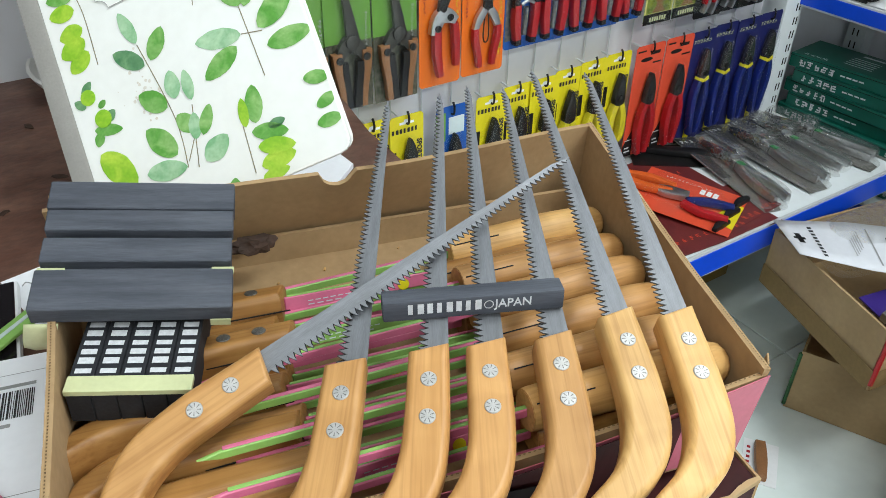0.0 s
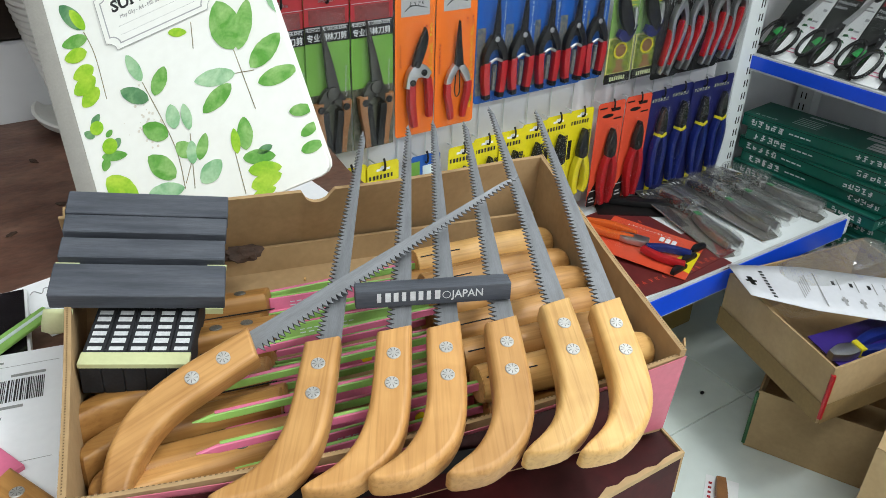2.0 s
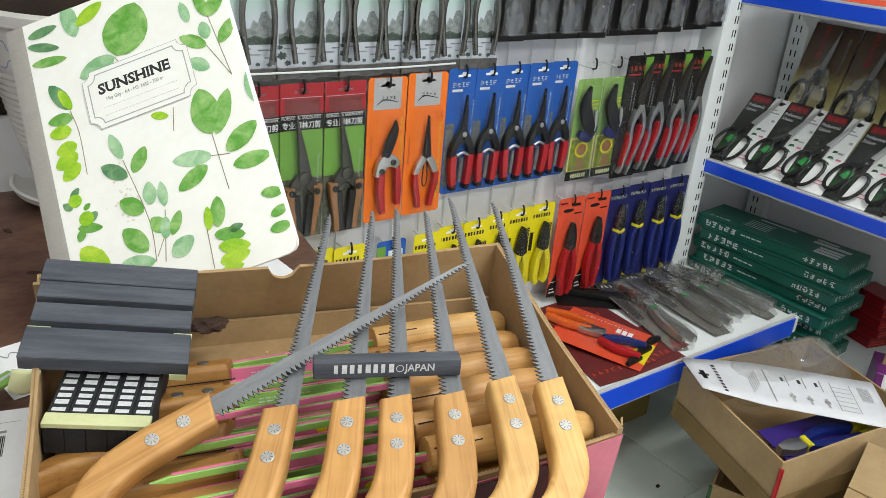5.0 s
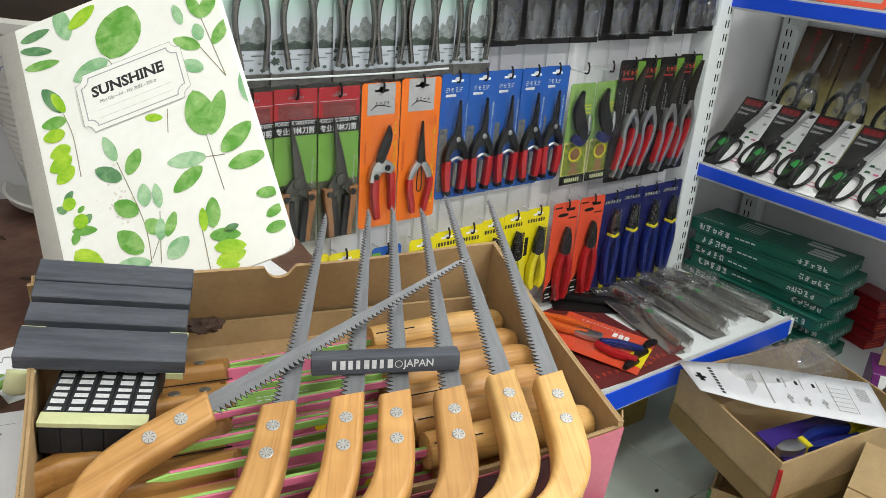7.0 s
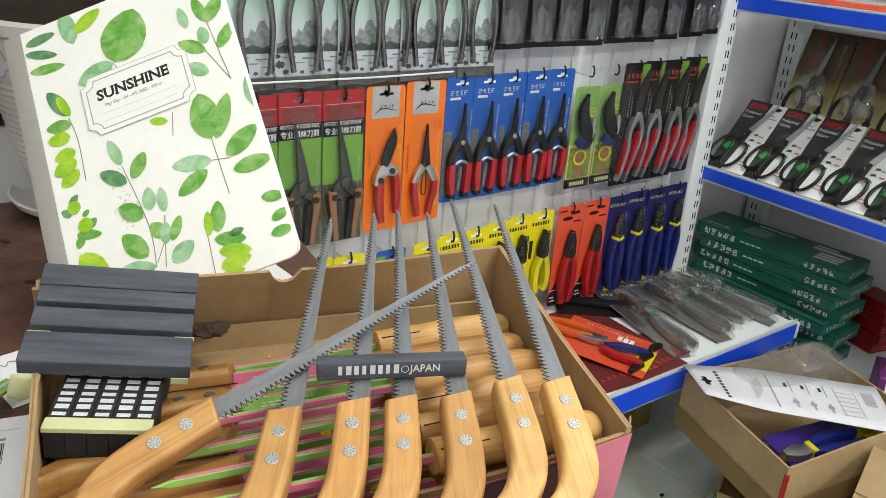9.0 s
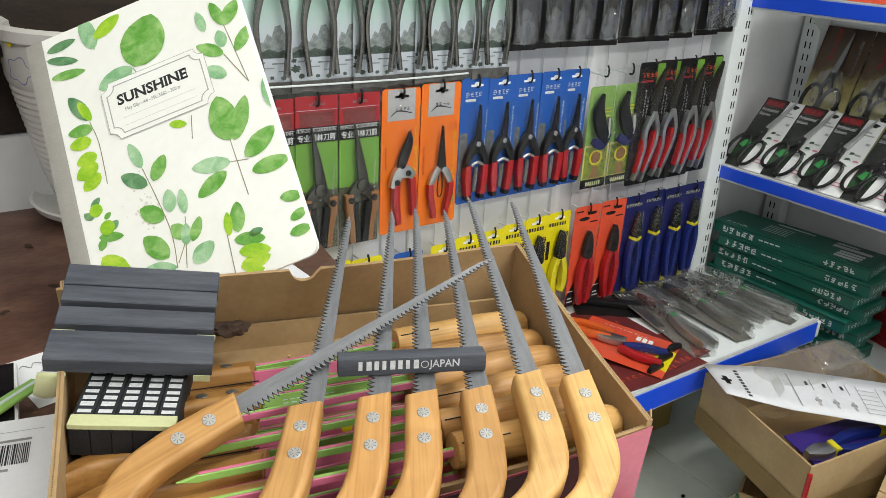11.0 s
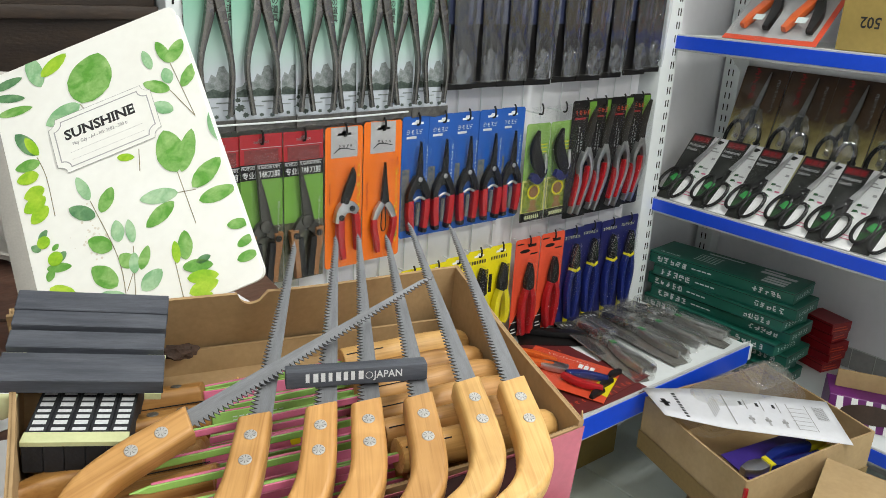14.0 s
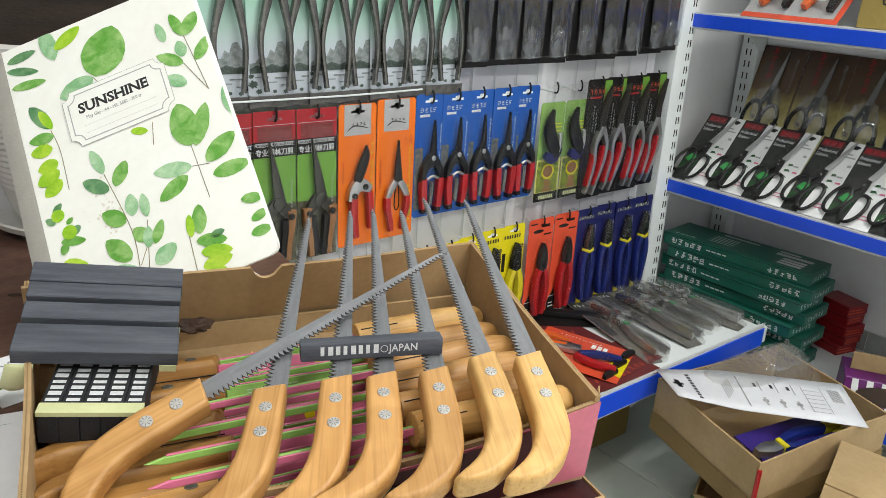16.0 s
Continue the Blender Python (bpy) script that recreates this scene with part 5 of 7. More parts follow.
lettering("PROFESSIONAL GARDEN KNIFE", 0.0078, INK_WHITE, t, Matrix.Translation((-0.0345, -0.0013, -0.0550)) @ FRONT, "lettering", 0, 0.60)
lettering("\u4e13\u4e1a\u56ed\u6797\u5200\u526a", 0.0118, INK_WHITE, t, Matrix.Translation((-0.0335, -0.0013, -0.0685)) @ FRONT, "lettering", 0.0002, 0.92)
part("header_window", prism([(-0.029, -0.046), (0.029, -0.046), (0.029, -0.024), (-0.029, -0.024)], 0.0008, 0.0010), mat("worn_red_print", (0.34, 0.06, 0.06), 0.4, 0, 0.3, 160, 0.02), t, "darker red header field", FRONT, False)
bars(glyph_bars(0.026, -0.115, 0.005, 8, True, RNG), C_GREY, t, Matrix.Translation((0, -0.0013, 0)) @ FRONT, "unreadable_print")
part("blade", ribbon([(-0.014, -0.045), (-0.004, -0.10), (0.004, -0.150)], [0.001, 0.012, 0.020], -0.012, -0.006, 0.001), GREY_STEEL, t, "long tapered steel blade")
part("pivot", shift(lathe([(0.010, 0), (0.010, 0.003), (0.005, 0.005)], 18), Matrix.Translation((0.0, -0.012, -0.146)) @ FRONT), GREY_STEEL, t, "round steel pivot")
part("shoulder", ribbon([(-0.022, -0.172), (-0.012, -0.158), (0.0, -0.150), (0.012, -0.158), (0.022, -0.172)], [0.012, 0.018, 0.026, 0.018, 0.012], -0.011, -0.003, 0.001), GREY_STEEL, t, "steel shoulders")
for s in (-1, 1):
    part("grip", ribbon([(s * 0.0235, -0.160), (s * 0.0225, -0.185), (s * 0.018, -0.215), (s * 0.016, -0.244)], [0.016, 0.013, 0.011, 0.010], -0.014, -0.002, 0.003), TAN_GRIP, t, "tan wooden grip")
    part("grip_inset", ribbon([(s * 0.013, -0.175), (s * 0.011, -0.21), (s * 0.006, -0.244)], [0.012, 0.014, 0.012], -0.0135, -0.003, 0.002), BLACK_PLASTIC, t, "black inner grip")
    part("boss", shift(lathe([(0.0055, 0), (0.0055, 0.002), (0.002, 0.003)], 14), Matrix.Translation((s * 0.021, -0.014, -0.169)) @ FRONT), DARK_STEEL, t, "round screw")
part("blister", dome(0.066, 0.225, 0.020, 0, -0.135), BLISTER, t, "clear plastic blister")
hook(t, 0, 0 + 0.0, -0.004)
repeats(t, [hp(0.4695, 0.864, WY + 0.003, 0.5), hp(0.399, 0.862, WY + 0.006, -0.4)])

# orange cards
t = hang_card("pruner_card", "red-handled pruner with angled blade on an orange blister card", "pruner", 0.617, 0.866, 0.073, 0.246, C_ORANGE, "orange pruner cards", WY - 0.002, slotc=BLACK_PLASTIC)
panel_on(t, -0.026, 0.026, -0.052, -0.001, C_GREY)
part("swoosh", ribbon([(-0.02, -0.044), (-0.006, -0.036), (0.02, -0.041)], [0.001, 0.002, 0.001], -0.0012, -0.0008), INK_BLACK, t, "black printed swoosh")
bars(glyph_bars(-0.012, -0.036, 0.006, 4, False, RNG), INK_BLACK, t, Matrix.Translation((0, -0.0013, 0)) @ FRONT, "unreadable_print")
bars(glyph_bars(0.026, -0.072, 0.006, 3, True, RNG) + glyph_bars(0.026, -0.105, 0.007, 14, True, RNG), C_YELLOW, t, Matrix.Translation((0, -0.0013, 0)) @ FRONT, "unreadable_print")
bars(glyph_bars(0.017, -0.072, 0.006, 2, True, RNG), C_RED, t, Matrix.Translation((0, -0.0013, 0)) @ FRONT, "unreadable_print")
bars(glyph_bars(-0.030, -0.10, 0.005, 6, True, RNG), C_RED, t, Matrix.Translation((0, -0.0013, 0)) @ FRONT, "unreadable_print")
part("blade", ribbon([(0.011, -0.068), (0.010, -0.085), (0.001, -0.110), (-0.006, -0.130)], [0.001, 0.013, 0.017, 0.012], -0.014, -0.008, 0.001), DARK_STEEL, t, "dark curved blade")
part("linkage", ribbon([(-0.018, -0.162), (-0.010, -0.140), (0.004, -0.135), (0.020, -0.145)], [0.014, 0.02, 0.022, 0.012], -0.015, -0.004, 0.002), BRIGHT_STEEL, t, "steel linkage plate")
for px, pz in ((-0.013, -0.152), (-0.004, -0.124), (0.008, -0.138)):
    part("bolt", shift(lathe([(0.0052, 0), (0.0052, 0.002), (0.002, 0.003)], 12), Matrix.Translation((px, -0.015, pz)) @ FRONT), DARK_STEEL, t, "bolt head")
part("grip", ribbon([(-0.012, -0.155), (-0.012, -0.19), (-0.006, -0.228)], [0.013, 0.014, 0.010], -0.016, -0.003, 0.004), RED_GRIP, t, "red grip")
part("grip", ribbon([(0.018, -0.148), (0.021, -0.18), (0.022, -0.215)], [0.011, 0.012, 0.009], -0.016, -0.003, 0.004), RED_GRIP, t, "red grip")
part("blister", dome(0.060, 0.225, 0.022, -0.003, -0.130), BLISTER, t, "clear plastic blister")
hook(t, 0, 0, -0.004)
t = hang_card("snips_card", "red-handled fine snips on an orange blister card", "snips", 0.6945, 0.870, 0.079, 0.247, C_ORANGE, "orange pruner cards", WY - 0.003, slotc=BLACK_PLASTIC)
panel_on(t, -0.026, 0.026, -0.055, -0.001, C_GREY)
part("swoosh", ribbon([(-0.02, -0.046), (-0.006, -0.038), (0.02, -0.043)], [0.001, 0.002, 0.001], -0.0012, -0.0008), INK_BLACK, t, "black printed swoosh")
bars(glyph_bars(-0.012, -0.038, 0.006, 4, False, RNG), INK_BLACK, t, Matrix.Translation((0, -0.0013, 0)) @ FRONT, "unreadable_print")
bars(glyph_bars(0.027, -0.090, 0.007, 16, True, RNG), C_YELLOW, t, Matrix.Translation((0, -0.0013, 0)) @ FRONT, "unreadable_print")
bars(glyph_bars(0.018, -0.072, 0.006, 2, True, RNG) + glyph_bars(0.028, -0.072, 0.006, 2, True, RNG) + glyph_bars(-0.034, -0.11, 0.005, 8, True, RNG), C_RED, t, Matrix.Translation((0, -0.0013, 0)) @ FRONT, "unreadable_print")
panel_on(t, 0.024, 0.035, -0.212, -0.178, C_TREE)
part("blade", ribbon([(0.0, -0.070), (0.0, -0.10), (0.001, -0.142)], [0.001, 0.007, 0.016], -0.012, -0.006, 0.001), DARK_STEEL, t, "narrow black blades")
for s in (-1, 1):
    part("shoulder", ribbon([(s * 0.004, -0.142), (s * 0.014, -0.156), (s * 0.021, -0.172)], [0.012, 0.013, 0.009], -0.012, -0.004, 0.002), BRIGHT_STEEL, t, "steel shoulder")
    part("grip", ribbon([(s * 0.021, -0.170), (s * 0.020, -0.190), (s * 0.014, -0.215), (s * 0.012, -0.232)], [0.010, 0.011, 0.010, 0.008], -0.014, -0.003, 0.003), RED_GRIP, t, "red grip")
part("spring", rod([(-0.003, -0.008, -0.150), (-0.005, -0.008, -0.185), (0.0, -0.008, -0.195), (0.005, -0.008, -0.185), (0.003, -0.008, -0.150)], 0.0011, 6), DARK_STEEL, t, "wire spring")
part("blister", dome(0.060, 0.20, 0.020, -0.003, -0.145), BLISTER, t, "clear plastic blister")
hook(t, 0, 0, -0.004)

# blue cards
t = hang_card("blue_pruner_card", "black-bladed snips with red handles on a blue blister card", "snips", 0.770, 0.873, 0.066, 0.224, C_BLUE, "blue snips cards", slotc=C_WHITE)
bars(glyph_bars(-0.024, -0.032, 0.0085, 4, False, RNG, 1.1), INK_WHITE, t, Matrix.Translation((0, -0.0013, 0)) @ FRONT, "unreadable_print")
bars([(-0.024, -0.040, 0.022, 0.0045)], INK_WHITE, t, Matrix.Translation((0, -0.0013, 0)) @ FRONT, "print_line")
bars(glyph_bars(0.022, -0.060, 0.0055, 16, True, RNG), C_PALE, t, Matrix.Translation((0, -0.0013, 0)) @ FRONT, "unreadable_print")
panel_on(t, -0.031, -0.014, -0.21, -0.095, C_FLORAL)
part("blade", ribbon([(0.002, -0.044), (0.002, -0.080), (0.0, -0.115)], [0.001, 0.009, 0.014], -0.014, -0.008, 0.001), BLACK_PLASTIC, t, "narrow black blades")
part("pivot", shift(lathe([(0.0045, 0), (0.0045, 0.002), (0.002, 0.003)], 14), Matrix.Translation((0, -0.0145, -0.112)) @ FRONT), BRIGHT_STEEL, t, "pivot bolt")
for q in (-1, 1):
    part("bow", ribbon([(q * 0.002, -0.108), (q * 0.011, -0.124), (q * 0.019, -0.140), (q * 0.020, -0.158)], [0.012, 0.014, 0.012, 0.010], -0.015, -0.004, 0.002), BLACK_PLASTIC, t, "black rounded shoulder")
part("bridge", ribbon([(-0.012, -0.130), (0.0, -0.126), (0.012, -0.130)], [0.006, 0.008, 0.006], -0.013, -0.004, 0.001), BLACK_PLASTIC, t, "black bridge")
part("catch", rod([(-0.012, -0.015, -0.150), (0.0, -0.015, -0.145), (0.012, -0.015, -0.150)], 0.0026, 6), BRIGHT_STEEL, t, "steel catch")
for s in (-1, 1):
    part("grip", ribbon([(s * 0.0185, -0.150), (s * 0.0185, -0.175), (s * 0.0150, -0.206)], [0.013, 0.014, 0.012], -0.017, -0.003, 0.004), RED_GRIP, t, "red grip")
    part("grip_end", ribbon([(s * 0.0150, -0.205), (s * 0.0140, -0.214)], [0.012, 0.010], -0.0165, -0.003, 0.003), BLACK_PLASTIC, t, "black grip end")
part("spring", rod([(0, -0.010, -0.156), (0.001, -0.010, -0.17), (-0.001, -0.010, -0.200)], 0.0042, 8), C_FLORAL, t, "coil spring")
part("blister", dome(0.056, 0.185, 0.021, 0, -0.128), BLISTER, t, "clear plastic blister")
hook(t, 0, 0, -0.004)
repeats(t, [hp(0.829, 0.8735, WY - 0.001, 0.6), hp(0.889, 0.873, WY + 0.002, -0.5), hp(0.951, 0.874, WY, 0.4), hp(1.008, 0.874, WY + 0.004, 0.8)])

# clear packs with a green insert
INSERT = mat("leaf_green_insert", (0.20, 0.40, 0.07), 0.4, 0, 0.15, 60, 0.02, (1, 1, 1), (0.32, 0.50, 0.16))
t = hang_card("clear_pruner_pack", "dark pruner in a clear pack with green tree-print insert", "pruner", 1.080, 0.838, 0.068, 0.205, INSERT, "clear pruner packs", WY)
panel_on(t, -0.034, 0.034, -0.205, -0.116, mat("pale_yellow_print", (0.72, 0.66, 0.24), 0.45, 0, 0.1, 40, 0.02))
panel_on(t, -0.030, 0.030, -0.185, -0.120, C_TREE, lift=0.0009)
panel_on(t, -0.034, 0.034, -0.205, -0.186, C_BLACK, lift=0.0010)
part("sun_ring", prism([(0.018 * math.cos(a), -0.142 + 0.016 * math.sin(a)) for a in [2 * math.pi * k / 18 for k in range(18)]], 0.0009, 0.0012), C_YELLOW, t, "", FRONT, False)
part("sun_print", prism([(0.0135 * math.cos(a), -0.142 + 0.012 * math.sin(a)) for a in [2 * math.pi * k / 18 for k in range(18)]], 0.0012, 0.0015), TAN_GRIP, t, "", FRONT, False)
part("trunk_print", prism([(-0.016, -0.184), (0.016, -0.184), (0.007, -0.172), (0.010, -0.160), (-0.010, -0.160), (-0.006, -0.172)], 0.0009, 0.0013), TAN_GRIP, t, "", FRONT, False)
bars([(-0.02 + 0.006 * k, -0.200, 0.0042, 0.008) for k in range(7)], YELLOW_TAPE, t, Matrix.Translation((0, -0.0013, 0)) @ FRONT, "unreadable_print")
bars([(0.004, -0.045, 0.024, 0.002), (0.008, -0.052, 0.02, 0.002), (0.008, -0.060, 0.018, 0.002)], C_YELLOW, t, Matrix.Translation((0, -0.0013, 0)) @ FRONT, "print_line")
part("blade", ribbon([(-0.010, -0.012), (-0.018, -0.045), (-0.006, -0.080), (0.012, -0.108)], [0.003, 0.024, 0.028, 0.018], -0.016, -0.008, 0.001), BLACK_PLASTIC, t, "dark broad blade")
part("hook_blade", ribbon([(0.020, -0.092), (0.0, -0.112), (-0.022, -0.104)], [0.006, 0.022, 0.014], -0.015, -0.006, 0.001), C_NAVY, t, "dark blue counter blade")
part("spring", rod([(0.012, -0.012, -0.06), (0.016, -0.012, -0.08), (0.013, -0.012, -0.10)], 0.0045, 8), BRIGHT_STEEL, t, "coil spring")
part("clear_header", prism([(-0.036, -0.20), (0.036, -0.20), (0.036, 0.036), (-0.036, 0.036)], 0.012, 0.0128), BLISTER, t, "clear plastic header", FRONT, False)
part("blister", dome(0.066, 0.20, 0.024, 0, -0.105), BLISTER, t, "clear plastic blister")
hook(t, 0, 0, 0.030)
repeats(t, [hp(1.152, 0.838, WY + 0.002, -0.6)])

# black cards with silver pruners
t = hang_card("steel_pruner_card", "large silver and red pruner on a black blister card", "pruner", 1.212, 0.878, 0.076, 0.256, C_BLACK, "steel pruner cards", WY - 0.002)
bars(glyph_bars(-0.030, -0.030, 0.010, 4, False, RNG), C_VERMILION, t, Matrix.Translation((0, -0.0013, 0)) @ FRONT, "unreadable_print")
bars([(-0.03, -0.040, 0.035, 0.004)], C_RED, t, Matrix.Translation((0, -0.0013, 0)) @ FRONT, "print_line")
bars(glyph_bars(-0.006, -0.075, 0.006, 12, True, RNG), INK_WHITE, t, Matrix.Translation((0, -0.0013, 0)) @ FRONT, "unreadable_print")
panel_on(t, 0.014, 0.036, -0.060, -0.004, C_GREEN)
bars(glyph_bars(-0.014, -0.06, 0.005, 9, True, RNG), INK_WHITE, t, Matrix.Translation((0, -0.0013, 0)) @ FRONT, "unreadable_print")
part("blade", ribbon([(0.026, -0.012), (0.014, -0.045), (0.004, -0.085), (0.004, -0.110)], [0.001, 0.016, 0.020, 0.016], -0.016, -0.008, 0.002), GREY_STEEL, t, "steel blade")
part("frame_arm", ribbon([(0.008, -0.10), (-0.012, -0.135), (-0.010, -0.175), (-0.022, -0.225), (-0.030, -0.240)], [0.016, 0.010, 0.0085, 0.008, 0.005], -0.019, -0.006, 0.003), BRIGHT_STEEL, t, "bright forged handle")
part("frame_arm", ribbon([(0.006, -0.10), (0.022, -0.135), (0.020, -0.17), (0.004, -0.215), (-0.008, -0.245)], [0.014, 0.010, 0.0085, 0.008, 0.005], -0.019, -0.006, 0.003), BRIGHT_STEEL, t, "bright forged handle")
part("grip", ribbon([(-0.013, -0.14), (-0.014, -0.175), (-0.026, -0.225)], [0.005, 0.007, 0.005], -0.017, -0.004, 0.003), RED_GRIP, t, "red grip inlay")
part("grip", ribbon([(0.016, -0.14), (0.012, -0.175), (-0.004, -0.225)], [0.005, 0.007, 0.005], -0.017, -0.004, 0.003), RED_GRIP, t, "red grip inlay")
part("pivot", shift(lathe([(0.006, 0), (0.006, 0.003), (0.002, 0.004)], 14), Matrix.Translation((0.005, -0.017, -0.103)) @ FRONT), BRIGHT_STEEL, t, "pivot bolt")
part("blister", dome(0.070, 0.24, 0.025, 0, -0.130), BLISTER, t, "clear plastic blister")
hook(t, 0, 0, -0.004)
repeats(t, [hp(1.274, 0.879, WY + 0.001, 1.0), hp(1.335, 0.880, WY - 0.002, 0.0), hp(1.402, 0.882, WY + 0.003, 0.8)])


def pliers(t, head, grip, collar, top, length):
    """Closed side-cutting pliers, head up."""
    part("jaw", ribbon([(0.0, top), (0.001, top - 0.02), (0.0, top - 0.045), (0.0, top - 0.062)], [0.003, 0.016, 0.024, 0.020], -0.018, -0.005, 0.003), head, t, "steel pliers head")
    part("pivot", shift(lathe([(0.006, 0), (0.006, 0.002), (0.002, 0.003)], 14), Matrix.Translation((0, -0.018, top - 0.045)) @ FRONT), DARK_STEEL, t, "pivot")
    for s in (-1, 1):
        part("grip", ribbon([(s * 0.006, top - 0.058), (s * 0.014, top - 0.085), (s * 0.015, top - 0.12), (s * 0.008, top - length)], [0.012, 0.014, 0.014, 0.010], -0.019, -0.004, 0.004), grip, t, "dipped plastic grip")
        if collar:
            part("collar", ribbon([(s * 0.005, top - 0.057), (s * 0.008, top - 0.063)], [0.013, 0.013], -0.0195, -0.0045, 0.002), collar, t, "yellow collar")


# yellow cards
t = hang_card("pliers_card", "yellow-handled pliers on a yellow blister card", "pliers", 0.5585, 0.583, 0.060, 0.172, C_YELLOW, "yellow pliers cards", slotc=C_WHITE)
wordmark(0.048, 0.0076, 7, INK_BLACK, t, Matrix.Translation((-0.027, -0.0013, -0.029)) @ FRONT, "black printed mark")
lettering("SPORT PLIERS", 0.0125, INK_BLACK, t, Matrix.Translation((0.018, -0.0013, -0.045)) @ FRONT @ pose(0, 0, 0, 0, 0, -90), "lettering", 0.0005, 0.92)
panel_on(t, -0.030, -0.020, -0.10, -0.06, C_BLACK)
pliers(t, DARK_STEEL, YELLOW_GRIP, None, -0.036, 0.135)
part("blister", dome(0.036, 0.135, 0.021, 0.0, -0.100), BLISTER, t, "clear plastic blister")
hook(t, 0, 0, -0.003)
repeats(t, [hp(x, z, WY + dy, a) for x, z, dy, a in ((0.500, 0.584, 0.004, -1.0), (0.720, 0.578, 0.0, 1.0), (0.775, 0.583, 0.002, -0.6), (0.830, 0.585, -0.002, 0.5), (0.885, 0.588, 0.001, 0.8), (0.941, 0.592, 0.0, -0.4), (1.004, 0.592, 0.003, 0.3))])
t = hang_card("blue_pliers_card", "small tool on a blue and green blister card", "pliers", 0.645, 0.576, 0.060, 0.16, C_BLUE, "blue pliers cards", WY + 0.004)
panel_on(t, -0.030, -0.012, -0.06, -0.01, C_GREEN)
panel_on(t, -0.006, 0.024, -0.05, -0.02, C_PALE)
pliers(t, DARK_STEEL, BLUE_GRIP, None, -0.045, 0.11)
part("blister", dome(0.040, 0.11, 0.02, 0, -0.10), BLISTER, t, "clear plastic blister")
hook(t, 0, 0, -0.003)
# vermilion cards
t = hang_card("red_pliers_card", "red-handled cutting pliers on a vermilion blister card", "pliers", 1.080, 0.594, 0.073, 0.224, C_VERMILION, "vermilion pliers cards")
part("logo_oval", prism([(-0.008 + 0.015 * math.cos(a), -0.028 + 0.004 * math.sin(a)) for a in [2 * math.pi * k / 20 for k in range(20)]], 0.0006, 0.0009), C_BLACK, t, "dark oval print", FRONT, False)
bars([(-0.033, -0.012, 0.020, 0.003), (0.008, -0.038, 0.022, 0.003), (0.0, -0.020, 0.024, 0.006)], C_BLACK, t, Matrix.Translation((0, -0.0013, 0)) @ FRONT, "print_line")
part("corner_print", prism([(-0.036, -0.224), (-0.012, -0.224), (-0.012, -0.160), (-0.036, -0.20)], 0.0006, 0.0009), C_BLACK, t, "", FRONT, False)
bars([(-0.032, -0.215, 0.016, 0.003), (-0.032, -0.207, 0.012, 0.003), (-0.034, -0.190, 0.018, 0.002)], INK_WHITE, t, Matrix.Translation((0, -0.0014, 0)) @ FRONT, "print_line")
pliers(t, DARK_STEEL, RED_GRIP, None, -0.052, 0.165)
part("blister", dome(0.046, 0.175, 0.022, 0, -0.132), BLISTER, t, "clear plastic blister")
hook(t, 0, 0, -0.003)
repeats(t, [hp(1.154, 0.596, WY - 0.002, 0.4)])
# navy cards
t = hang_card("navy_pliers_card", "navy-handled cutting pliers with yellow collars on a navy card", "pliers", 1.224, 0.594, 0.068, 0.234, C_NAVY, "navy pliers cards")
bars(glyph_bars(-0.030, -0.024, 0.008, 6, False, RNG, 1.05), YELLOW_TAPE, t, Matrix.Translation((0, -0.0013, 0)) @ FRONT, "unreadable_print")
bars(glyph_bars(0.026, -0.045, 0.006, 8, True, RNG), C_GREY, t, Matrix.Translation((0, -0.0013, 0)) @ FRONT, "unreadable_print")
pliers(t, WARM_STEEL, BLUE_GRIP, YELLOW_GRIP, -0.034, 0.178)
panel_on(t, -0.008, 0.008, -0.230, -0.205, C_YELLOW)
part("blister", dome(0.046, 0.19, 0.022, 0, -0.125), BLISTER, t, "clear plastic blister")
hook(t, 0, 0, -0.003)
repeats(t, [hp(1.289, 0.595, WY + 0.003, 0.6), hp(1.353, 0.595, WY, -0.3), hp(1.420, 0.595, WY + 0.002, 0.5)])

# long landscape cards with bonsai cutters
C_MIST = gradient_print("mint_to_mist_print", -0.304, -0.02, [(0.0, (0.46, 0.50, 0.55)), (0.22, (0.52, 0.56, 0.62)), (0.36, (0.42, 0.60, 0.54)), (0.62, (0.22, 0.50, 0.36)), (1.0, (0.10, 0.36, 0.22))], 0.05, 24)
t = hang_card("cutter_card", "long steel bonsai cutter on a mint landscape card", "bonsai cutter", 0.733, 1.192, 0.078, 0.304, C_MIST, "bonsai cutter cards", WY + 0.004)
part("hill_print", prism([(-0.036, -0.266), (0.038, -0.266), (0.038, -0.250), (0.030, -0.238), (0.024, -0.234), (0.018, -0.224), (0.010, -0.226), (0.005, -0.240), (-0.002, -0.236), (-0.008, -0.248), (-0.020, -0.246), (-0.026, -0.254), (-0.036, -0.256)], 0.0006, 0.0009), C_ROCK, t, "grey rock print", FRONT, False)
part("wood_print", prism([(-0.036, -0.270), (0.038, -0.270), (0.038, -0.262), (0.026, -0.258), (0.014, -0.262), (0.0, -0.257), (-0.012, -0.262), (-0.024, -0.258), (-0.036, -0.263)], 0.0009, 0.0012), C_FOREST, t, "dark wood print", FRONT, False)
bars([(-0.028, -0.277, 0.022, 0.0022), (0.004, -0.279, 0.026, 0.0020), (-0.012, -0.285, 0.020, 0.0018), (0.014, -0.290, 0.018, 0.0016)], C_ROCK, t, Matrix.Translation((0, -0.0012, 0)) @ FRONT, "water_print")
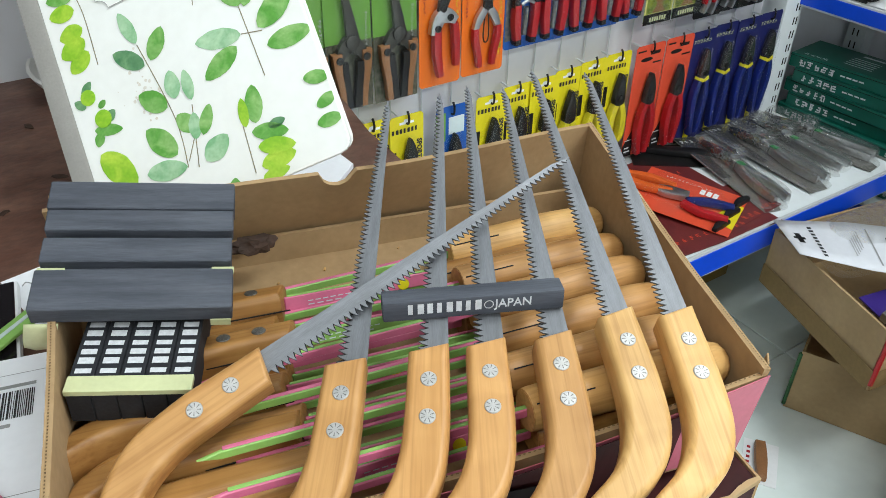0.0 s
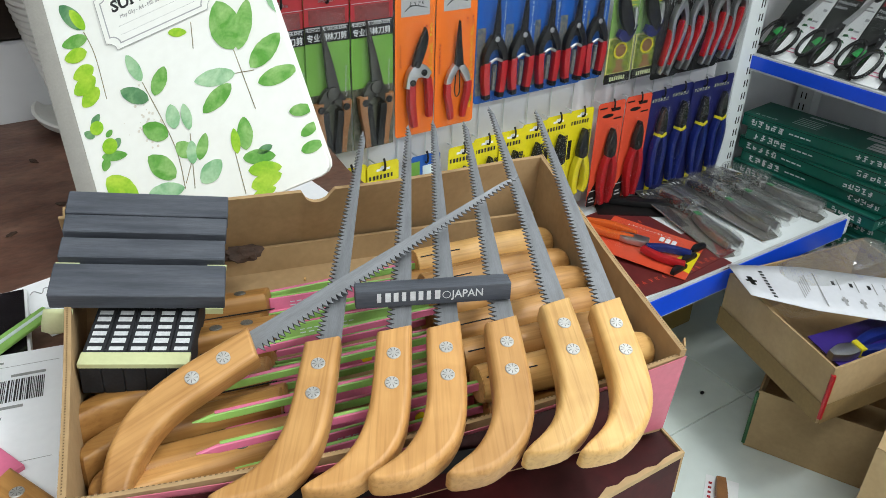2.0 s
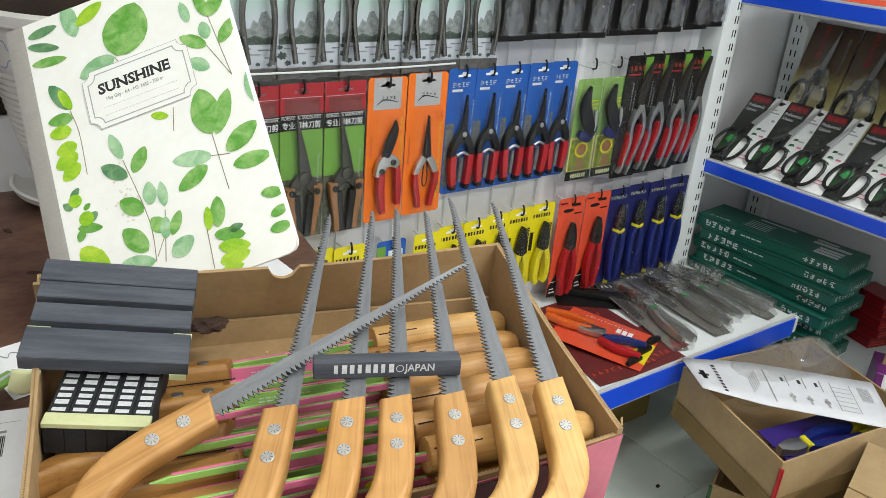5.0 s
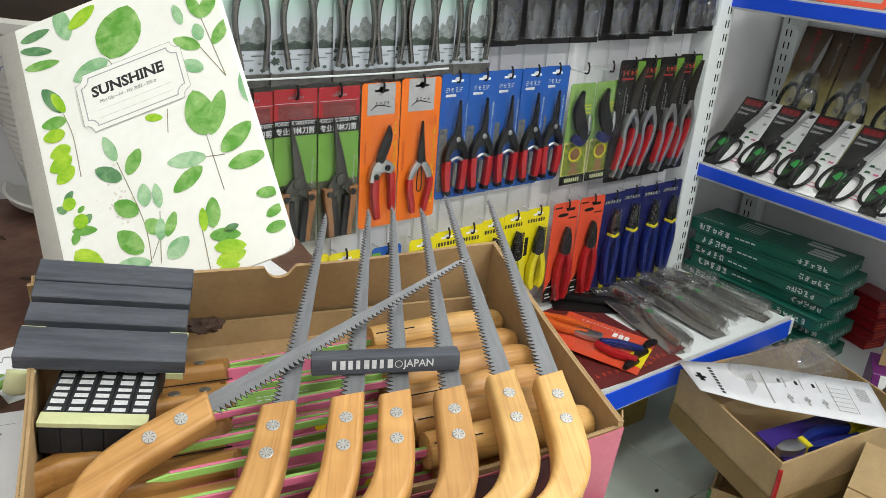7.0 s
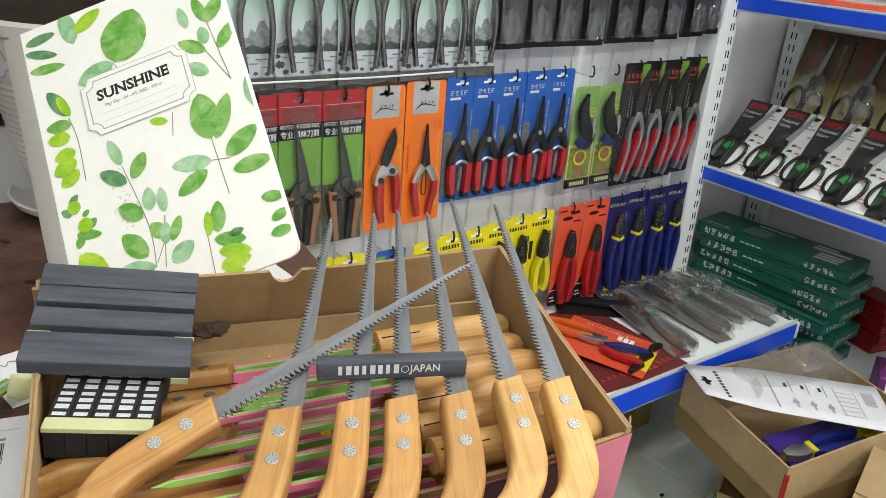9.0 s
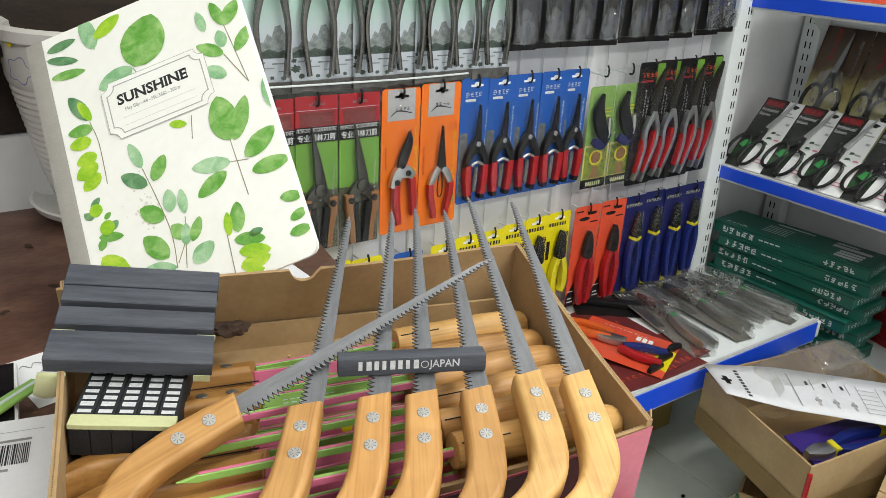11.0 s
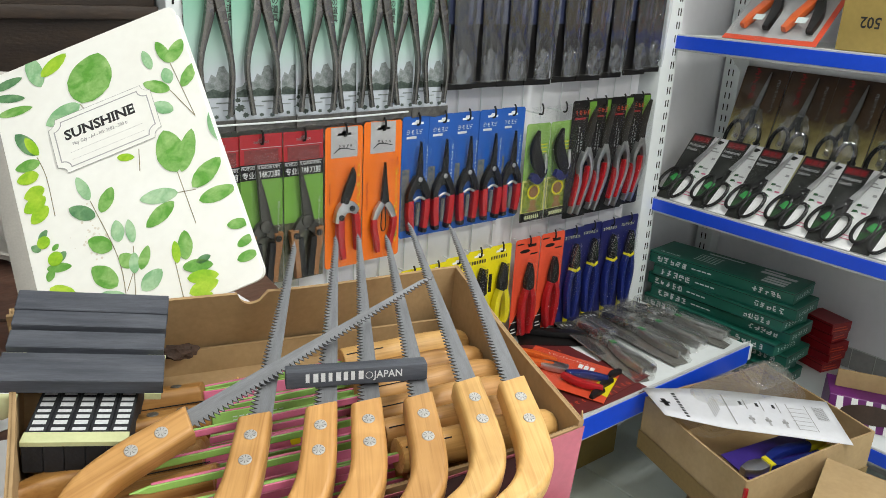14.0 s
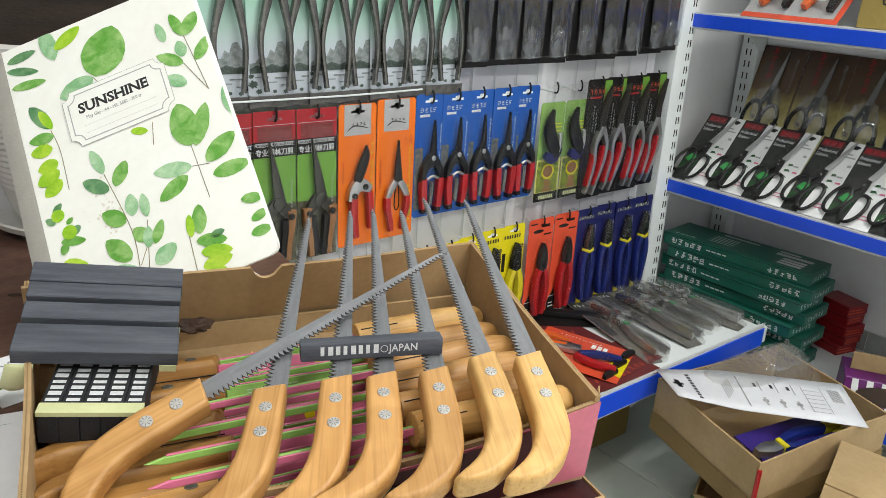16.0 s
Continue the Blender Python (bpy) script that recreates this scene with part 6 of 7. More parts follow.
for bx, bz, br in ((-0.031, -0.286, 0.009), (0.031, -0.292, 0.007), (-0.022, -0.297, 0.006), (-0.034, -0.274, 0.005), (0.022, -0.299, 0.005), (0.004, -0.298, 0.004)):
    part("bush_print", prism([(bx + br * (0.8 + 0.22 * math.sin(9 * a + bx * 300)) * math.cos(a), bz + 0.6 * br * (1 + 0.25 * math.cos(7 * a)) * math.sin(a)) for a in [2 * math.pi * k / 30 for k in range(30)]], 0.0006, 0.0010), C_FOREST, t, "dark bush print", FRONT, False)
lettering("\u9262\n\u690d\n\u3048\n\u306e\n\u9053\n\u5177", 0.0125, C_FOREST, t, Matrix.Translation((0.024, -0.0013, -0.098)) @ FRONT, "lettering", 0.0002, 0.9)
part("arm", ribbon([(0.0, -0.100), (-0.006, -0.150), (-0.020, -0.205), (-0.022, -0.240), (-0.014, -0.296)], [0.017, 0.014, 0.0085, 0.0072, 0.0065], -0.016, -0.006, 0.003), WARM_STEEL, t, "long steel handle")
part("arm", ribbon([(0.0, -0.100), (0.010, -0.150), (0.021, -0.205), (0.024, -0.240), (0.019, -0.296)], [0.017, 0.014, 0.0085, 0.0072, 0.0065], -0.020, -0.010, 0.003), WARM_STEEL, t, "long steel handle")
part("jaw", ribbon([(0.0, -0.105), (0.002, -0.085), (-0.002, -0.055)], [0.018, 0.026, 0.010], -0.020, -0.006, 0.003), DARK_STEEL, t, "steel jaws")
part("pivot", shift(lathe([(0.007, 0), (0.007, 0.003), (0.003, 0.004)], 16), Matrix.Translation((0.001, -0.020, -0.108)) @ FRONT), BRIGHT_STEEL, t, "pivot")
part("bag_hem", prism([(-0.040, -0.322), (-0.014, -0.319), (0.012, -0.323), (0.040, -0.319), (0.040, -0.304), (-0.040, -0.304)], 0.001, 0.004, 0.0005), mat("taupe_film_hem", (0.17, 0.165, 0.155), 0.3, 0, 0.3, 90, 0.2), t, "greyish clear lower hem", FRONT, False)
hook(t, 0, 0, -0.003)
repeats(t, [hp(x, 1.192, WY + dy, a) for x, dy, a in ((0.397, 0.006, 0.2), (0.465, 0.002, -0.3), (0.516, 0.006, 0.4), (0.568, 0.001, 0.0), (0.625, 0.005, 0.3), (0.678, 0.000, -0.2), (0.797, 0.002, 0.2))])

# black packs in creased bags
t = hang_card("bagged_saw", "dark tool in a creased black and clear plastic bag", "bagged tool", 0.990, 1.29, 0.072, 0.372, C_BLACK, "bagged tools", WY + 0.004)
part("tool", ribbon([(0.004, -0.05), (0.002, -0.15), (-0.004, -0.25), (0.004, -0.33)], [0.018, 0.03, 0.026, 0.02], -0.014, -0.004, 0.003), DARK_STEEL, t, "dark tool")
panel_on(t, -0.029, 0.029, -0.26, -0.215, mat("faded_blue_band", (0.045, 0.055, 0.12), 0.4, 0, 0.15, 40, 0.02), lift=0.0012)
crease = bmesh.new()
rows = []
for i in range(30):
    rows.append([crease.verts.new((-0.028 + 0.056 * j / 10, -0.020 - 0.004 * noise.noise(Vector((j * 0.55, i * 0.20, 3.0))) - 0.0012 * noise.noise(Vector((j * 1.7, i * 1.1, 9.0))), -0.02 - 0.342 * i / 29)) for j in range(11)])
for a, b in zip(rows, rows[1:]):
    for j in range(10):
        crease.faces.new((a[j], a[j + 1], b[j + 1], b[j]))
part("bag_film", crease, BAG, t, "creased clear film")
wad = bmesh.new()
bmesh.ops.create_icosphere(wad, subdivisions=3, radius=1)
for v in wad.verts:
    v.co = Vector((v.co.x * 0.018, v.co.y * 0.006, v.co.z * 0.028)) * (1 + 0.45 * noise.noise(v.co * 2.4))
part("film_wad", shift(wad, Matrix.Translation((0.0, -0.016, -0.335))), BAG, t, "crumpled film end")
part("hem", prism([(-0.036, -0.374), (0.036, -0.374), (0.036, -0.362), (-0.036, -0.362)], 0.001, 0.005, 0.0005), C_BLACK, t, "black lower hem", FRONT, False)
hook(t, 0, 0, -0.003)
repeats(t, [hp(x, 1.29 + dz, WY + dy, a) for x, dz, dy, a in ((0.858, -0.001, 0.002, 0.4), (0.924, 0, 0.006, -0.5), (1.062, 0.0, 0.001, 0.5), (1.138, 0.002, 0.005, -0.4), (1.211, 0.003, 0.0, 0.6), (1.283, 0.006, 0.004, 0.3), (1.356, 0.010, 0.001, -0.4), (1.42, 0.014, 0.005, 0.8))])

# ---- base shelf of the wall display ----
base = thing("base_shelf", "white steel base shelf with a blue front strip", "shelf")
part("deck", box(0.30, 1.512, 0.748, 1.098, 0.325, 0.354, 0.002), WHITE_PAINT, base)
part("front_lip", box(0.30, 1.514, 0.742, 0.7478, 0.305, 0.358, 0.0015), GREY_LIP, base, "grey front lip")
part("price_strip", box(0.30, 1.513, 0.7395, 0.7418, 0.310, 0.353, 0.0006, 1), BLUE_STRIP, base, "bright blue price strip")
part("end_cap", box(1.5145, 1.532, 0.742, 0.762, 0.312, 0.352, 0.004), WHITE_PAINT, base, "white plastic end cap")
for x in (0.32, 1.48):
    part("leg", box(x - 0.015, x + 0.015, 1.04, 1.097, 0, 0.325, 0.002), WHITE_PAINT, base)


flat = Matrix.Rotation(radians(-90), 4, "X") @ Matrix.Diagonal((1, -1, 1, 1))  # an upright bar laid down, thickness up


def lying(name, label, category, x, y, z, rz, ry=0.0, rx=0.0, group=""):
    return thing(name, label, category, pose(x, y, z, rx, ry, rz), group)


def blister_pack(x, y, z, rz, rx, ry=0.0):
    """A bright tool in a clear moulded tray, lying on the shelf, long side along local y."""
    t = lying("blister_pack", "clear moulded blister pack with a bright steel tool inside", "blister pack", x, y, z, rz, ry, rx, "blister packs on the base shelf")
    part("backing", prism([(-0.052, -0.14), (0.046, -0.14), (0.046, 0.14), (-0.052, 0.14)], 0.0, 0.0010), mat("taupe_card", (0.21, 0.20, 0.175), 0.4, 0, 0.2, 40, 0.02), t, "greyish backing card", None, False)
    part("inner_print", prism([(-0.050, -0.02), (-0.028, -0.02), (-0.020, 0.06), (0.0, 0.10), (0.0, 0.137), (-0.050, 0.137)], 0.0011, 0.0016), C_BLACK, t, "dark printed area", None, False)
    bars(glyph_bars(-0.046, 0.115, 0.010, 3, False, RNG, 1.2, 0.2), C_WHITE, t, pose(0, 0, 0.0019), "unreadable_print")
    up_ = Matrix.Rotation(radians(-90), 4, "X")
    for q in (-1, 1):
        part("tool_arm", shift(ribbon([(q * 0.016, -0.122), (q * 0.017, -0.075), (q * 0.010, -0.030), (0.004, 0.010)], [0.009, 0.013, 0.013, 0.016], 0.004, 0.020, 0.005), flat), BRIGHT_STEEL, t, "steel handle")
    part("tool_head", shift(ribbon([(0.002, 0.0), (0.004, 0.035), (-0.004, 0.070), (-0.012, 0.100)], [0.022, 0.030, 0.024, 0.004], 0.005, 0.018, 0.004), flat), WARM_STEEL, t, "steel cutting head")
    part("tool_pivot", shift(lathe([(0.010, 0), (0.010, 0.004), (0.005, 0.006)], 18), Matrix.Translation((0.004, 0.018, 0.018))), BRIGHT_STEEL, t, "round pivot")
    part("tool_tag", box(-0.008, 0.006, -0.012, 0.002, 0.0205, 0.0215), GREEN_GRIP, t, "small green tag")
    part("tray", shift(dome(0.050, 0.135, 0.027), Matrix.Translation((0.001, -0.062, 0.0012)) @ up_), BLISTER_GREY, t, "clear moulded tray over the handles")
    part("head_tray", shift(dome(0.056, 0.115, 0.032), Matrix.Translation((0.0, 0.055, 0.0012)) @ up_), BLISTER_GREY, t, "clear moulded tray over the head")
    part("tray_swell", shift(dome(0.036, 0.036, 0.007), Matrix.Translation((0.004, 0.020, 0.0335)) @ up_), BLISTER_GREY, t, "raised swell of the tray")
    part("tray_rim", shift(dome(0.104, 0.288, 0.003), up_ @ Matrix.Translation((-0.003, 0, 0))), BLISTER_GREY, t, "clear flange")
    return t


blister_pack(1.400, 0.918, 0.3560, 4, 3, 4)
blister_pack(1.462, 0.908, 0.3590, 12, 3, 5)
blister_pack(1.322, 0.908, 0.3600, -1, 3, 6)
blister_pack(1.213, 0.900, 0.3590, -10, 3, 6)
t = lying("red_tool_cards", "dark red printed cards with small grips on the shelf", "tool card", 1.045, 0.865, 0.3555, -4)
part("card", prism([(-0.12, -0.118), (0.11, -0.118), (0.095, 0.18), (-0.10, 0.16)], 0, 0.0012), mat("dark_red_card", (0.17, 0.025, 0.025), 0.4, 0, 0.15, 30, 0.02), t, "", None, False)
bars(glyph_bars(-0.10, 0.09, 0.014, 10, False, RNG) + glyph_bars(-0.11, -0.09, 0.012, 6, False, RNG), C_VERMILION, t, pose(0, 0, 0.0016), "unreadable_print")
part("second_card", prism([(-0.02, -0.106), (0.15, -0.08), (0.13, 0.02), (-0.04, 0.0)], 0.0013, 0.0024), mat("dark_red_card", (0.13, 0.02, 0.02), 0.4, 0, 0.1, 30, 0.02), t, "", None, False)
for k in range(3):
    part("grip", shift(ribbon([(-0.022, 0), (0, 0.003), (0.022, 0)], [0.008, 0.015, 0.009], 0.0, 0.012, 0.004), pose(-0.01 + 0.045 * k, -0.088 + 0.020 * k, 0.0025, 0, 0, 12) @ flat), BLACK_PLASTIC, t, "small black grip")
    bars(glyph_bars(0.0 + 0.05 * k, -0.098 + 0.012 * k, 0.012, 3, False, RNG), C_VERMILION, t, pose(0, 0, 0.0028))
t = lying("pliers_set_card", "orange, red and navy handled pliers on a red and yellow card", "pliers", 1.045, 0.890, 0.366, -64, 4)
part("card", prism([(-0.075, -0.085), (0.112, -0.085), (0.112, 0.062), (-0.075, 0.062)], 0, 0.001), C_VERMILION, t, "", None, False)
part("yellow_corner", prism([(0.070, -0.050), (0.1121, -0.060), (0.1121, 0.025), (0.092, 0.025)], 0.0011, 0.0018), C_YELLOW, t, "", None, False)
bars([(0.03 + 0.012 * k, 0.02, 0.009, 0.018) for k in range(3)], C_WHITE, t, pose(0, 0, 0.0022), "white_pictogram")
bars(glyph_bars(-0.04, 0.042, 0.006, 12, False, RNG), C_WHITE, t, pose(0, 0, 0.0022), "unreadable_print")

part("grip", shift(ribbon([(0.0, 0.01), (0.05, 0.018), (0.095, 0.012)], [0.012, 0.017, 0.011], 0.004, 0.018, 0.005), pose(-0.01, -0.01, 0, 0, 0, 185) @ flat), ORANGE_GRIP, t, "orange grip")
part("grip", shift(ribbon([(0.0, -0.01), (0.05, -0.016), (0.10, -0.006)], [0.012, 0.017, 0.011], 0.004, 0.018, 0.005), pose(-0.01, -0.01, 0, 0, 0, 185) @ flat), ORANGE_GRIP, t, "orange grip")
part("grip", shift(ribbon([(0.0, 0.0), (0.04, 0.008), (0.085, 0.002)], [0.012, 0.016, 0.010], 0.004, 0.018, 0.005), pose(0.02, -0.035, 0, 0, 0, 20) @ flat), BLUE_GRIP, t, "navy grip")
part("grip", shift(ribbon([(0.0, 0.0), (0.04, -0.008), (0.085, -0.002)], [0.012, 0.016, 0.010], 0.004, 0.018, 0.005), pose(0.015, -0.045, 0, 0, 0, -2) @ flat), RED_GRIP, t, "red grip")
part("jaw", shift(ribbon([(-0.045, 0.0), (-0.02, 0.0), (0.02, 0.0)], [0.008, 0.026, 0.022], 0.004, 0.017, 0.003), pose(0.0, -0.02, 0, 0, 0, 10) @ flat), BRIGHT_STEEL, t, "bright steel jaws")
part("blister", shift(dome(0.150, 0.085, 0.024), Matrix.Translation((0.01, -0.012, 0.001)) @ Matrix.Rotation(radians(-90), 4, "X")), BLISTER, t, "clear plastic blister")
t = lying("black_blade_pack", "black tool with yellow tip lying behind the packs", "tool card", 1.17, 1.005, 0.357, -35)
part("card", prism([(-0.10, -0.045), (0.12, -0.045), (0.12, 0.045), (-0.10, 0.045)], 0, 0.001), C_BLACK, t, "", None, False)
part("tool", shift(ribbon([(-0.09, 0.01), (0.0, 0.0), (0.10, -0.01)], [0.01, 0.024, 0.018], 0.002, 0.016, 0.004), flat), BLACK_PLASTIC, t, "black tool")
part("tip", shift(ribbon([(-0.098, 0.012), (-0.07, 0.008)], [0.012, 0.012], 0.003, 0.017, 0.002), flat), YELLOW_GRIP, t, "yellow tip")

# ochre carton under the base shelf
t = thing("ochre_carton", "ochre cardboard carton with dark print under the base shelf", "cardboard box", pose(0.72, 0.968, 0.0, 0, 0, 0))
part("body", box(0, 0.66, 0, 0.12, 0, 0.27, 0.004), CARTON_OCHRE, t)
bars(glyph_bars(0.46, 0.115, 0.018, 6, False, RNG) + glyph_bars(0.48, 0.085, 0.018, 5, False, RNG), INK_BLACK, t, Matrix.Translation((0, -0.001, 0)) @ FRONT, "unreadable_print")

# ---- side shelves ----
side = thing("side_shelving", "white steel shelf unit with blue price strips", "shelf unit")
part("back_panel", box(1.831, 1.858, -1.2, 1.10, 0.10, 2.0), PANEL_WHITE, side)
for z, x1 in ((0.628, 1.80), (1.010, 1.80), (1.42, 1.80), (0.250, 1.83)):
    part("shelf_board", box(1.506, x1, -1.2, 1.041, z - 0.022, z, 0.0015), WHITE_PAINT, side)
    part("front_lip", box(1.501, 1.5058, -1.2, 1.045, z - 0.034, z + 0.003, 0.001, 1), GREY_LIP, side, "grey front lip")
    part("price_strip", box(1.4985, 1.5007, -1.2, 1.0435, z - 0.029, z - 0.001, 0.0006, 1), BLUE_STRIP, side, "bright blue price strip")
    if z > 0.5:
        part("bracket", prism([(1.55, z - 0.0225), (1.79, z - 0.0225), (1.79, z - 0.085), (1.76, z - 0.085), (1.70, z - 0.045)], 0, 0.003), WHITE_PAINT, side, "steel bracket", Matrix.Translation((0, 1.030, 0)) @ FRONT, False)


def scissors(t, x, y, rz, grip, sc=1.0, thick=0.0030, blade=None):
    """Closed scissors lying in the local xy plane, points up (+y)."""
    turn = pose(x, y, 0.003, 0, 0, rz) @ Matrix.Diagonal((sc, sc, 1, 1))
    part("blade", shift(ribbon([(0.002, 0.088), (0.002, 0.05), (0.0, 0.004)], [0.001, 0.0085, 0.012], 0.002, 0.006, 0.001), turn @ flat), blade or BRIGHT_STEEL, t, "steel blades")
    part("pivot", shift(lathe([(0.0040, 0), (0.0040, 0.002), (0.002, 0.003)], 12), turn @ Matrix.Translation((0, 0.0, 0.006))), BRIGHT_STEEL, t, "pivot screw")
    for s in (-1, 1):
        part("shank", shift(ribbon([(0.0, 0.012), (s * 0.004, -0.004), (s * 0.009, -0.018)], [0.010, 0.009, 0.006], 0.003, 0.009, 0.001), turn @ flat), grip, t, "dark shank")
        pts = [(s * 0.018 + 0.016 * math.cos(a), -0.044 + 0.030 * math.sin(a), 0.006) for a in [math.radians(90 + 30 * k) for k in range(13)]]
        part("finger_loop", shift(rod(pts, thick, 7, 2), turn), grip, t, "oval finger loop")


LEAN = frame_of((1.516, 1.0, 0.6295), (0, -1, 0), (-0.145, 0, 0.124))
PHOTO = mat("dim_photo_print", (0.016, 0.018, 0.016), 0.4, 0, 0.4, 70, 0.02, (1, 1, 1), (0.07, 0.075, 0.07), spec=0.3)
first = thing("scissors_card", "black scissors on a black and white card, leaning on the shelf", "scissors", LEAN, "scissors cards on the shelf")
part("card", prism([(-0.047, 0), (0.047, 0), (0.047, 0.19), (-0.047, 0.19)], 0, 0.001), C_WHITE, first, "", None, False)
part("black_half", prism([(-0.047, 0), (-0.010, 0), (0.006, 0.14), (0.010, 0.19), (-0.047, 0.19)], 0.0011, 0.0017), PHOTO, first, "dark photo print", None, False)
bars([(-0.043, 0.168, 0.046, 0.017)], mat("dark_red_header", (0.20, 0.012, 0.016), 0.4, 0, 0.1, 30, 0.02), first, pose(0, 0, 0.002), "red_print")
bars([(-0.040, 0.171, 0.012, 0.011), (-0.024, 0.171, 0.010, 0.011), (-0.010, 0.171, 0.010, 0.011)], C_RED, first, pose(0, 0, 0.0022), "trade_mark")
lettering("Professional", 0.0110, INK_WHITE, first, pose(-0.043, 0.1545, 0.002), "lettering", 0.0002, 0.78)
lettering("Scissors", 0.0110, INK_WHITE, first, pose(-0.043, 0.1425, 0.002), "lettering", 0.0002, 0.78)
bars([(0.014, 0.158, 0.018, 0.003), (0.014, 0.150, 0.027, 0.003), (0.034, 0.128, 0.008, 0.006), (0.026, 0.100, 0.012, 0.004)], C_GREY, first, pose(0, 0, 0.002), "print_line")
part("logo_blob", prism([(0.030 + 0.008 * (1 + 0.35 * math.sin(3 * a)) * math.cos(a), 0.178 + 0.005 * math.sin(a)) for a in [2 * math.pi * k / 16 for k in range(16)]], 0.0011, 0.0018), INK_BLACK, first, "black printed emblem", None, False)
bars([(0.030, 0.085, 0.011, 0.004), (0.015, 0.022, 0.022, 0.002), (0.018, 0.030, 0.018, 0.002)], PINK, first, pose(0, 0, 0.002), "print_line")
for k in range(3):
    fx, fy = 0.010 + 0.003 * k, 0.070 + 0.015 * k
    part("fern_print", prism([(fx - 0.002, fy), (fx + 0.008, fy + 0.002), (fx + 0.015 - 0.003 * k, fy + 0.001), (fx + 0.007, fy + 0.007), (fx - 0.001, fy + 0.006)], 0.0018, 0.0021), DEEP_GREEN, first, "green fern print", None, False)
part("grass_print", prism([(-0.046, 0.022), (-0.014, 0.034), (-0.004, 0.064), (-0.020, 0.058), (-0.030, 0.048), (-0.046, 0.046)], 0.0018, 0.0021), mat("dim_green_print", (0.02, 0.16, 0.03), 0.4, 0, 0.4, 120, 0.02), first, "green leaf print", None, False)
scissors(first, -0.002, 0.094, -17, BLACK_PLASTIC, 1.16, 0.0034)
part("green_patch", prism([(-0.036, 0.052), (-0.026, 0.068), (-0.012, 0.066), (-0.010, 0.052), (-0.022, 0.046)], 0.0095, 0.0115, 0.0004), GREEN_GRIP, first, "green insert in the loop")
part("blister", shift(dome(0.085, 0.175, 0.017, 0, 0), Matrix.Translation((0, 0.090, 0.0015)) @ Matrix.Rotation(radians(-90), 4, "X")), BLISTER, first, "clear plastic blister")
for k in range(1, 8):
    m = frame_of((1.516 + 0.002 * (k % 2), 1.0 - 0.094 * k, 0.6295), (0.02 * (k % 3 - 1), -1, 0), (-0.145, 0, 0.124))
    copy_thing(first, m)
STAND = frame_of((1.725, 0.985, 0.629), (0, -1, 0), (-0.95, 0, 0.3))
GOLD_PRINT = gradient_print("brown_to_gold_print", 0.0, 0.32, [(0.0, (0.90, 0.85, 0.50)), (0.40, (0.84, 0.76, 0.38)), (0.55, (0.50, 0.40, 0.15)), (0.70, (0.12, 0.065, 0.03)), (1.0, (0.045, 0.022, 0.014))], 0.16, 26)
first = thing("brown_scissors_card", "scissors on a brown and yellow card standing at the shelf back", "scissors", STAND, "brown scissors cards")
part("card", prism([(-0.058, 0), (0.058, 0), (0.058, 0.32), (-0.058, 0.32)], 0, 0.001), GOLD_PRINT, first, "", None, False)
bars(glyph_bars(-0.030, 0.300, 0.016, 4, True, RNG, 1.3, 0.2), C_RED, first, pose(0, 0, 0.002), "unreadable_print")
bars(glyph_bars(0.034, 0.285, 0.010, 7, True, RNG, 1.2, 0.16), INK_GREY, first, pose(0, 0, 0.002), "unreadable_print")
for k in range(7):
    fx, fy, fr = RNG.uniform(-0.045, 0.045), RNG.uniform(0.10, 0.19), RNG.uniform(0.005, 0.010)
    part("flower_print", prism([(fx + fr * (1 + 0.3 * math.sin(5 * a)) * math.cos(a), fy + fr * math.sin(a)) for a in [2 * math.pi * j / 14 for j in range(14)]], 0.0011, 0.0016), (C_FLORAL, TAN_GRIP, C_OLIVE)[k % 3], first, "flower print", None, False)
scissors(first, 0.0, 0.196, -6, DARK_STEEL, 1.30, 0.0040, mat("grey_blade_steel", (0.34, 0.34, 0.33), 0.34, 0.9, 0.1, 60, 0.05))
swell = bmesh.new()
bmesh.ops.create_icosphere(swell, subdivisions=3, radius=1)
for v in swell.verts:
    v.co = Vector((v.co.x * 0.036, v.co.y * 0.052, v.co.z * 0.020)) * (1 + 0.35 * noise.noise(v.co * 2.6))
part("film_swell", shift(swell, Matrix.Translation((0.004, 0.165, 0.016))), BLISTER_GREY, first, "crinkled clear film swell")
part("blister", shift(dome(0.10, 0.27, 0.022, 0, 0), Matrix.Translation((0, 0.15, 0.0015)) @ Matrix.Rotation(radians(-90), 4, "X")), BLISTER, first, "clear plastic blister")
for k in range(1, 7):
    copy_thing(first, frame_of((1.725 + 0.003 * (k % 2), 0.985 - 0.118 * k, 0.629), (0, -1, 0), (-0.95, 0, 0.3)))

# top shelf: orange packs and a carton
TOPL = frame_of((1.545, 0.90, 1.0115), (0, -1, 0), (-0.65, 0, 0.75))
first = thing("orange_pruner_pack", "orange-handled pruner in a grey and red blister pack", "pruner", TOPL, "orange pruner packs")
part("card", prism([(-0.058, 0), (0.058, 0), (0.058, 0.21), (-0.058, 0.21)], 0, 0.001), C_GREY, first, "", None, False)
part("red_strip", prism([(-0.058, 0), (0.058, 0), (0.058, 0.20), (0.046, 0.20), (0.046, 0.014), (-0.058, 0.014)], 0.0011, 0.0016), C_VERMILION, first, "red printed strip", None, False)
part("grip", shift(ribbon([(-0.022, 0.03), (-0.012, 0.075), (0.004, 0.13)], [0.012, 0.02, 0.018], 0.004, 0.020, 0.004), flat), ORANGE_GRIP, first, "orange grip")
part("grip", shift(ribbon([(0.032, 0.03), (0.028, 0.08), (0.012, 0.13)], [0.014, 0.022, 0.018], 0.003, 0.018, 0.004), flat), BLACK_PLASTIC, first, "black grip")
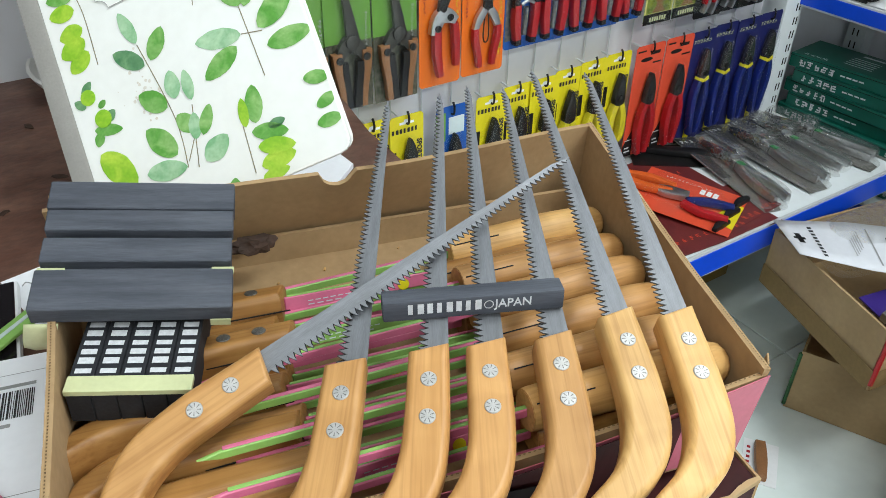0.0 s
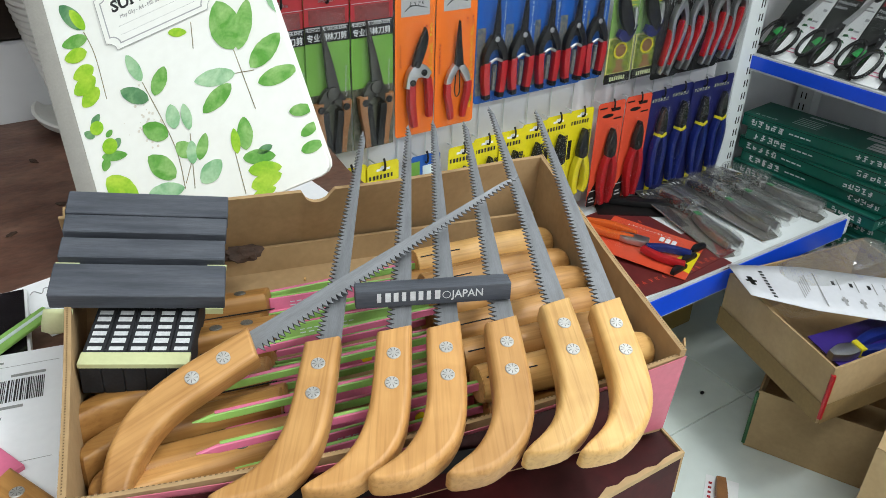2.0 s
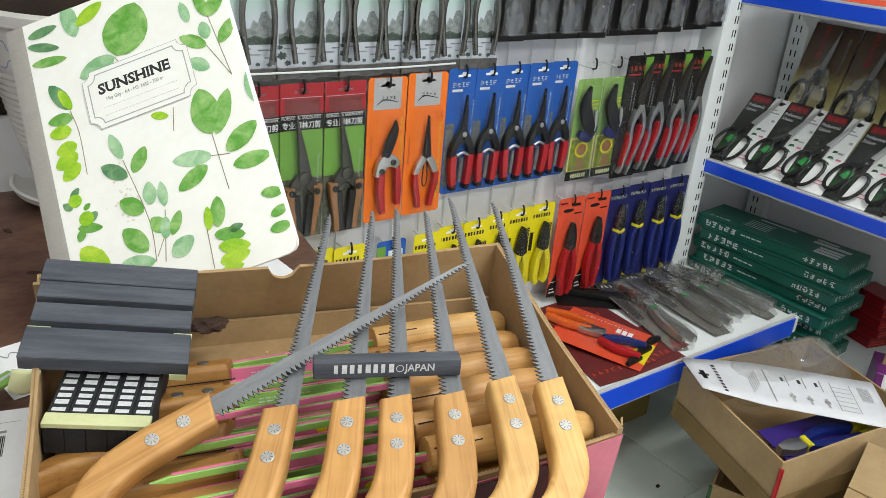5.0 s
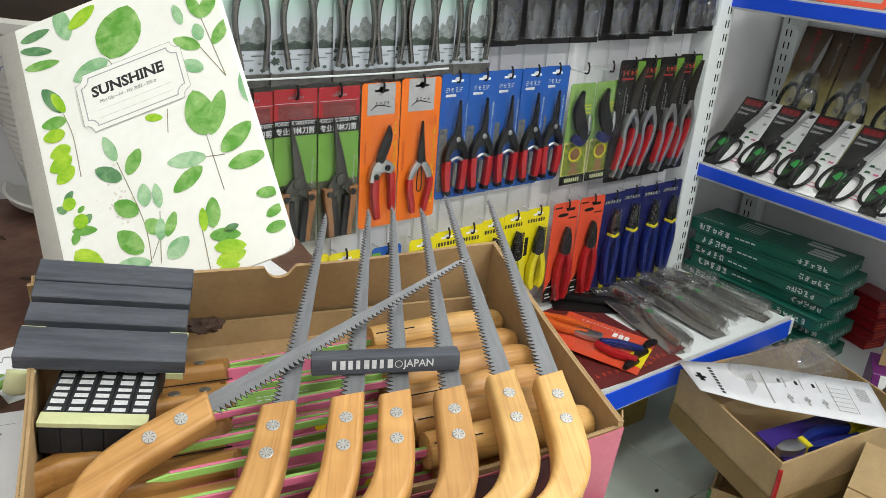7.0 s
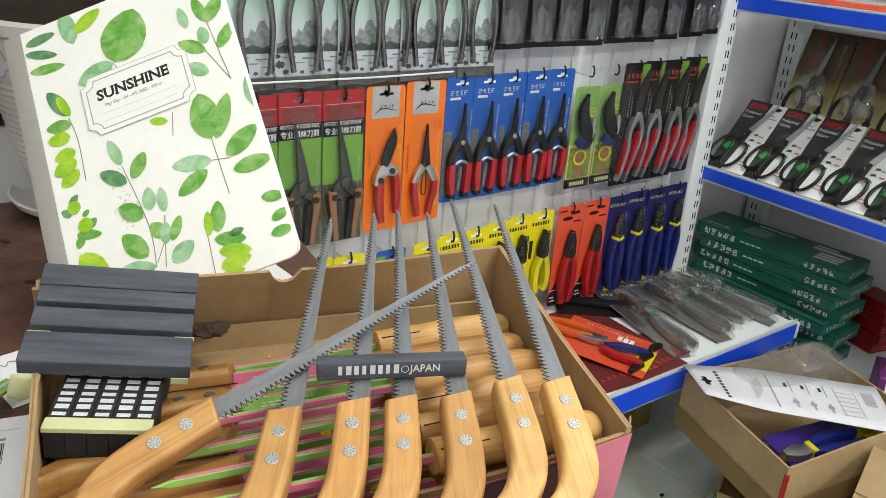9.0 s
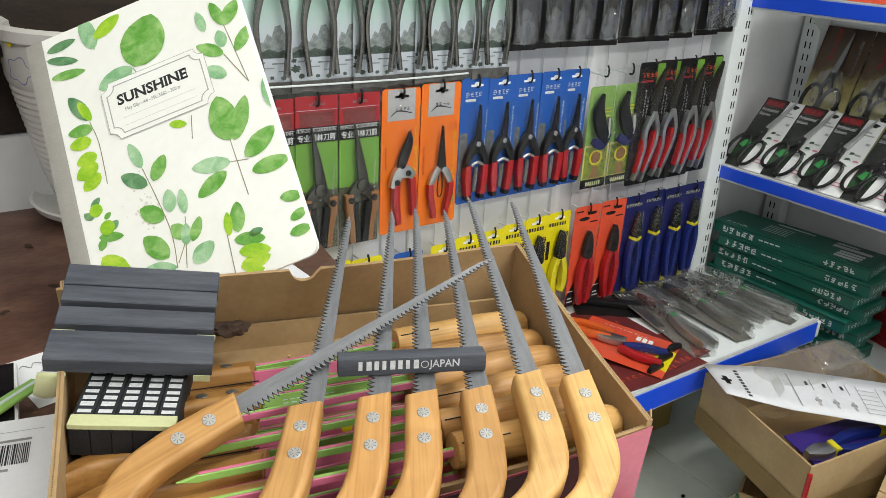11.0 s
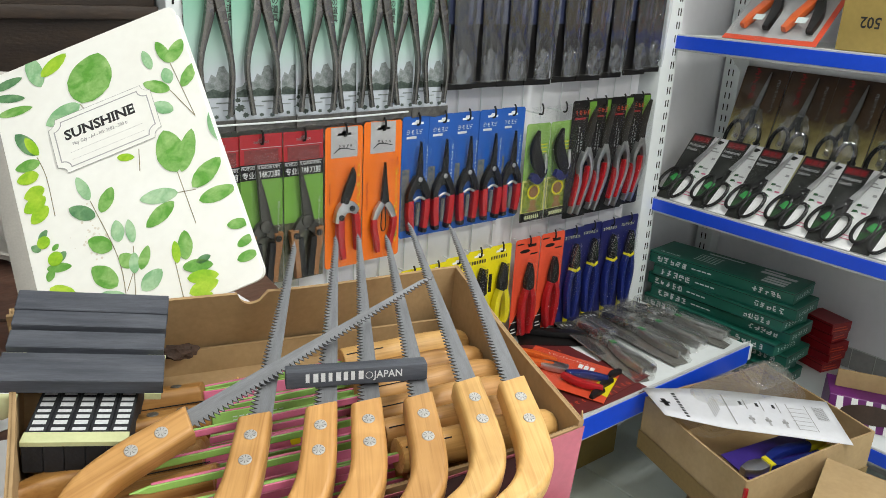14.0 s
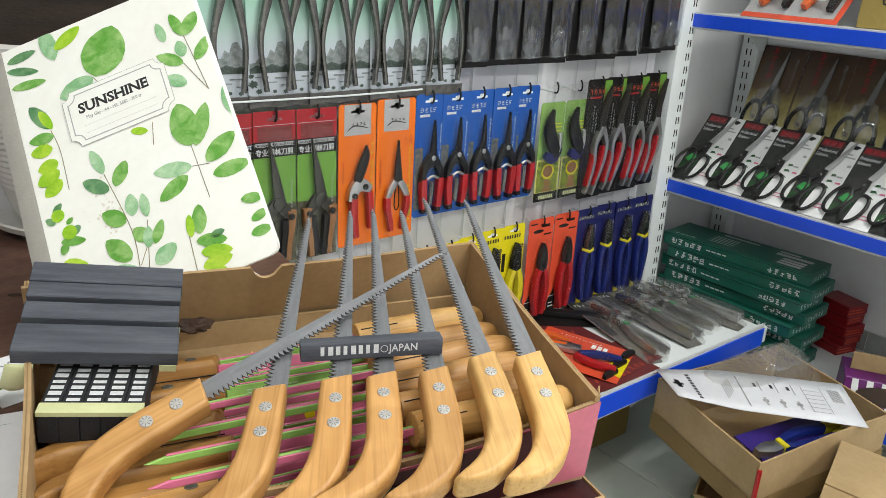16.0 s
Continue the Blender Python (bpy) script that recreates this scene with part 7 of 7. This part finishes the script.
part("jaw", shift(ribbon([(0.006, 0.125), (0.014, 0.16), (0.010, 0.195)], [0.02, 0.024, 0.006], 0.003, 0.016, 0.002), flat), BRIGHT_STEEL, first, "steel jaws")
part("tag", box(-0.004, 0.018, 0.045, 0.062, 0.019, 0.020), C_PALE, first, "pale tag")
part("blister", shift(dome(0.105, 0.195, 0.026, 0, 0), Matrix.Translation((0, 0.102, 0.001)) @ Matrix.Rotation(radians(-90), 4, "X")), BLISTER, first, "clear plastic blister")
copy_thing(first, frame_of((1.530, 0.795, 1.0115), (0.05, -1, 0), (-0.65, 0, 0.75)))
t = thing("ochre_carton", "ochre cardboard carton with dark digits on the top shelf", "cardboard box", pose(1.56, 0.40, 1.0105))
part("body", box(0, 0.22, -0.1, 0.312, 0, 0.24, 0.004), CARTON_OCHRE, t)
lettering("502", 0.030, INK_BLACK, t, Matrix.Translation((-0.0008, 0.232, 0.066)) @ Matrix.Rotation(radians(-90), 4, "Z") @ FRONT @ pose(0, 0, 0, 0, 0, 180), "lettering", 0.0004, 0.9)

# stacked green and red boxes on the bottom shelf
for k in range(8):
    z0 = 0.2505 + 0.0298 * k
    jx, jy, jr = ((0.012, 0.0, 2), (0.0, 0.01, -2), (0.010, -0.006, 3), (-0.008, 0.008, -1), (0.006, -0.004, 3), (-0.004, 0.006, 0), (0.0, -0.008, 4), (0.004, 0.010, 6))[k]
    t = thing("shears_box", "dark green printed cardboard box in a stack", "box", pose(1.600 + jx, 0.865 + jy, z0, 0, 0, jr), "green boxes in a stack")
    part("body", box(-0.058, 0.058, -0.182, 0.182, 0, 0.0293, 0.0012, 1), BOX_GREEN, t)
    part("lid_line", merge(box(-0.0586, -0.0580, -0.182, 0.182, 0.0245, 0.0255), box(-0.058, 0.058, -0.1826, -0.1820, 0.0245, 0.0255)), BLACK_PLASTIC, t, "lid seam", None, False)
    lft = Matrix.Translation((-0.0586, 0, 0)) @ Matrix.Rotation(radians(-90), 4, "Z") @ FRONT
    bars(glyph_bars(-0.160, 0.0055, 0.015, 5, False, RNG, 1.12, 0.20) + glyph_bars(0.085, 0.0065, 0.013, 5, False, RNG, 1.12, 0.20), INK_WHITE, t, lft, "unreadable_print")
    bars([(-0.066 + 0.0135 * j, 0.0115, 0.0105, 0.0032) for j in range(4)], INK_WHITE, t, lft, "print_line")
    bars(glyph_bars(-0.045, 0.008, 0.012, 6, False, RNG, 1.1), C_PALE, t, Matrix.Translation((0, -0.1828, 0)) @ FRONT, "unreadable_print")
    if k == 7:
        bars(glyph_bars(-0.048, 0.150, 0.012, 4, True, RNG, 1.2, 0.2) + [(-0.030 + 0.011 * j, 0.020, 0.0035, 0.060) for j in range(5)] + [(0.034, -0.02, 0.008, 0.09)], C_PALE, t, pose(0, 0, 0.0297), "unreadable_print")
        bars([(-0.042 + 0.016 * j, -0.150, 0.012, 0.055) for j in range(3)] + [(0.012, -0.155, 0.016, 0.085), (0.034, -0.12, 0.010, 0.05)], INK_WHITE, t, pose(0, 0, 0.0297), "printed_block")
for k in range(5):
    t = thing("red_box", "small red cardboard box in a stack", "box", pose(1.782 + 0.005 * (k % 2), 0.702 - 0.004 * (k % 3), 0.2505 + 0.0258 * k, 0, 0, 6 * (k % 2) - 14), "red boxes in a stack")
    part("body", box(-0.033, 0.033, -0.044, 0.044, 0, 0.0253, 0.001, 1), BOX_RED, t)
    part("lid_line", box(-0.0334, -0.0330, -0.044, 0.044, 0.0190, 0.0200), SLOT_BLACK, t, "lid seam", None, False)
    bars([(-0.030, 0.006, 0.05, 0.003), (-0.026, 0.013, 0.04, 0.003)], C_VERMILION, t, Matrix.Translation((0, -0.0446, 0)) @ FRONT, "print_line")
skirt = tagged(part("tile_skirting", box(1.8272, 1.8308, -1.2, 1.03, 0.2505, 0.3035), GROUT), "row of grey glazed skirting tiles behind the bottom shelf", "tile skirting", kind="structure")
GREY_TILE = mat("grey_wall_tile", (0.34, 0.35, 0.34), 0.3, 0, 0.1, 20, 0.03)
piece = box(-0.0033, 0, 0.001, 0.0555, 0.0, 0.0515, 0.0008, 1)
piece_me = bpy.data.meshes.new("skirting_tile")
piece.to_mesh(piece_me)
piece.free()
piece_me.materials.append(GREY_TILE)
for k in range(24):
    share("tile", piece_me, skirt, pose(1.8271, -0.32 + 0.0565 * k, 0.2510))

# ---- cartons on the floor ----


def open_carton(name, label, corners, z0, z1, t=0.004, red_corner=None, low=None):
    """An open carton of four plan corners (anticlockwise), with thin walls."""
    th = thing(name, label, "cardboard box")
    part("bottom", prism(corners, z0, z0 + 0.004), CARTON_TAN, th)
    for i in range(4):
        part("wall", wall_panel(corners[i], corners[(i + 1) % 4], t, z0, z1, [lambda f: low, lambda f: low + (z1 - low) * f, lambda f: z1, lambda f: z1 + (low - z1) * f][i] if low else None, 10, 0.001), CARTON_TAN, th)
    for i in range(4):
        a, b = Vector(corners[i]), Vector(corners[(i + 1) % 4])
        d = (b - a).normalized()
        s = Vector((-d.y, d.x))
        e = bmesh.new()
        n = 40
        L = (b - a).length
        for j in range(n):
            q = [a + d * (L * j / n) + s * 0.001, a + d * (L * (j + 0.5) / n) + s * 0.001, a + d * (L * (j + 0.5) / n) + s * 0.003, a + d * (L * j / n) + s * 0.003]
            bo = 0.002 * math.sin(math.pi * j / n)
            e.faces.new([e.verts.new((c.x + s.x * bo, c.y + s.y * bo, (z1 if not low else (low, low + (z1 - low) * j / n, z1, z1 + (low - z1) * j / n)[i]) + 0.0004 + 0.001 * math.sin(7 * j / n + a.x * 40))) for c in q])
        part("flute_edge", e, CARDBOARD, th, "corrugated raw cardboard edge", None, False)
    if red_corner is not None:
        x, y = red_corner
        part("red_tape", rod([(x, y - 0.001, z0 + 0.012), (x, y - 0.001, z1 - 0.012)], 0.0042, 6, 1), RED_GRIP, th, "strip of red tape")
    return th


TOPC = [(1.037, 0.461), (1.392, 0.408), (1.478, 0.682), (1.128, 0.737)]
open_carton("open_carton", "open tan cardboard carton holding a card and clear packs", TOPC, 0.232, 0.345, red_corner=(1.037, 0.461))
open_carton("empty_carton", "open empty tan cardboard carton on the floor tiles", [(1.136, 0.622), (1.247, 0.385), (1.49, 0.50), (1.385, 0.737)], 0.001, 0.231, low=0.140)
shut = thing("closed_carton", "closed tan cardboard carton with overlapping lid flaps", "cardboard box")
Q0, Q1, QE = Vector((1.25, 0.428)), Vector((0.95, 0.335)), Vector((0.025, -0.13))


def on_lid(a, b):
    q = Q0 + (Q1 - Q0) * a + QE * b
    return (q.x, q.y)


part("carton_body", prism([on_lid(0, 0), on_lid(1, 0), on_lid(1, 1), on_lid(0, 1)], 0.001, 0.326, 0.002), CARTON_TAN, shut)
part("lid_flap", prism([on_lid(0, 0.003), on_lid(0.495, 0.003), on_lid(0.495, 1), on_lid(0, 1)], 0.3262, 0.3305, 0.0006), CARTON_TAN, shut, "raised lid flap")
part("lid_flap", prism([on_lid(0.50, 0.003), on_lid(1, 0.003), on_lid(1, 1), on_lid(0.50, 1)], 0.3262, 0.3285, 0.0006), CARTON_TAN, shut)
solid("fallen_nut", box(-0.004, 0.004, -0.003, 0.003, 0.0, 0.005, 0.0012), BLACK_PLASTIC, "tiny dark crumb lying on the floor tiles", "crumb", pose(1.19, 0.77, 0.0005))

# contents of the top carton
bm = bmesh.new()
rows = []
for i in range(21):
    f = i / 20
    c = Vector((1.085 + 0.265 * f, 0.690 - 0.232 * f, 0.352 + 0.020 * (1 - f) ** 2 + 0.006 * math.sin(math.pi * f)))
    s = Vector((0.030 + 0.012 * f, 0.048, -0.004 + 0.012 * min(1.0, 3 * f)))
    rows.append([bm.verts.new(c + s * g) for g in (-1, -0.5, 0, 0.5, 1)])
for a, b in zip(rows, rows[1:]):
    for k in range(4):
        bm.faces.new((a[k], a[k + 1], b[k + 1], b[k]))
cd = thing("backing_card", "white printed backing card laid over the open carton", "card")
c_ob = part("card", bm, mat("white_backing_board", (0.68, 0.69, 0.73), 0.5, 0, 0.05, 12, 0.05), cd)
c_ob.modifiers.new("thickness", "SOLIDIFY").thickness = 0.0008


def card_patch(f0, f1, g0, g1, material, name="print_patch"):
    b = bmesh.new()

    def at(f, g):
        c = Vector((1.085 + 0.265 * f, 0.690 - 0.232 * f, 0.352 + 0.020 * (1 - f) ** 2 + 0.006 * math.sin(math.pi * f) + 0.0014))
        return c + Vector((0.030 + 0.012 * f, 0.048, -0.004 + 0.012 * min(1.0, 3 * f))) * g
    n = 4
    for k in range(n):
        a, c = f0 + (f1 - f0) * k / n, f0 + (f1 - f0) * (k + 1) / n
        b.faces.new([b.verts.new(q) for q in (at(a, g0), at(c, g0), at(c, g1), at(a, g1))])
    bmesh.ops.recalc_face_normals(b, faces=b.faces)
    return part(name, b, material, cd, "", None, False)


card_patch(0.05, 0.075, -0.25, 0.25, C_BLACK, "punched_slot")
card_patch(0.035, 0.09, -0.06, 0.06, C_BLACK, "punched_slot")
for k in range(9):
    card_patch(0.13, 0.15, -0.80 + 0.17 * k, -0.70 + 0.17 * k, INK_BLACK)
card_patch(0.40, 0.408, -0.75, 0.75, INK_GREY)
for f in (0.48, 0.57, 0.66):
    card_patch(f, f + 0.016, 0.30, 0.48, INK_BLACK)
    card_patch(f + 0.030, f + 0.036, 0.10, 0.60, INK_GREY)
    card_patch(f + 0.010, f + 0.042, -0.42, -0.30, INK_GREY)
    card_patch(f + 0.020, f + 0.034, -0.60, -0.20, C_GREY)
for k in range(6):
    card_patch(0.74, 0.84, -0.60 + 0.20 * k, -0.57 + 0.20 * k, C_GREY)
card_patch(0.745, 0.749, -0.62, 0.62, INK_GREY)
card_patch(0.848, 0.852, -0.62, 0.62, INK_GREY)
for k in range(5):
    card_patch(0.30 + 0.012 * k, 0.306 + 0.012 * k, -0.5 + 0.1 * k, 0.2 + 0.1 * k, C_GREY)
for k in range(9):
    card_patch(0.89 + 0.007 * k, 0.893 + 0.007 * k, 0.0, 0.6, INK_GREY)
t = thing("clear_tray", "crumpled clear moulded plastic tray lying in the open carton", "plastic tray", pose(1.285, 0.628, 0.343, 16, -6, -12))
part("shell", shift(dome(0.26, 0.11, 0.045), Matrix.Rotation(radians(-90), 4, "X")), BLISTER_GREY, t)
part("flange", shift(dome(0.30, 0.13, 0.004), Matrix.Rotation(radians(-90), 4, "X")), BLISTER_GREY, t)
part("moulded_swell", shift(dome(0.09, 0.06, 0.010), Matrix.Translation((0.05, 0.0, 0.0452)) @ Matrix.Rotation(radians(-90), 4, "X")), BLISTER_GREY, t)
t = thing("packed_pliers", "navy and yellow handled pliers on a violet card inside the carton", "pliers", pose(1.168, 0.494, 0.302, 4, 0, -15))
part("grip", shift(ribbon([(0.0, 0.006), (0.06, 0.022), (0.15, 0.016)], [0.014, 0.020, 0.013], 0.0, 0.018, 0.006), flat), BLUE_GRIP, t, "navy grip")
part("grip", shift(ribbon([(0.0, -0.006), (0.06, -0.014), (0.15, -0.006)], [0.014, 0.020, 0.013], 0.0, 0.018, 0.006), flat), BLUE_GRIP, t, "navy grip")
part("jaw", shift(ribbon([(-0.058, 0.0), (-0.03, 0.0), (-0.002, 0.0)], [0.012, 0.030, 0.022], 0.0, 0.016, 0.003), flat), BRIGHT_STEEL, t, "steel jaws")
part("collar", shift(ribbon([(-0.004, 0.0), (0.007, 0.0)], [0.024, 0.027], -0.0005, 0.0185, 0.001), flat), YELLOW_GRIP, t, "yellow collar")
part("tip", shift(ribbon([(0.122, 0.019), (0.158, 0.015)], [0.017, 0.014], -0.0008, 0.0188, 0.002), flat), YELLOW_GRIP, t, "yellow tip")
part("tip", shift(ribbon([(0.122, -0.010), (0.158, -0.005)], [0.017, 0.014], -0.0008, 0.0188, 0.002), flat), YELLOW_GRIP, t, "yellow tip")
part("card", prism([(-0.050, -0.020), (0.17, -0.030), (0.17, 0.075), (-0.050, 0.060)], -0.003, -0.001), mat("violet_card", (0.05, 0.025, 0.24), 0.4, 0, 0.1, 30, 0.02), t, "violet card", None, False)
part("lower_tray", shift(dome(0.22, 0.10, 0.05), Matrix.Translation((0.06, 0.02, -0.066)) @ Matrix.Rotation(radians(-90), 4, "X")), BLISTER_GREY, t, "clear tray below the card")

# purple box on the bottom side shelf
t = thing("purple_box", "open purple and white striped box with a brown oval print", "box", pose(1.512, 0.548, 0.2505, 0, 0, -60))
part("body", box(0, 0.20, 0, 0.10, 0, 0.072, 0.001, 1), BOX_PURPLE, t)
for k in range(7):
    for j in range(2):
        part("stripe", prism([(0.002 + 0.028 * k + 0.014 * j, 0.037 * j), (0.016 + 0.028 * k + 0.014 * j, 0.037 * j), (0.012 + 0.028 * k + 0.014 * j, 0.035 + 0.036 * j), (0.0 + 0.028 * k + 0.014 * j, 0.035 + 0.036 * j)], 0, 0.0006), C_WHITE, t, "white stripe", Matrix.Translation((0, -0.0003, 0)) @ FRONT, False)
part("oval_print", prism([(0.085 + 0.060 * math.cos(a), 0.040 + 0.022 * math.sin(a)) for a in [2 * math.pi * k / 24 for k in range(24)]], 0.0007, 0.0014), C_BROWN, t, "brown oval print", Matrix.Translation((0, -0.0003, 0)) @ FRONT, False)
part("lid_flap", box(0.012, 0.20, 0.044, 0.048, 0.0722, 0.112, 0.001, 1), CARTON_TAN, t, "raised cardboard flap")

# small pack on the floor
t = thing("floor_pack", "small clear pack with a red-brown handle on the floor", "tool card", pose(0.985, 0.555, 0.001, 0, 0, 35))
part("card", prism([(-0.05, -0.03), (0.05, -0.03), (0.05, 0.03), (-0.05, 0.03)], 0, 0.001), C_WHITE, t, "", None, False)
bars([(-0.045 + 0.012 * k, 0.018, 0.006, 0.006) for k in range(7)], C_RED, t, pose(0, 0, 0.0013), "print_line")
part("grip", shift(ribbon([(-0.045, -0.004), (0.0, 0.0), (0.04, 0.004)], [0.016, 0.022, 0.018], 0.001, 0.017, 0.005), flat), TAN_GRIP, t, "red-brown grip")

# worn bands and tape on the floor cartons
a0, a1, a2 = Vector(TOPC[3]), Vector(TOPC[0]), Vector(TOPC[1])
BAND = mat("darker_carton_band", (0.30, 0.20, 0.085), 0.8, 0, 0.1, 20, 0.15, spec=0.2)
top_box = bpy.data.objects["open_carton"]
for p0, p1 in ((a0, a1), (a1, a2)):
    d = (p1 - p0).normalized()
    s = Vector((-d.y, d.x)) * -0.0032
    part("kraft_band", wall_panel(p0 + s, p1 + s, 0.0006, 0.233, 0.272), BAND, top_box, "darker brown lower band")
b0 = Vector((1.136, 0.622))
low_box = bpy.data.objects["empty_carton"]
part("green_tape", box(b0.x - 0.0025, b0.x + 0.004, b0.y - 0.0025, b0.y + 0.004, 0.006, 0.136, 0.001, 1), mat("green_tape", (0.05, 0.22, 0.07), 0.5, 0, 0.3, 60, 0.1), low_box, "strip of green tape")
